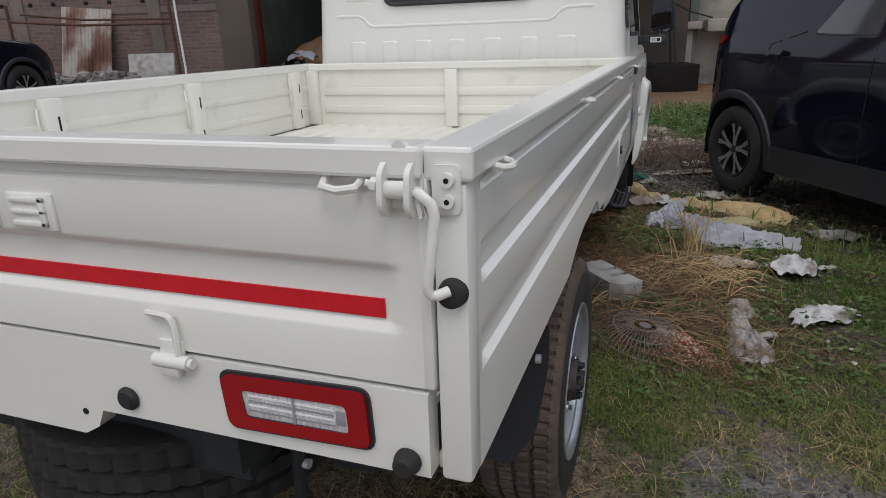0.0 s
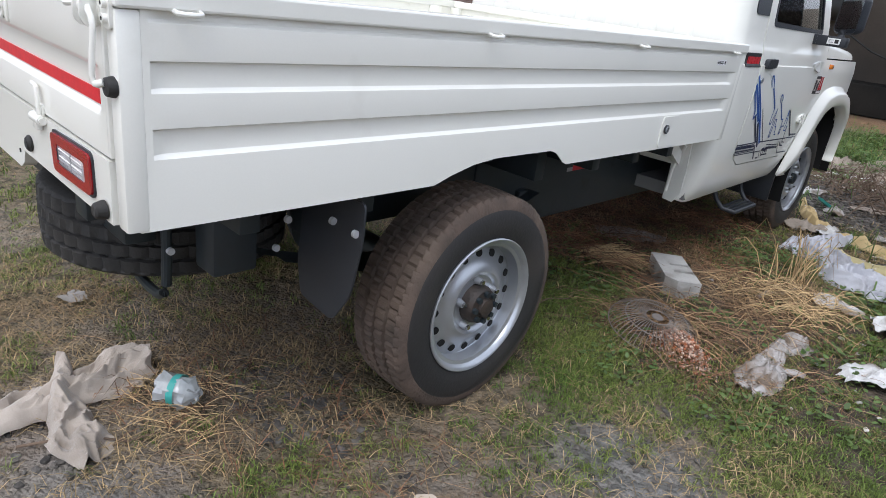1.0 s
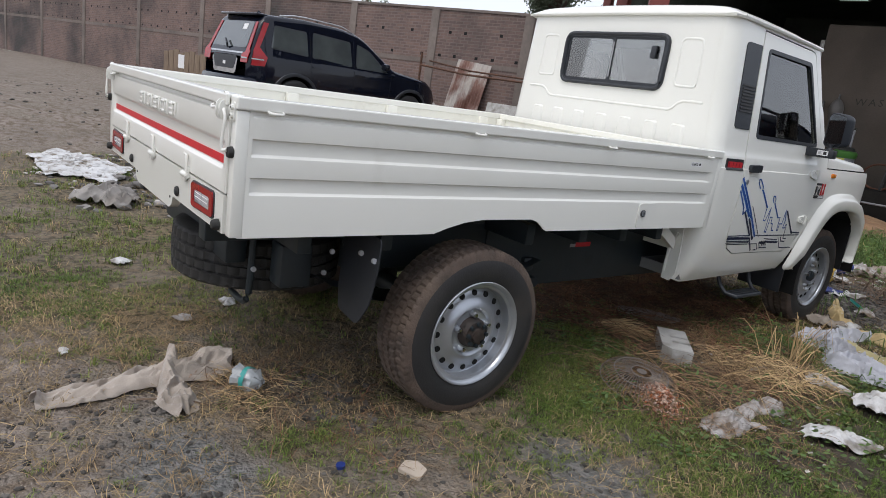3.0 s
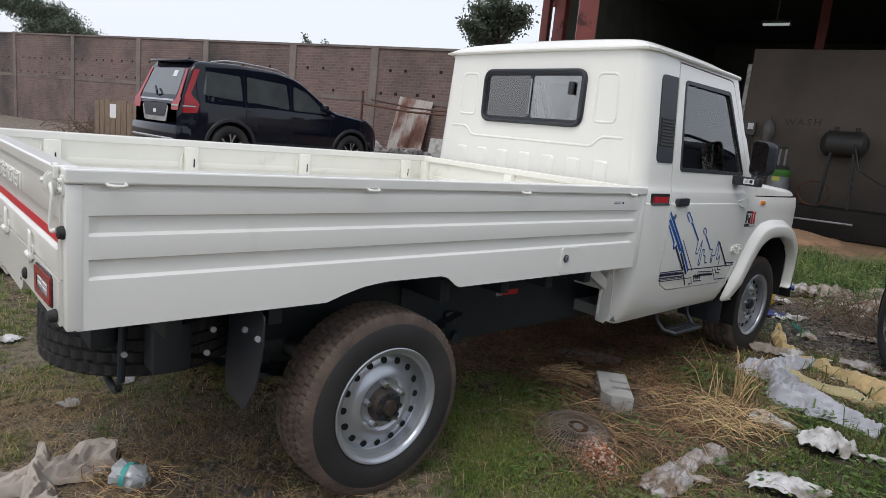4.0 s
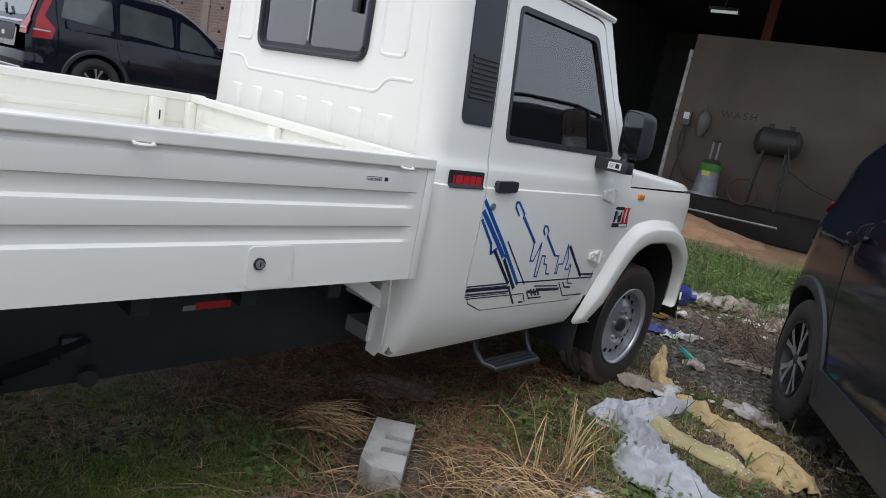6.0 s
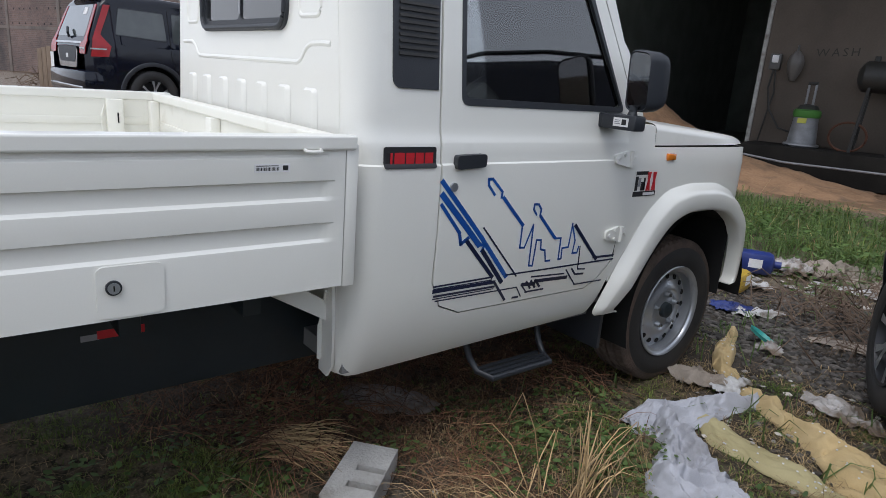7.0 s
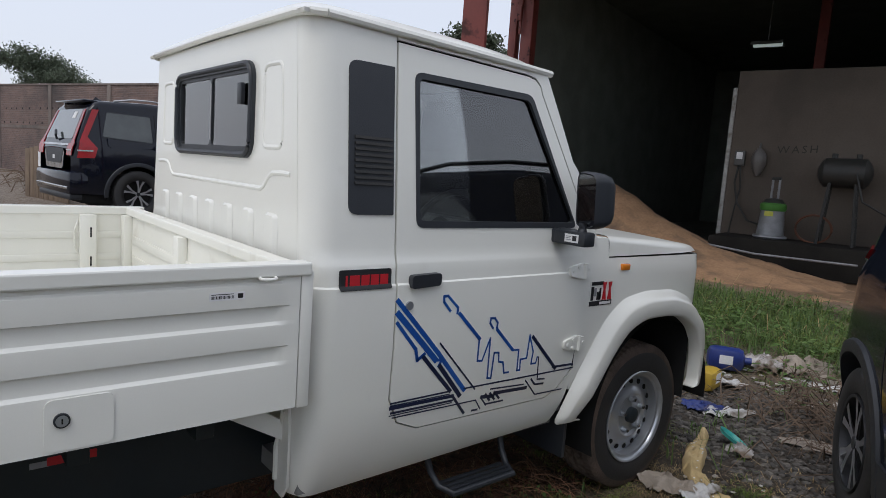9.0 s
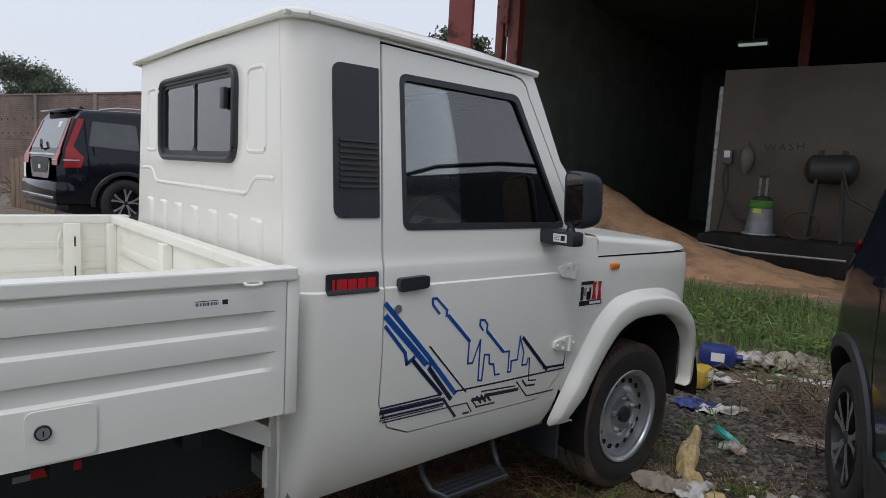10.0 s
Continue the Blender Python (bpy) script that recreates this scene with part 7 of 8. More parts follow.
def lay(n, area, keep, seed, length, width, lean, lift=0.0, tuft=(1, 1), spread=0.0):
    """Blades in tufts of several each, scattered over an area."""
    pts, g = scatter(n, *area, keep, seed)
    out = [[], [], [], [], [], []]
    for x, y in pts:
        size = g.uniform(0.65, 1.25)
        for _ in range(g.randint(*tuft)):
            px, py = x + g.gauss(0, spread), y + g.gauss(0, spread)
            for col, v in zip(out, (px, py, ground_z(px, py) + g.uniform(0, lift) - 0.003, size * g.uniform(*length), g.uniform(*width), g.uniform(*lean))):
                col.append(v)
    return out


NEAR = (-1.3, 2.7, -1.3, 5.0)


def outer(keep):
    return lambda x, y: 0 if NEAR[0] < x < NEAR[1] and NEAR[2] < y < NEAR[3] else keep(x, y)


def dry_keep(x, y):
    return uncovered(x, y) * (0.45 + 1.2 * noise.noise((1.1 * x, 1.1 * y, 31.0)) + 1.5 * noise.noise((4 * x, 4 * y, 3.0)) + 0.3 * patch(x, y, 0.4, 0.2, 1.4, 1.0)) * (1 - 0.75 * lawn(x, y)) * (1 - 0.75 * bare(x, y))


CLOSE = (0.2, 2.2, -0.5, 3.7)
blades("grass", "short worn green grass round the truck", lay(34000, NEAR, green_keep, 1, (0.02, 0.055), (0.0018, 0.0040), (0.35, 0.97), 0.004, (5, 13), 0.015), GRASS, "grass", 1)
blades("grass", "close short green grass beside the wheel", lay(26000, CLOSE, lambda x, y: green_keep(x, y) * (0.25 + 0.75 * lawn(x, y)), 51, (0.018, 0.048), (0.0016, 0.0034), (0.3, 0.95), 0.004, (5, 13), 0.012), GRASS, "grass", 51)
blades("grass", "patchy green grass over the yard", lay(26000, (-5.6, 4.0, -3.0, 7.0), outer(green_keep), 2, (0.03, 0.085), (0.0026, 0.006), (0.25, 0.92), 0.0, (6, 14), 0.022), GRASS, "grass", 2)
blades("dry_grass", "dry flattened grass blades over the ground", lay(24000, NEAR, dry_keep, 3, (0.03, 0.10), (0.0014, 0.0032), (0.75, 1.0), 0.014, (3, 10), 0.03), DRY, "grass", 3)
blades("dry_grass", "thin dry blades lying on bare earth", lay(4500, NEAR, lambda x, y: 0.5 * uncovered(x, y) * bare(x, y) * max(0.0, 0.6 + 1.5 * noise.noise((2.3 * x, 2.3 * y, 12.0))), 43, (0.03, 0.12), (0.0012, 0.0026), (0.9, 1.0), 0.004, (2, 6), 0.03), DRY, "grass", 43)
blades("dry_grass", "dry flattened grass over the outer yard", lay(9000, (-5.6, 4.0, -3.0, 7.0), outer(dry_keep), 4, (0.04, 0.11), (0.002, 0.005), (0.5, 1.0), 0.014, (3, 9), 0.03), DRY, "grass", 4)
blades("brown_straw", "matted brown straw under and beside the truck", lay(12000, (-1.1, 2.0, 0.1, 4.9), lambda x, y: uncovered(x, y) * straw_amount(x, y) ** 1.3, 5, (0.04, 0.14), (0.0016, 0.0036), (0.86, 1.0), 0.035, (2, 6), 0.04), BROWN_STRAW, "straw", 5)


def stalks(name, label, n, area, keep, mat, seed, length, width, arch, turn=None, spread=0.5, heap=0.0):
    """One mesh of long curved stalks lying over each other in swaths. turn: their common heading, or None for one that wanders."""
    pts, g = scatter(n, *area, keep, seed)
    verts, faces = [], []
    for x, y in pts:
        head = (2.2 * math.pi * noise.noise((0.9 * x, 0.9 * y, seed)) if turn is None else turn) + g.gauss(0, spread)
        if g.random() < 0.5:
            head += math.pi
        l, w, bend = g.uniform(*length), g.uniform(*width) / 2, g.gauss(0, 1.1)
        up, base, kink = g.uniform(*arch), g.uniform(0.002, 0.012) + heap * keep(x, y) * g.random(), g.gauss(0, 0.25)
        o, px, py = len(verts), x, y
        for k in range(6):
            t = k / 5
            a = head + bend * (t - 0.5) + (kink if k > 2 else 0)
            z = ground_z(px, py) + base + up * math.sin(math.pi * min(1.0, t * 1.1))
            ww = w * (1.0 - 0.65 * t)
            sx, sy = -math.sin(a) * ww, math.cos(a) * ww
            verts += [(px - sx, py - sy, z), (px, py, z + 1.1 * ww), (px + sx, py + sy, z)]
            if k:
                b = o + 3 * k
                faces += [(b - 3, b - 2, b + 1, b), (b - 2, b - 1, b + 2, b + 1)]
            px, py = px + math.cos(a) * l / 5, py + math.sin(a) * l / 5
    me = bpy.data.meshes.new(name)
    me.from_pydata(verts, [], faces)
    me.materials.append(mat)
    return tagged(new(name, me), label, "straw", kind="stuff")


stalks("straw", "loose pale straws strewn over the grass", 2600, NEAR, lambda x, y: uncovered(x, y) * max(0.0, 0.18 + 0.7 * dry_keep(x, y)), DRY, 61, (0.08, 0.26), (0.0016, 0.003), (0.003, 0.02), None, 0.9)
stalks("brown_straw", "long brown straw lying in swaths under the cab", 4200, (-1.1, 1.1, 2.1, 4.7), lambda x, y: 0.95 * patch(x, y, 0.05, 3.25, 0.95, 1.05) * min(1.0, max(0.0, 0.6 + 2.2 * noise.noise((3.4 * x, 3.4 * y, 2.0)))), BROWN_STRAW, 62, (0.14, 0.42), (0.0022, 0.0042), (0.006, 0.06), None, 0.5, 0.06)
stalks("straw", "golden straw heap lying in a fan beside litter", 700, (0.85, 1.75, 2.4, 3.3), lambda x, y: max(patch(x, y, 1.30, 2.88, 0.24, 0.20), 0.5 * patch(x, y, 1.18, 2.66, 0.22, 0.22)), STRAW, 63, (0.14, 0.32), (0.0028, 0.0046), (0.008, 0.07), 0.55, 0.75, 0.08)
stalks("brown_straw", "tangled brown straw round the fan guard and block", 2600, (0.55, 1.75, 1.7, 3.3), lambda x, y: uncovered(x, y) * max(0.8 * patch(x, y, 1.12, 2.25, 0.42, 0.42), 0.9 * patch(x, y, 1.08, 2.75, 0.42, 0.38), 0.5 * patch(x, y, 1.5, 2.35, 0.3, 0.4)) * min(1.0, max(0.08, 0.6 + 2.0 * noise.noise((4.5 * x, 4.5 * y, 6.0)))), DRY_STALK, 64, (0.10, 0.36), (0.0018, 0.0036), (0.004, 0.045), None, 0.7, 0.04)
stalks("straw", "bed of dry grass round the clear bottle", 420, (0.0, 0.75, 0.1, 0.7), lambda x, y: uncovered(x, y) * patch(x, y, 0.36, 0.30, 0.22, 0.16), STRAW, 65, (0.08, 0.2), (0.0018, 0.003), (0.003, 0.025), 0.9, 0.8, 0.02)
stalks("brown_straw", "dry brown straw before the wheel and behind the truck", 1500, (-1.0, 1.5, -0.2, 1.3), lambda x, y: uncovered(x, y) * max(0.55 * patch(x, y, 0.85, 0.72, 0.4, 0.25), 0.5 * patch(x, y, -0.35, 0.15, 0.45, 0.3), 0.3 * patch(x, y, 0.3, 0.75, 0.5, 0.4)), DRY_STALK, 66, (0.06, 0.22), (0.0014, 0.0028), (0.003, 0.02), None, 0.9)


def straw_bundle(label, loc, turn, n, length, spread, lift, seed, mat=None, fan=0.5):
    """A sheaf of long bent stalks from one root."""
    r = random.Random(seed)
    t = thing("straw_tuft", label, "straw", (loc[0], loc[1], ground_z(*loc[:2])), turn)
    bm = bmesh.new()
    for _ in range(n):
        a = r.gauss(0, fan)
        l = length * r.uniform(0.5, 1.0)
        up = lift * r.uniform(0.3, 1.2)
        x0, y0 = r.gauss(0, spread), r.gauss(0, spread)
        pts = [(x0, y0, 0.005), (x0 + 0.35 * l * math.cos(a), y0 + 0.35 * l * math.sin(a), 0.01 + up * 0.7), (x0 + 0.7 * l * math.cos(a), y0 + 0.7 * l * math.sin(a), 0.01 + up), (x0 + l * math.cos(a), y0 + l * math.sin(a), max(0.006, up * r.uniform(0.3, 1.1)))]
        add_tube(bm, pts, [0.0025, 0.0023, 0.0018, 0.0009], 3)
    part("straw", bm, mat or STRAW, t, smooth=0)
    return t


straw_bundle("upright tuft of pale dry stalks by the grey cloth", (1.19, 3.24), 75, 30, 0.22, 0.035, 0.25, 13, fan=0.9)
straw_bundle("few tall pale stalks bent over at the cloth", (1.12, 3.12), 150, 6, 0.26, 0.05, 0.30, 21, fan=1.5)
straw_bundle("flat sheaf of brown straw under the cab", (0.15, 2.65), 15, 120, 0.40, 0.16, 0.05, 14, BROWN_STRAW, 1.5)
straw_bundle("flat sheaf of pale straw by the block", (0.34, 2.52), 38, 130, 0.34, 0.04, 0.05, 15, STRAW, 0.22)
straw_bundle("wisps of brown straw round the fan guard", (0.95, 2.28), -60, 120, 0.35, 0.10, 0.04, 17, DRY_STALK, 1.4)

def verge(x, y):
    """The rank growth before the shed, in clumps with gaps."""
    belt = min(1.0, max(0.0, (y - 7.0 - 0.25 * abs(x - 0.4)) / 0.6)) * min(1.0, max(0.0, (11.3 + 0.2 * x - y) / 0.8))
    return belt * min(1.0, max(0.1, 0.55 + 1.9 * noise.noise((1.7 * x, 1.7 * y, 14.0)) + 0.8 * noise.noise((5 * x, 5 * y, 15.0))))


VERGE = (-3.6, 4.5, 6.9, 12.2)
blades("tall_grass", "tall green grass growing before the shed", lay(8500, VERGE, verge, 6, (0.10, 0.40), (0.004, 0.010), (0.35, 1.0), 0.0, (4, 10), 0.05), WEED, "grass", 6)
blades("tall_grass", "yellowing long grass before the shed", lay(3200, VERGE, lambda x, y: 0.7 * verge(x, y), 66, (0.12, 0.46), (0.003, 0.007), (0.5, 1.0), 0.08, (3, 8), 0.08), GRASS, "grass", 66)
blades("tall_grass", "dead stems lying through the long grass", lay(700, VERGE, verge, 68, (0.2, 0.6), (0.003, 0.006), (0.6, 1.0), 0.15, (1, 3), 0.08), DRY, "grass", 68)
blades("tall_grass", "scattered long grass blades among litter", lay(1500, (0.5, 2.6, 2.6, 6.6), lambda x, y: uncovered(x, y) * max(patch(x, y, 1.45, 4.35, 0.35, 0.35), patch(x, y, 2.0, 3.5, 0.5, 0.5), patch(x, y, 0.55, 5.2, 0.3, 0.5), 0.03), 7, (0.08, 0.26), (0.004, 0.010), (0.2, 0.8)), WEED, "grass", 7)


def leaf_clumps(name, label, spots, size, count, seed, mat):
    """Low plants of many small oval leaves, in one mesh."""
    r = random.Random(seed)
    verts, faces = [], []
    for x, y, rad, high in spots:
        for _ in range(int(count * rad / 0.1)):
            a, q = r.uniform(0, 6.28), rad * math.sqrt(r.random())
            c = Vector((x + q * math.cos(a), y + q * math.sin(a), 0))
            c.z = ground_z(c.x, c.y) + high * r.random() * (1 - 0.6 * (q / rad) ** 2) + 0.008
            d = Vector((math.cos(a + r.gauss(0, 1)), math.sin(a + r.gauss(0, 1)), r.uniform(-0.25, 0.4))).normalized()
            s = Vector((-d.y, d.x, r.uniform(-0.3, 0.3))).normalized()
            l = size * r.uniform(0.6, 1.2)
            o = len(verts)
            verts += [c, c + d * l * 0.35 + s * l * 0.3, c + d * l * 0.75 + s * l * 0.24, c + d * l, c + d * l * 0.75 - s * l * 0.24, c + d * l * 0.35 - s * l * 0.3]
            faces.append(tuple(range(o, o + 6)))
    me = bpy.data.meshes.new(name)
    me.from_pydata([tuple(v) for v in verts], [], faces)
    me.materials.append(mat)
    return tagged(new(name, me), label, "weeds", kind="stuff")


r2 = random.Random(8)
leaf_clumps("weeds", "small leafy green weeds among straw", [(0.95, 3.5, 0.22, 0.06), (0.75, 3.75, 0.22, 0.06), (1.28, 2.42, 0.10, 0.05), (1.15, 3.75, 0.16, 0.06), (0.55, 3.3, 0.18, 0.05), (1.6, 3.4, 0.2, 0.06), (2.0, 3.0, 0.25, 0.06), (0.3, 2.0, 0.2, 0.03), (0.6, 2.25, 0.14, 0.04), (1.9, 3.9, 0.25, 0.08), (1.05, 2.45, 0.12, 0.05), (1.5, 2.75, 0.2, 0.05), (1.95, 2.5, 0.25, 0.06), (1.75, 2.1, 0.2, 0.04), (2.3, 3.4, 0.3, 0.08), (2.2, 2.6, 0.3, 0.06), (1.45, 1.75, 0.18, 0.03), (1.0, 1.7, 0.15, 0.03), (2.1, 4.3, 0.2, 0.08), (0.62, 2.85, 0.14, 0.05), (0.95, 3.15, 0.16, 0.05), (1.28, 2.75, 0.12, 0.05), (0.5, 2.55, 0.14, 0.04), (1.4, 3.35, 0.14, 0.06), (0.85, 1.95, 0.12, 0.04), (1.6, 2.45, 0.14, 0.05), (0.25, 2.35, 0.2, 0.04), (0.86, 3.28, 0.2, 0.08), (0.98, 3.42, 0.16, 0.09), (0.72, 3.42, 0.16, 0.06), (1.12, 3.62, 0.14, 0.10), (1.14, 3.48, 0.1, 0.08), (1.5, 3.2, 0.16, 0.06), (1.62, 3.72, 0.18, 0.08), (0.12, 2.75, 0.2, 0.05), (0.3, 2.8, 0.15, 0.05), (1.1, 2.36, 0.1, 0.06)], 0.030, 50, 1, WEED)
leaf_clumps("weeds", "broad-leaved weeds in tall grass before the shed", [(r2.uniform(-1.4, 3.6), r2.uniform(7.0, 10.6), r2.uniform(0.12, 0.35), r2.uniform(0.12, 0.32)) for _ in range(170)] + [(0.35, 7.0, 0.3, 0.12), (0.62, 6.6, 0.25, 0.1)], 0.06, 26, 2, WEED)
leaf_clumps("weeds", "low weeds growing on the rubble", [(r2.uniform(-8.8, -4.2), r2.uniform(8.2, 9.2), r2.uniform(0.15, 0.35), 0.5) for _ in range(22)], 0.06, 24, 3, WEED)


# ---- litter on the ground ----
def path_at(pts, t):
    """A point along a smooth line through points of any dimension, t from 0 to 1."""
    n = len(pts) - 1
    f = min(t * n, n - 1e-6)
    i = int(f)
    f -= i
    p = [pts[max(0, min(n, k))] for k in (i - 1, i, i + 1, i + 2)]
    return [0.5 * (2 * b + (c - a) * f + (2 * a - 5 * b + 4 * c - d) * f * f + (3 * b - a - 3 * c + d) * f ** 3) for a, b, c, d in zip(*p)]


def two_sided(bm, t):
    """Gives a sheet its thickness straight downward, with a closed rim."""
    faces = bm.faces[:]
    rim = [e for e in bm.edges if len(e.link_faces) == 1]
    low = {v: bm.verts.new(v.co - Vector((0, 0, t))) for v in bm.verts[:]}
    for fc in faces:
        bm.faces.new([low[v] for v in fc.verts][::-1])
    for ed in rim:
        a, b = ed.verts
        bm.faces.new((a, b, low[b], low[a]))
    return bm


def cloth(name, label, category, line, mat, fold=0.02, seed=0.0, hump=0.02, nu=90, nv=30, long=5.0, cross=15.0, dots=0):
    """A crumpled length of cloth: line gives x, y, half-width and height along it. long, cross: folds to a metre along and across."""
    o = (line[0][0], line[0][1], ground_z(line[0][0], line[0][1]))
    total = sum(math.dist(a[:2], b[:2]) for a, b in zip(line, line[1:]))

    def crease(p):
        return 1 - 3.4 * abs(noise.noise(p))

    def f(u, v):
        x, y, w, h = path_at(line, u)
        x2, y2, _, _ = path_at(line, min(1.0, u + 0.02))
        x1, y1, _, _ = path_at(line, max(0.0, u - 0.02))
        d = Vector((x2 - x1, y2 - y1)).normalized()
        edge = 1 + 0.28 * noise.noise((6 * u, math.copysign(3, v), seed)) + 0.08 * noise.noise((22 * u, math.copysign(3, v), seed))
        q = v * w * edge * 0.92
        a = u * total
        warp = 0.05 * noise.noise((5 * a, 5 * q, seed + 9)) + 0.02 * noise.noise((16 * a, 12 * q, seed + 4))
        c1 = crease((long * a, cross * (q + warp), seed))
        c2 = crease((2.7 * long * a + 3, 2.1 * cross * (q + warp), seed + 5))
        c3 = crease((7 * long * a, 4.6 * cross * (q - warp), seed + 7))
        px, py = x - d.y * q + 0.25 * fold * c2 * d.x, y + d.x * q + 0.25 * fold * c2 * d.y
        k = 1 - abs(v) ** 5
        z = 0.005 + (h + 0.5 * hump) * (1 - abs(v) ** 2.5) * 0.75 + fold * (0.35 + 0.65 * k) * (0.55 * c1 + 0.32 * c2 + 0.13 * c3)
        return (px - o[0], py - o[1], max(0.004, z) + ground_z(px, py) - o[2])
    ob = part(name, two_sided(surface(f, steps(0, 1, nu), steps(-1, 1, nv)), 0.003), mat, smooth=80)
    ob.matrix_basis = pose(*o)
    g = random.Random(int(seed * 10))
    for _ in range(dots):
        p = Vector(f(g.uniform(0.1, 0.97), g.uniform(-0.8, 0.8)))
        part("sewn_dot", cyl(p + Vector((0, 0, 0.001)), p + Vector((0, 0, 0.004)), 0.0042, 8), PAPER, ob)
    return tagged(ob, label, category)


def crumple(name, label, category, loc, size, mat, seed=0.0, turn=0.0, rough=0.5, flat=0.4):
    """A crumpled scrap lying on the ground."""
    def f(u, v):
        a = 2 * math.pi * u
        rim = 1 + 0.55 * noise.noise((1.1 * math.cos(a), 1.1 * math.sin(a), seed)) + 0.20 * noise.noise((3.2 * math.cos(a), 3.2 * math.sin(a), seed)) + 0.07 * noise.noise((11 * math.cos(a), 11 * math.sin(a), seed))
        x, y = size[0] * v * rim * math.cos(a), size[1] * v * rim * math.sin(a)
        n1 = 1 - 2.4 * abs(noise.noise((x * 9, y * 9, seed)))
        n2 = 1 - 2.4 * abs(noise.noise((x * 21 + 2 * n1, y * 21, seed + 3)))
        n3 = noise.noise((x * 80, y * 80, seed + 7))
        z = flat * 0.6 * size[1] * (1 - v ** 2) + rough * size[1] * (0.42 * n1 + 0.24 * n2 + 0.03 * n3) * (1 - 0.25 * v)
        x, y = x + 0.06 * size[1] * n2, y + 0.06 * size[1] * n1
        return (x, y, max(0.003, z + 0.012))
    ob = part(name, two_sided(surface(f, steps(0, 1, 72), [0.001] + steps(0.05, 1, 22)), 0.002), mat, smooth=40)
    ob.matrix_basis = pose(loc[0], loc[1], ground_z(loc[0], loc[1]) + (loc[2] if len(loc) > 2 else 0), 0, 0, turn)
    return tagged(ob, label, category)


BEIGE = material("beige_cloth", (0.43, 0.375, 0.325), 0.95, second=(0.35, 0.30, 0.255), scale=7, fine=300, bump=0.3, sheen=0.3, dirt=(0.18, 0.15, 0.12), dirt_scale=4, dirt_at=(0.55, 0.85))
GREY_CLOTH = material("grey_thin_cloth", (0.49, 0.50, 0.55), 0.9, second=(0.38, 0.39, 0.43), scale=6, fine=300, bump=0.2, dirt=(0.12, 0.11, 0.10), dirt_scale=5, dirt_at=(0.58, 0.85))
YELLOW = material("yellow_net_cloth", (0.62, 0.48, 0.26), 0.85, second=(0.53, 0.39, 0.19), scale=5, fine=260, bump=0.2, dirt=(0.36, 0.28, 0.13), dirt_scale=3, dirt_at=(0.55, 0.95), thin=0.1)
YELLOW_GREEN = material("olive_yellow_net_cloth", (0.52, 0.46, 0.26), 0.85, second=(0.44, 0.38, 0.20), scale=5, fine=260, bump=0.2, thin=0.1)
WHITE_SCRAP = material("white_plastic_scrap", (0.58, 0.58, 0.58), 0.5, second=(0.40, 0.39, 0.38), scale=12, fine=120, bump=0.3, dirt=(0.17, 0.14, 0.105), dirt_scale=11, dirt_at=(0.5, 0.68))
FILM = material("clear_plastic_film", (0.56, 0.54, 0.53), 0.2, alpha=0.75, second=(0.34, 0.31, 0.28), scale=14, fine=120, dirt=(0.2, 0.15, 0.11), dirt_scale=9, dirt_at=(0.44, 0.62), spec=0.8)
DIRTY_FILM = material("muddy_plastic_film", (0.30, 0.28, 0.26), 0.4, second=(0.2, 0.18, 0.16), scale=8, dirt=(0.12, 0.1, 0.08), dirt_scale=5, dirt_at=(0.5, 0.8))
SACKING = material("dusty_sacking", (0.36, 0.31, 0.26), 0.95, second=(0.26, 0.22, 0.18), scale=8, fine=200, bump=0.4)
BLUE_PLASTIC = material("blue_plastic", (0.02, 0.038, 0.19), 0.4, second=(0.014, 0.026, 0.12), scale=9, dirt=(0.08, 0.08, 0.09), dirt_scale=7, dirt_at=(0.55, 0.85))
YELLOW_PLASTIC = material("yellow_plastic", (0.48, 0.32, 0.04), 0.45, scale=9, dirt=(0.2, 0.15, 0.08), dirt_scale=7, dirt_at=(0.55, 0.85))
TEAL = material("teal_plastic", (0.05, 0.35, 0.32), 0.4)
STICK = material("dead_stick", (0.17, 0.12, 0.085), 0.95, second=(0.10, 0.07, 0.05), bump=0.3)

cloth("rag", "beige cloth rag lying twisted on worn grass", "cloth", [(0.22, -0.42, 0.04, 0.0), (0.195, -0.30, 0.075, 0.01), (0.175, -0.18, 0.08, 0.015), (0.165, -0.06, 0.08, 0.02), (0.165, 0.04, 0.08, 0.05), (0.145, 0.14, 0.095, 0.04), (0.12, 0.23, 0.105, 0.04), (0.12, 0.31, 0.06, 0.01)], BEIGE, 0.062, 1.0, 0.01, 150, 52, 2.6, 9.0)
cloth("rag", "beige cloth end hanging over the twisted rag", "cloth", [(0.06, 0.08, 0.03, 0.10), (0.17, 0.05, 0.05, 0.09), (0.28, 0.03, 0.06, 0.04), (0.37, 0.03, 0.07, 0.02), (0.46, 0.05, 0.055, 0.0)], BEIGE, 0.055, 2.5, 0.01, 90, 40, 4.0, 11.0)
cloth("grey_cloth", "thin grey cloth trailing over grass and litter", "cloth", [(1.00, 3.98, 0.05, 0.05), (1.10, 3.90, 0.08, 0.06), (1.20, 3.82, 0.09, 0.07), (1.29, 3.71, 0.14, 0.07), (1.38, 3.62, 0.18, 0.07), (1.52, 3.58, 0.13, 0.05), (1.67, 3.55, 0.06, 0.03), (1.80, 3.53, 0.05, 0.01)], GREY_CLOTH, 0.070, 4.0, 0.0, 180, 64, 3.6, 8.0)
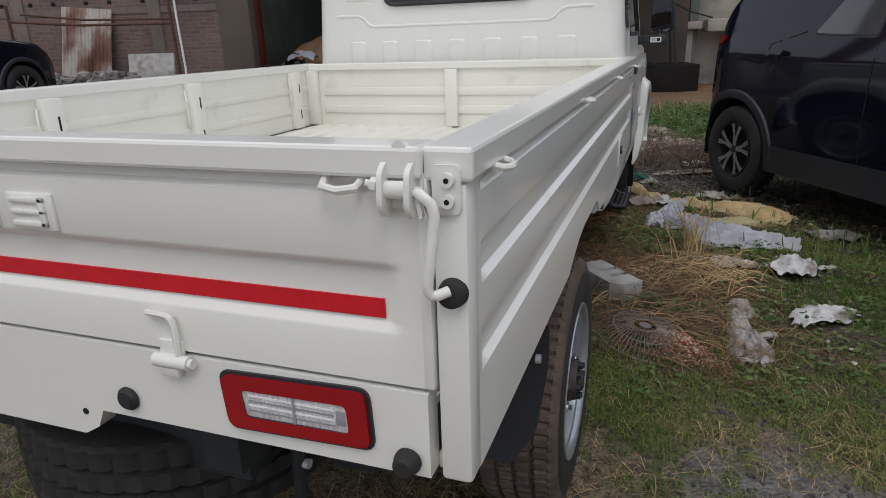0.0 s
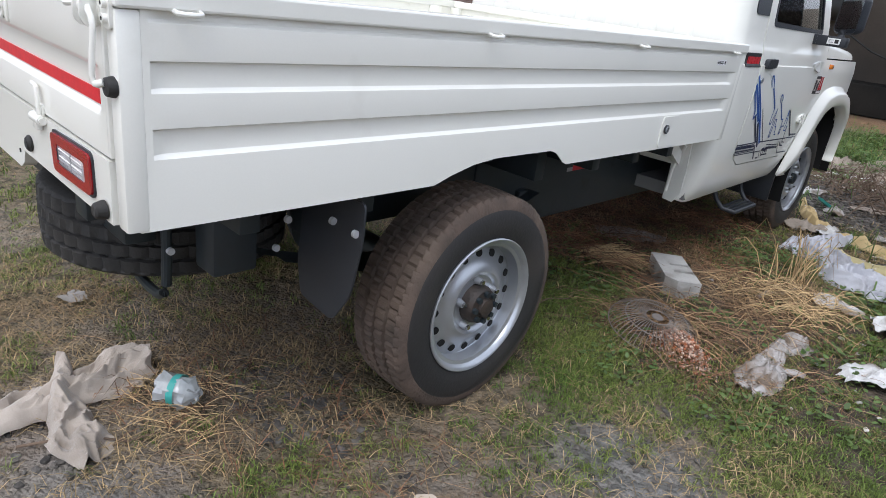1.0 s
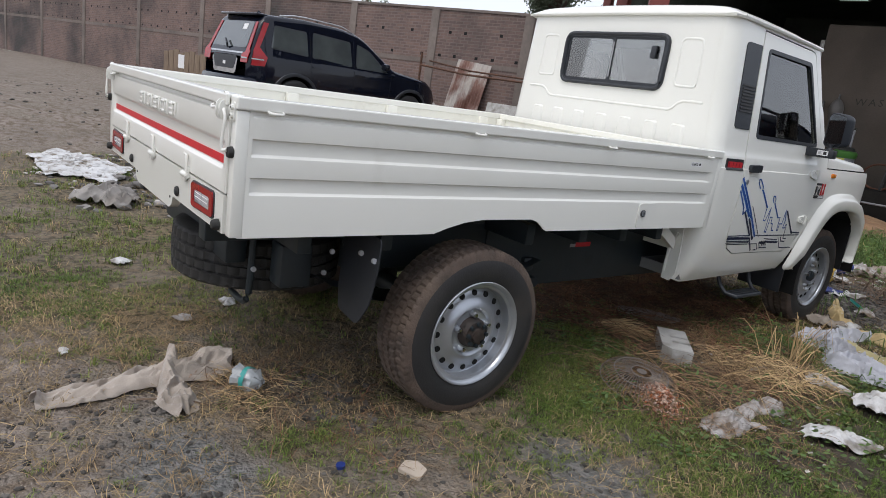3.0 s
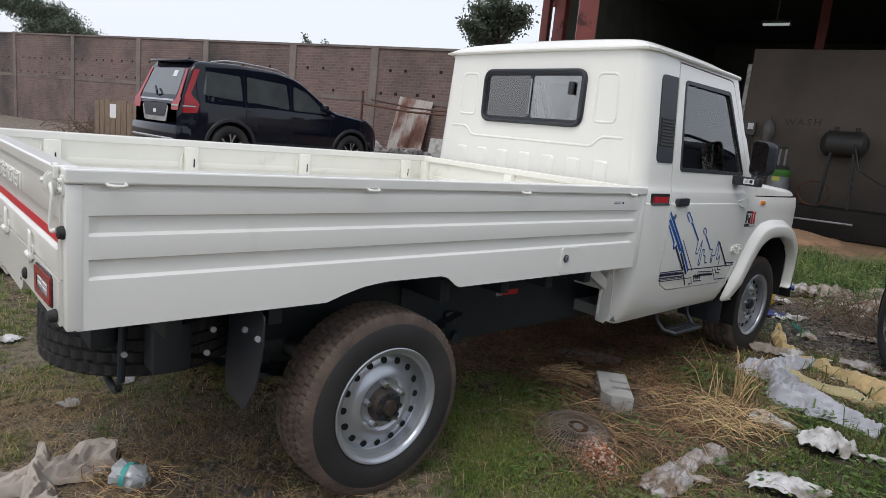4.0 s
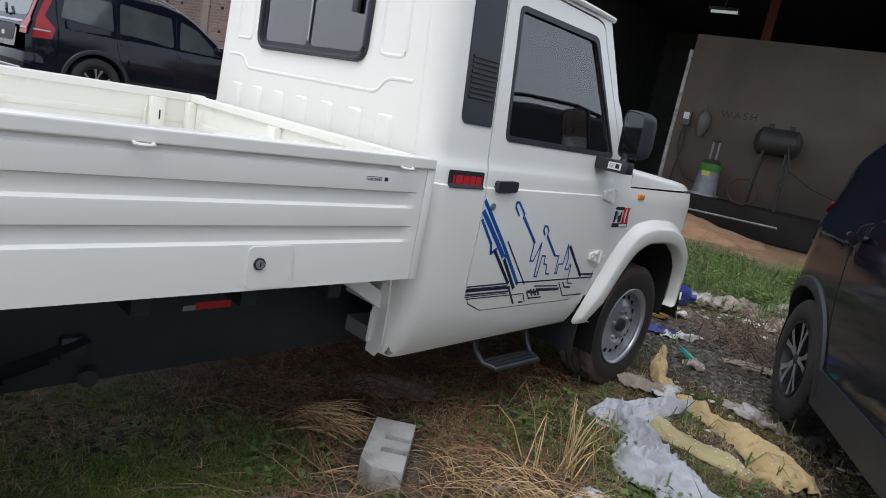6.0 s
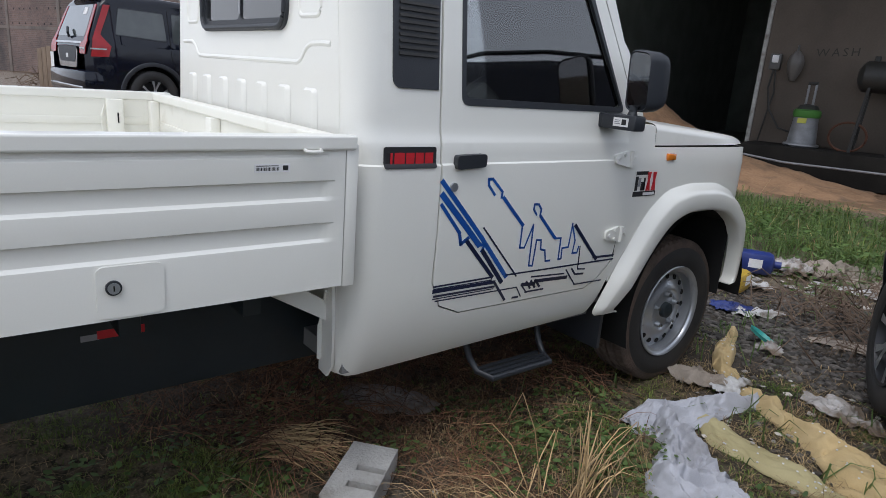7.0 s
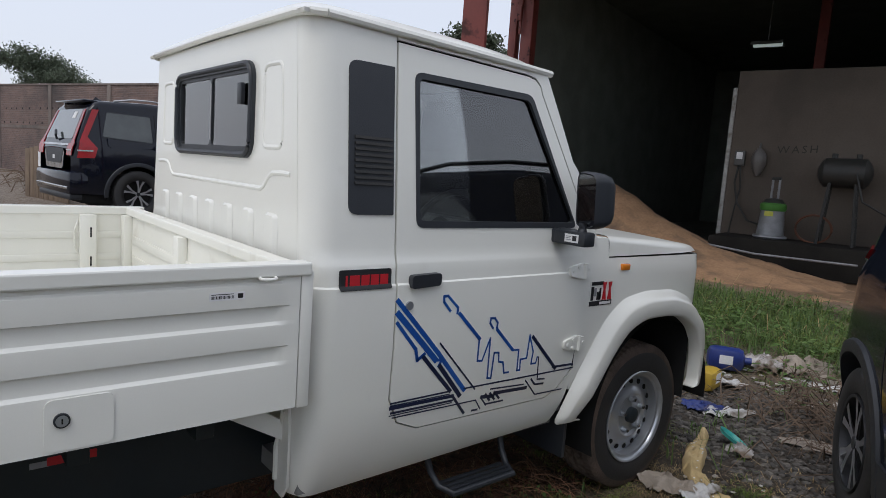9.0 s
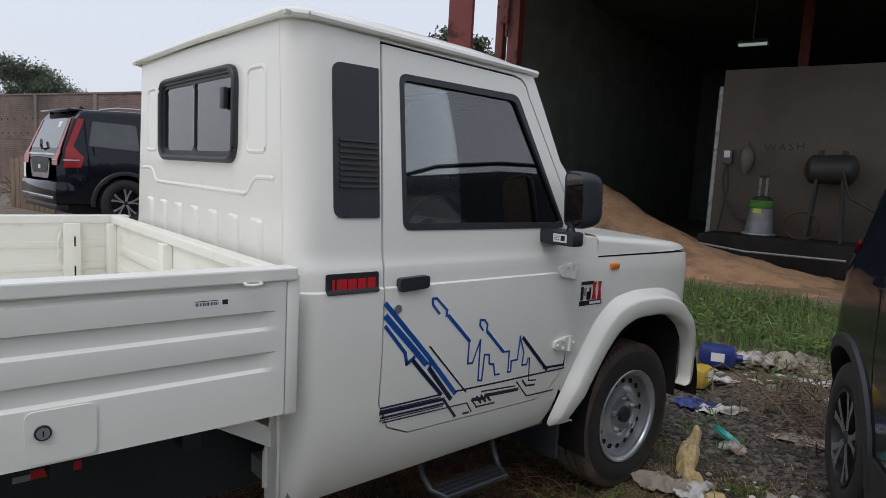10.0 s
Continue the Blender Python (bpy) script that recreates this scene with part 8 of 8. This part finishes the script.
cloth("grey_cloth", "flat end of thin grey cloth by the front wheel", "cloth", [(1.16, 4.50, 0.03, 0.02), (1.09, 4.36, 0.07, 0.04), (1.05, 4.18, 0.11, 0.05), (1.02, 4.00, 0.12, 0.05), (0.99, 3.86, 0.09, 0.04), (0.97, 3.78, 0.05, 0.01)], GREY_CLOTH, 0.055, 6.0, 0.0, 120, 48, 2.4, 9.0)
cloth("yellow_cloth", "long faded yellow net cloth with pale dots", "cloth", [(0.64, 5.25, 0.03, 0.02), (0.69, 5.10, 0.05, 0.03), (0.75, 4.96, 0.06, 0.03), (0.81, 4.82, 0.055, 0.03), (0.88, 4.70, 0.045, 0.03), (0.99, 4.62, 0.045, 0.03), (1.15, 4.54, 0.055, 0.04), (1.33, 4.44, 0.07, 0.04), (1.48, 4.37, 0.095, 0.05), (1.61, 4.29, 0.125, 0.06), (1.74, 4.20, 0.14, 0.05), (1.85, 4.12, 0.09, 0.03)], YELLOW, 0.048, 7.0, 0.0, 180, 40, 3.0, 8.0, dots=34)
cloth("yellow_cloth", "olive yellow net cloth strip on grass", "cloth", [(1.11, 4.13, 0.05, 0.02), (1.22, 4.09, 0.09, 0.03), (1.36, 4.06, 0.095, 0.03), (1.50, 4.05, 0.085, 0.03), (1.62, 4.05, 0.07, 0.03), (1.74, 4.10, 0.05, 0.02)], YELLOW_GREEN, 0.026, 9.0, 0.0, 100, 32, 2.4, 7.0, dots=26)
cloth("plastic_wrap", "muddy crumpled clear plastic wrap on dead grass", "plastic wrap", [(1.41, 1.92, 0.04, 0.01), (1.42, 2.02, 0.09, 0.02), (1.41, 2.14, 0.085, 0.03), (1.39, 2.27, 0.055, 0.02), (1.39, 2.38, 0.05, 0.02), (1.41, 2.49, 0.08, 0.025), (1.42, 2.58, 0.04, 0.01)], FILM, 0.030, 3.3, 0.01, 120, 40, 9.0, 16.0)
rd = random.Random(4)
crumple("plastic_wrap", "small torn piece of clear plastic wrap", "plastic wrap", (1.50, 2.22), (0.04, 0.03), FILM, 3.6, 10, 0.8)
crumple("paper_scrap", "crumpled white plastic sheet on green grass", "paper", (1.70, 3.06), (0.125, 0.125), WHITE_SCRAP, 4.0, 35, 1.0, 0.4)
crumple("paper_scrap", "torn strip of white plastic on grass", "paper", (1.84, 3.14), (0.10, 0.035), WHITE_SCRAP, 4.5, 40, 0.8, 0.2)
crumple("paper_scrap", "crumpled white sheet on green grass", "paper", (1.73, 2.46), (0.16, 0.085), WHITE_SCRAP, 5.0, 42, 0.8, 0.25)
crumple("paper_scrap", "dull grey paper scrap under straw", "paper", (1.42, 3.16), (0.13, 0.07), WHITE_SCRAP, 6.0, -10, 0.5, 0.25)
crumple("sacking", "brown crumpled sacking by the front tyre", "sack", (0.87, 4.46), (0.14, 0.10), SACKING, 7.0, 30, 0.8, 0.45)
crumple("paper_scrap", "silvery white torn wrapper by the front tyre", "paper", (1.0, 4.53), (0.12, 0.07), WHITE_SCRAP, 8.0, 80, 1.0, 0.4)
crumple("plastic_bag", "muddy clear plastic bag beside the car wheel", "plastic bag", (1.43, 4.74), (0.21, 0.10), FILM, 9.0, -10, 0.7, 0.25)
crumple("plastic_bag", "clear plastic cup crushed in litter", "plastic cup", (0.87, 5.20), (0.08, 0.07), FILM, 10.0, 0, 0.8, 0.6)
crumple("plastic_bag", "muddy film scrap on grass", "plastic", (2.05, 3.85), (0.16, 0.10), DIRTY_FILM, 11.0, 0, 0.6, 0.2)
crumple("plastic_bag", "muddy film scrap under straw", "plastic", (0.30, 3.05), (0.2, 0.12), DIRTY_FILM, 12.0, 40, 0.3, 0.12)
crumple("rag", "dusty grey rag on rubbish before the grass", "cloth", (0.42, 7.25), (0.28, 0.2), SACKING, 13.0, 0, 0.8, 0.5)
crumple("rag", "dusty beige rag on rubbish before the grass", "cloth", (0.80, 7.75), (0.30, 0.2), SACKING, 14.0, 40, 0.8, 0.5)
crumple("rag", "dusty pale rag heap by the car", "cloth", (0.98, 7.2), (0.42, 0.2), SACKING, 15.0, 10, 0.6, 0.35)
crumple("paper_scrap", "pale paper in the rubbish heap", "paper", (0.72, 7.0), (0.36, 0.10), WHITE_SCRAP, 16.0, 20, 0.6, 0.2)
crumple("paper_scrap", "pale paper in the rubbish heap", "paper", (0.18, 6.3), (0.16, 0.10), WHITE_SCRAP, 17.0, 20, 0.9, 0.3)
crumple("paper_scrap", "pale torn paper among gravel", "paper", (0.52, 5.75), (0.18, 0.07), WHITE_SCRAP, 18.0, 50, 0.9, 0.3)
crumple("plastic_bag", "clear plastic bag behind the blue bottle", "plastic bag", (0.15, 7.05), (0.2, 0.14), FILM, 19.0, 0, 0.9, 0.7)
crumple("sacking", "flat brown cardboard by the car wheel", "cardboard", (1.15, 5.75), (0.30, 0.10), SACKING, 20.0, 25, 0.3, 0.2)
crumple("paper_scrap", "white paper scrap at the far car wheel", "paper", (1.25, 6.15), (0.12, 0.08), WHITE_SCRAP, 21.0, 25, 0.9, 0.4)
crumple("plastic_sheet", "large torn grey-white plastic sheet on rubbish", "plastic sheet", (-4.75, 0.40), (0.95, 0.38), WHITE_SCRAP, 22.0, 8, 0.14, 0.08)
crumple("plastic_bag", "grey plastic bag standing on rubbish", "plastic bag", (-3.05, 0.38), (0.26, 0.16), DIRTY_FILM, 23.0, 80, 0.8, 0.9)
crumple("paper_scrap", "white scrap on grass behind the truck", "paper", (-2.3, -0.6), (0.16, 0.1), WHITE_SCRAP, 24.0, 0, 0.6, 0.2)
crumple("paper_scrap", "small white scrap on grass behind the truck", "paper", (-1.46, 0.18), (0.07, 0.05), WHITE_SCRAP, 25.0, 0, 0.6, 0.3)
crumple("paper_scrap", "small pale wrapper under the spare tyre", "paper", (-0.62, 0.55), (0.06, 0.04), WHITE_SCRAP, 26.0, 0, 0.4, 0.3)
crumple("paper_scrap", "small grey flat scrap on grass", "paper", (-0.45, 0.27), (0.05, 0.04), DIRTY_FILM, 27.0, 0, 0.3, 0.2)
crumple("paper_scrap", "small pale wrapper on bare earth", "paper", (-0.22, -0.27), (0.032, 0.018), WHITE_SCRAP, 28.0, 0, 0.4, 0.3)

# concrete block with two hollows
blk = thing("concrete_block", "pale concrete block with two slots and a cut corner", "block", (0.775, 2.635, 0.0), -50)
part("block_body", extrude_plate(sheet([(-0.18, -0.08), (0.13, -0.08), (0.18, -0.03), (0.18, 0.08), (-0.18, 0.08)], [[(-0.055, -0.02), (-0.025, -0.02), (-0.025, 0.076), (-0.055, 0.076)], [(0.035, -0.02), (0.065, -0.02), (0.065, 0.076), (0.035, 0.076)]]), lambda u, v, w: (u, v, 0.090 - w), 0.090), PALE_CONCRETE, blk, smooth=30)
part("slot_floor", box((-0.17, 0.17), (-0.02, 0.076), (0.005, 0.062)), PALE_CONCRETE, blk)

# fan guard
fan = thing("fan_guard", "old rusty wire fan guard lying in straw", "fan guard", (0.99, 2.06, 0.006), 20)
fan.matrix_basis = pose(0.98, 2.03, 0.02, 7, 7, 20) @ Matrix.Diagonal((1.1, 1.1, 0.9, 1.0))
WIRE = material("dull_wire", (0.27, 0.25, 0.23), 0.5, metal=0.6, second=(0.2, 0.15, 0.12))
wire = part("wire", tube([(0.045 * math.cos(0.0), 0.0, 0.075), (0.09, 0.012, 0.078), (0.13, 0.022, 0.062), (0.16, 0.03, 0.036), (0.17, 0.033, 0.012)], 0.0013, 5), WIRE, fan)
for k in range(1, 56):
    o = new("wire", wire.data)
    o.parent = fan
    o.matrix_basis = pose(0, 0, 0, 0, 0, 360 * k / 56)
for rr, z in ((0.045, 0.075), (0.172, 0.012), (0.12, 0.066)):
    part("ring", tube([(rr * math.cos(a), rr * math.sin(a), z) for a in steps(0, 2 * math.pi, 40)], 0.0022, 6), WIRE, fan)
part("centre_disc", cyl((0, 0, 0.073), (0, 0, 0.077), 0.022, 20), WIRE, fan)
FOOD = material("rusty_orange_lumps", (0.36, 0.12, 0.05), 0.8, second=(0.55, 0.46, 0.38), scale=34, fine=90, bump=0.4, mix=(0.42, 0.58), island=0.55)
stones("broken_pot_bits", "heap of broken orange and white crumbs in straw", [(1.13 + 0.06 * u + 0.035 * v, 1.99 - 0.055 * u + 0.03 * v, 0.015 + 0.07 * rd.random() * max(0.1, 1 - 0.3 * (u * u + v * v)), rd.uniform(0.004, 0.012)) for u, v in [(rd.gauss(0, 0.9), rd.gauss(0, 0.9)) for _ in range(1500)]], FOOD, "crumbs", 0.7)

# bottles and small pieces
bot = thing("plastic_bottle", "crushed clear plastic bottle with teal label", "bottle", (0.345, 0.30, ground_z(0.345, 0.30) + 0.046), 35)
part("bottle_body", lathe([(-0.058, 0.0), (-0.058, 0.034), (-0.050, 0.044), (-0.02, 0.042), (0.02, 0.046), (0.042, 0.042), (0.058, 0.018), (0.068, 0.013), (0.068, 0.0)], 24, lambda k, p: 0.008 * math.sin(k * 0.8 + p * 2.1) + 0.003 * math.sin(k * 2.3 + p)), CLEAR_PLASTIC, bot)
part("bottle_label", lathe([(-0.012, 0.047), (0.010, 0.049)], 24), TEAL, bot, "teal band label")
capo = part("bottle_cap", cyl((0, 0, 0), (0, 0, 0.012), 0.016, 20), BLUE_PLASTIC)
capo.matrix_basis = pose(0.985, 0.385, ground_z(0.985, 0.385) + 0.004, 8, 0, 0)
tagged(capo, "bright blue plastic bottle cap on earth", "bottle cap")
tile = part("tile_chip", extrude_plate(sheet(rounded([(-0.04, -0.035), (0.045, -0.04), (0.045, 0.02), (0.0, 0.04), (-0.04, 0.02)], 0.006)), lambda u, v, w: (u, v, w), 0.014), material("cream_tile", (0.5, 0.42, 0.34), 0.7))
tile.matrix_basis = pose(1.10, 0.60, ground_z(1.10, 0.60) + 0.002, 4, 3, 30)
tagged(tile, "broken cream tile chip on earth", "tile")
for label, x, y, sc, mat, turn in (("blue plastic oil can lying in rubbish", 0.0, 6.74, 1.0, BLUE_PLASTIC, 30), ("yellow plastic can with white label in rubbish", 0.19, 6.12, 0.85, YELLOW_PLASTIC, 100)):
    can = thing("plastic_can", label, "can", (x, y, 0.0), turn)
    part("can_body", box((-0.14 * sc, 0.14 * sc), (-0.08 * sc, 0.08 * sc), (0.01, 0.19 * sc), 0.05 * sc), mat, can)
    part("can_neck", cyl((0.14 * sc, 0, 0.1), (0.19 * sc, 0, 0.1), 0.03 * sc, 14), mat, can)
    part("can_label", box((-0.05, 0.05), (-0.0815 * sc, -0.079 * sc), (0.07, 0.14)), PAPER, can)
crumple("plastic_sheet", "blue plastic sheet scrap by the wheel", "plastic sheet", (0.39, 5.68), (0.14, 0.11), BLUE_PLASTIC, 30.0, 20, 0.5, 0.3)
lidp = part("round_lid", lathe([(0.0, 0.0), (0.004, 0.075), (0.018, 0.082), (0.022, 0.085)], 32), TEAL)
lidp.matrix_basis = pose(0.79, 5.27, 0.04, 0, -60, 40)
tagged(lidp, "teal plastic lid among litter", "lid")
ringp = part("rubber_bush", lathe([(-0.02, 0.018), (-0.02, 0.045), (0.03, 0.045), (0.03, 0.018), (-0.02, 0.018)], 20), RUBBER)
ringp.matrix_basis = pose(1.74, 4.66, 0.045, 0, -10, -60)
tagged(ringp, "small black rubber bush lying by the wheel", "rubber bush")

# twigs
for n, (x, y, l, a) in enumerate([(1.12, 2.87, 0.25, 70), (0.55, 1.75, 0.3, 80), (0.3, -0.1, 0.35, 60), (-0.1, -0.15, 0.22, 20), (1.6, 0.2, 0.25, 130), (1.3, -0.3, 0.3, 80)]):
    st = part("stick", tube([(0, 0, 0.012), (l * 0.4, 0.02, 0.02), (l * 0.75, -0.01, 0.016), (l, 0.03, 0.012)], [0.011 if n == 0 else 0.004, 0.009 if n == 0 else 0.0035, 0.008 if n == 0 else 0.003, 0.002], 7), SACKING if n == 0 else STICK)
    st.matrix_basis = pose(x, y, ground_z(x, y), 0, 0, a)
    tagged(st, "dry bent stick lying on the ground", "stick")
twigs = bmesh.new()
for _ in range(130):
    x, y, a, l = rd.gauss(1.15, 0.3), rd.gauss(6.2, 0.45), rd.uniform(0, 6.28), rd.uniform(0.12, 0.5)
    h = rd.uniform(0.01, 0.24)
    add_tube(twigs, [(x, y, h * 0.4 + 0.01), (x + 0.5 * l * math.cos(a), y + 0.5 * l * math.sin(a) + 0.03, h + 0.02), (x + l * math.cos(a), y + l * math.sin(a), h * rd.random() + 0.01)], [0.005, 0.004, 0.002], 4)
tagged(part("twigs", twigs, STICK, smooth=0), "tangle of dead twigs on gravel", "twigs", kind="stuff")
stalks("dead_stems", "tangled dead stems and twigs on the rubbish", 900, (0.3, 2.0, 5.0, 7.6), lambda x, y: max(patch(x, y, 1.1, 6.2, 0.6, 0.7), 0.5 * patch(x, y, 0.7, 7.0, 0.6, 0.4)), STICK, 67, (0.15, 0.5), (0.004, 0.009), (0.01, 0.18), None, 1.0, 0.08)
brush = bmesh.new()
for _ in range(240):
    x, y, a, l = rd.gauss(-17.5, 2.2), rd.gauss(4.9, 0.5), rd.uniform(0, 6.28), rd.uniform(0.4, 1.5)
    h = rd.uniform(0.05, 0.8)
    add_tube(brush, [(x, y, 0.02), (x + 0.5 * l * math.cos(a), y + 0.5 * l * math.sin(a), h), (x + l * math.cos(a), y + l * math.sin(a), h * rd.random())], [0.02, 0.015, 0.006], 4)
tagged(part("brushwood", brush, STICK, smooth=0), "pile of dead branches along the wall", "brushwood", kind="stuff")
tuft = straw_bundle("dry pale bush before the brick wall", (-12.4, 5.6), 0, 200, 0.9, 0.15, 0.8, 40, STRAW, 3.0)
bits = []
for cx, cy, rx, ry, n, sz in ((0.5, 6.9, 0.9, 0.5, 70, (0.02, 0.09)), (-4.2, 1.3, 1.4, 1.4, 160, (0.02, 0.09)), (1.6, 4.4, 0.8, 0.7, 90, (0.01, 0.04)), (1.4, 2.6, 0.6, 0.7, 60, (0.008, 0.03)), (-7.3, 8.4, 2.0, 0.5, 60, (0.05, 0.2))):
    for _ in range(n):
        a, q = rd.uniform(0, 6.28), math.sqrt(rd.random())
        x, y = cx + rx * q * math.cos(a), cy + ry * q * math.sin(a)
        bits.append((x, y, ground_z(x, y) + 0.012, rd.uniform(*sz)))
stones("litter_bits", "scattered pale bits of paper and plastic", bits, material("pale_litter", (0.5, 0.48, 0.45), 0.6, second=(0.3, 0.27, 0.24), scale=6, island=0.5), "litter", 0.25)

# motorbike under a cover by the shed
bike = thing("motorbike", "dark motorbike with a blue and white cover on the seat", "motorbike", (-7.2, 12.1, 0), 10)
for x in (-0.62, 0.62):
    part("wheel", moved(surface(lambda a, q: ((0.27 + 0.045 * math.cos(q)) * math.cos(a), 0.045 * math.sin(q), (0.27 + 0.045 * math.cos(q)) * math.sin(a)), steps(0, 2 * math.pi, 28), steps(0, 2 * math.pi, 8)), pose(x, 0, 0.315)), RUBBER, bike)
part("frame", tube([(-0.62, 0, 0.32), (-0.2, 0, 0.5), (0.2, 0, 0.75), (0.45, 0, 0.95), (0.62, 0, 0.32)], 0.035, 8), CHASSIS, bike)
part("engine", box((-0.15, 0.2), (-0.12, 0.12), (0.3, 0.6), 0.05), CHASSIS, bike)
part("fuel_tank", box((0.02, 0.42), (-0.13, 0.13), (0.72, 0.95), 0.08), BLACK_PAINT, bike)
part("seat", box((-0.65, 0.05), (-0.12, 0.12), (0.72, 0.84), 0.04), RUBBER, bike)
part("handlebar", tube([(0.36, -0.35, 1.08), (0.44, -0.15, 1.05), (0.44, 0.15, 1.05), (0.36, 0.35, 1.08)], 0.014, 6), CHROME, bike)
part("cover", moved(surface(lambda u, v: (0.3 * u, 0.2 * v, 0.98 + 0.10 * (1 - u * u) - 0.12 * v * v + 0.06 * noise.noise((3 * u, 3 * v, 1))), steps(-1, 1, 12), steps(-1, 1, 8)), pose(0.45, 0, 0.05)), GREY_CLOTH, bike, "pale blue crumpled cover")
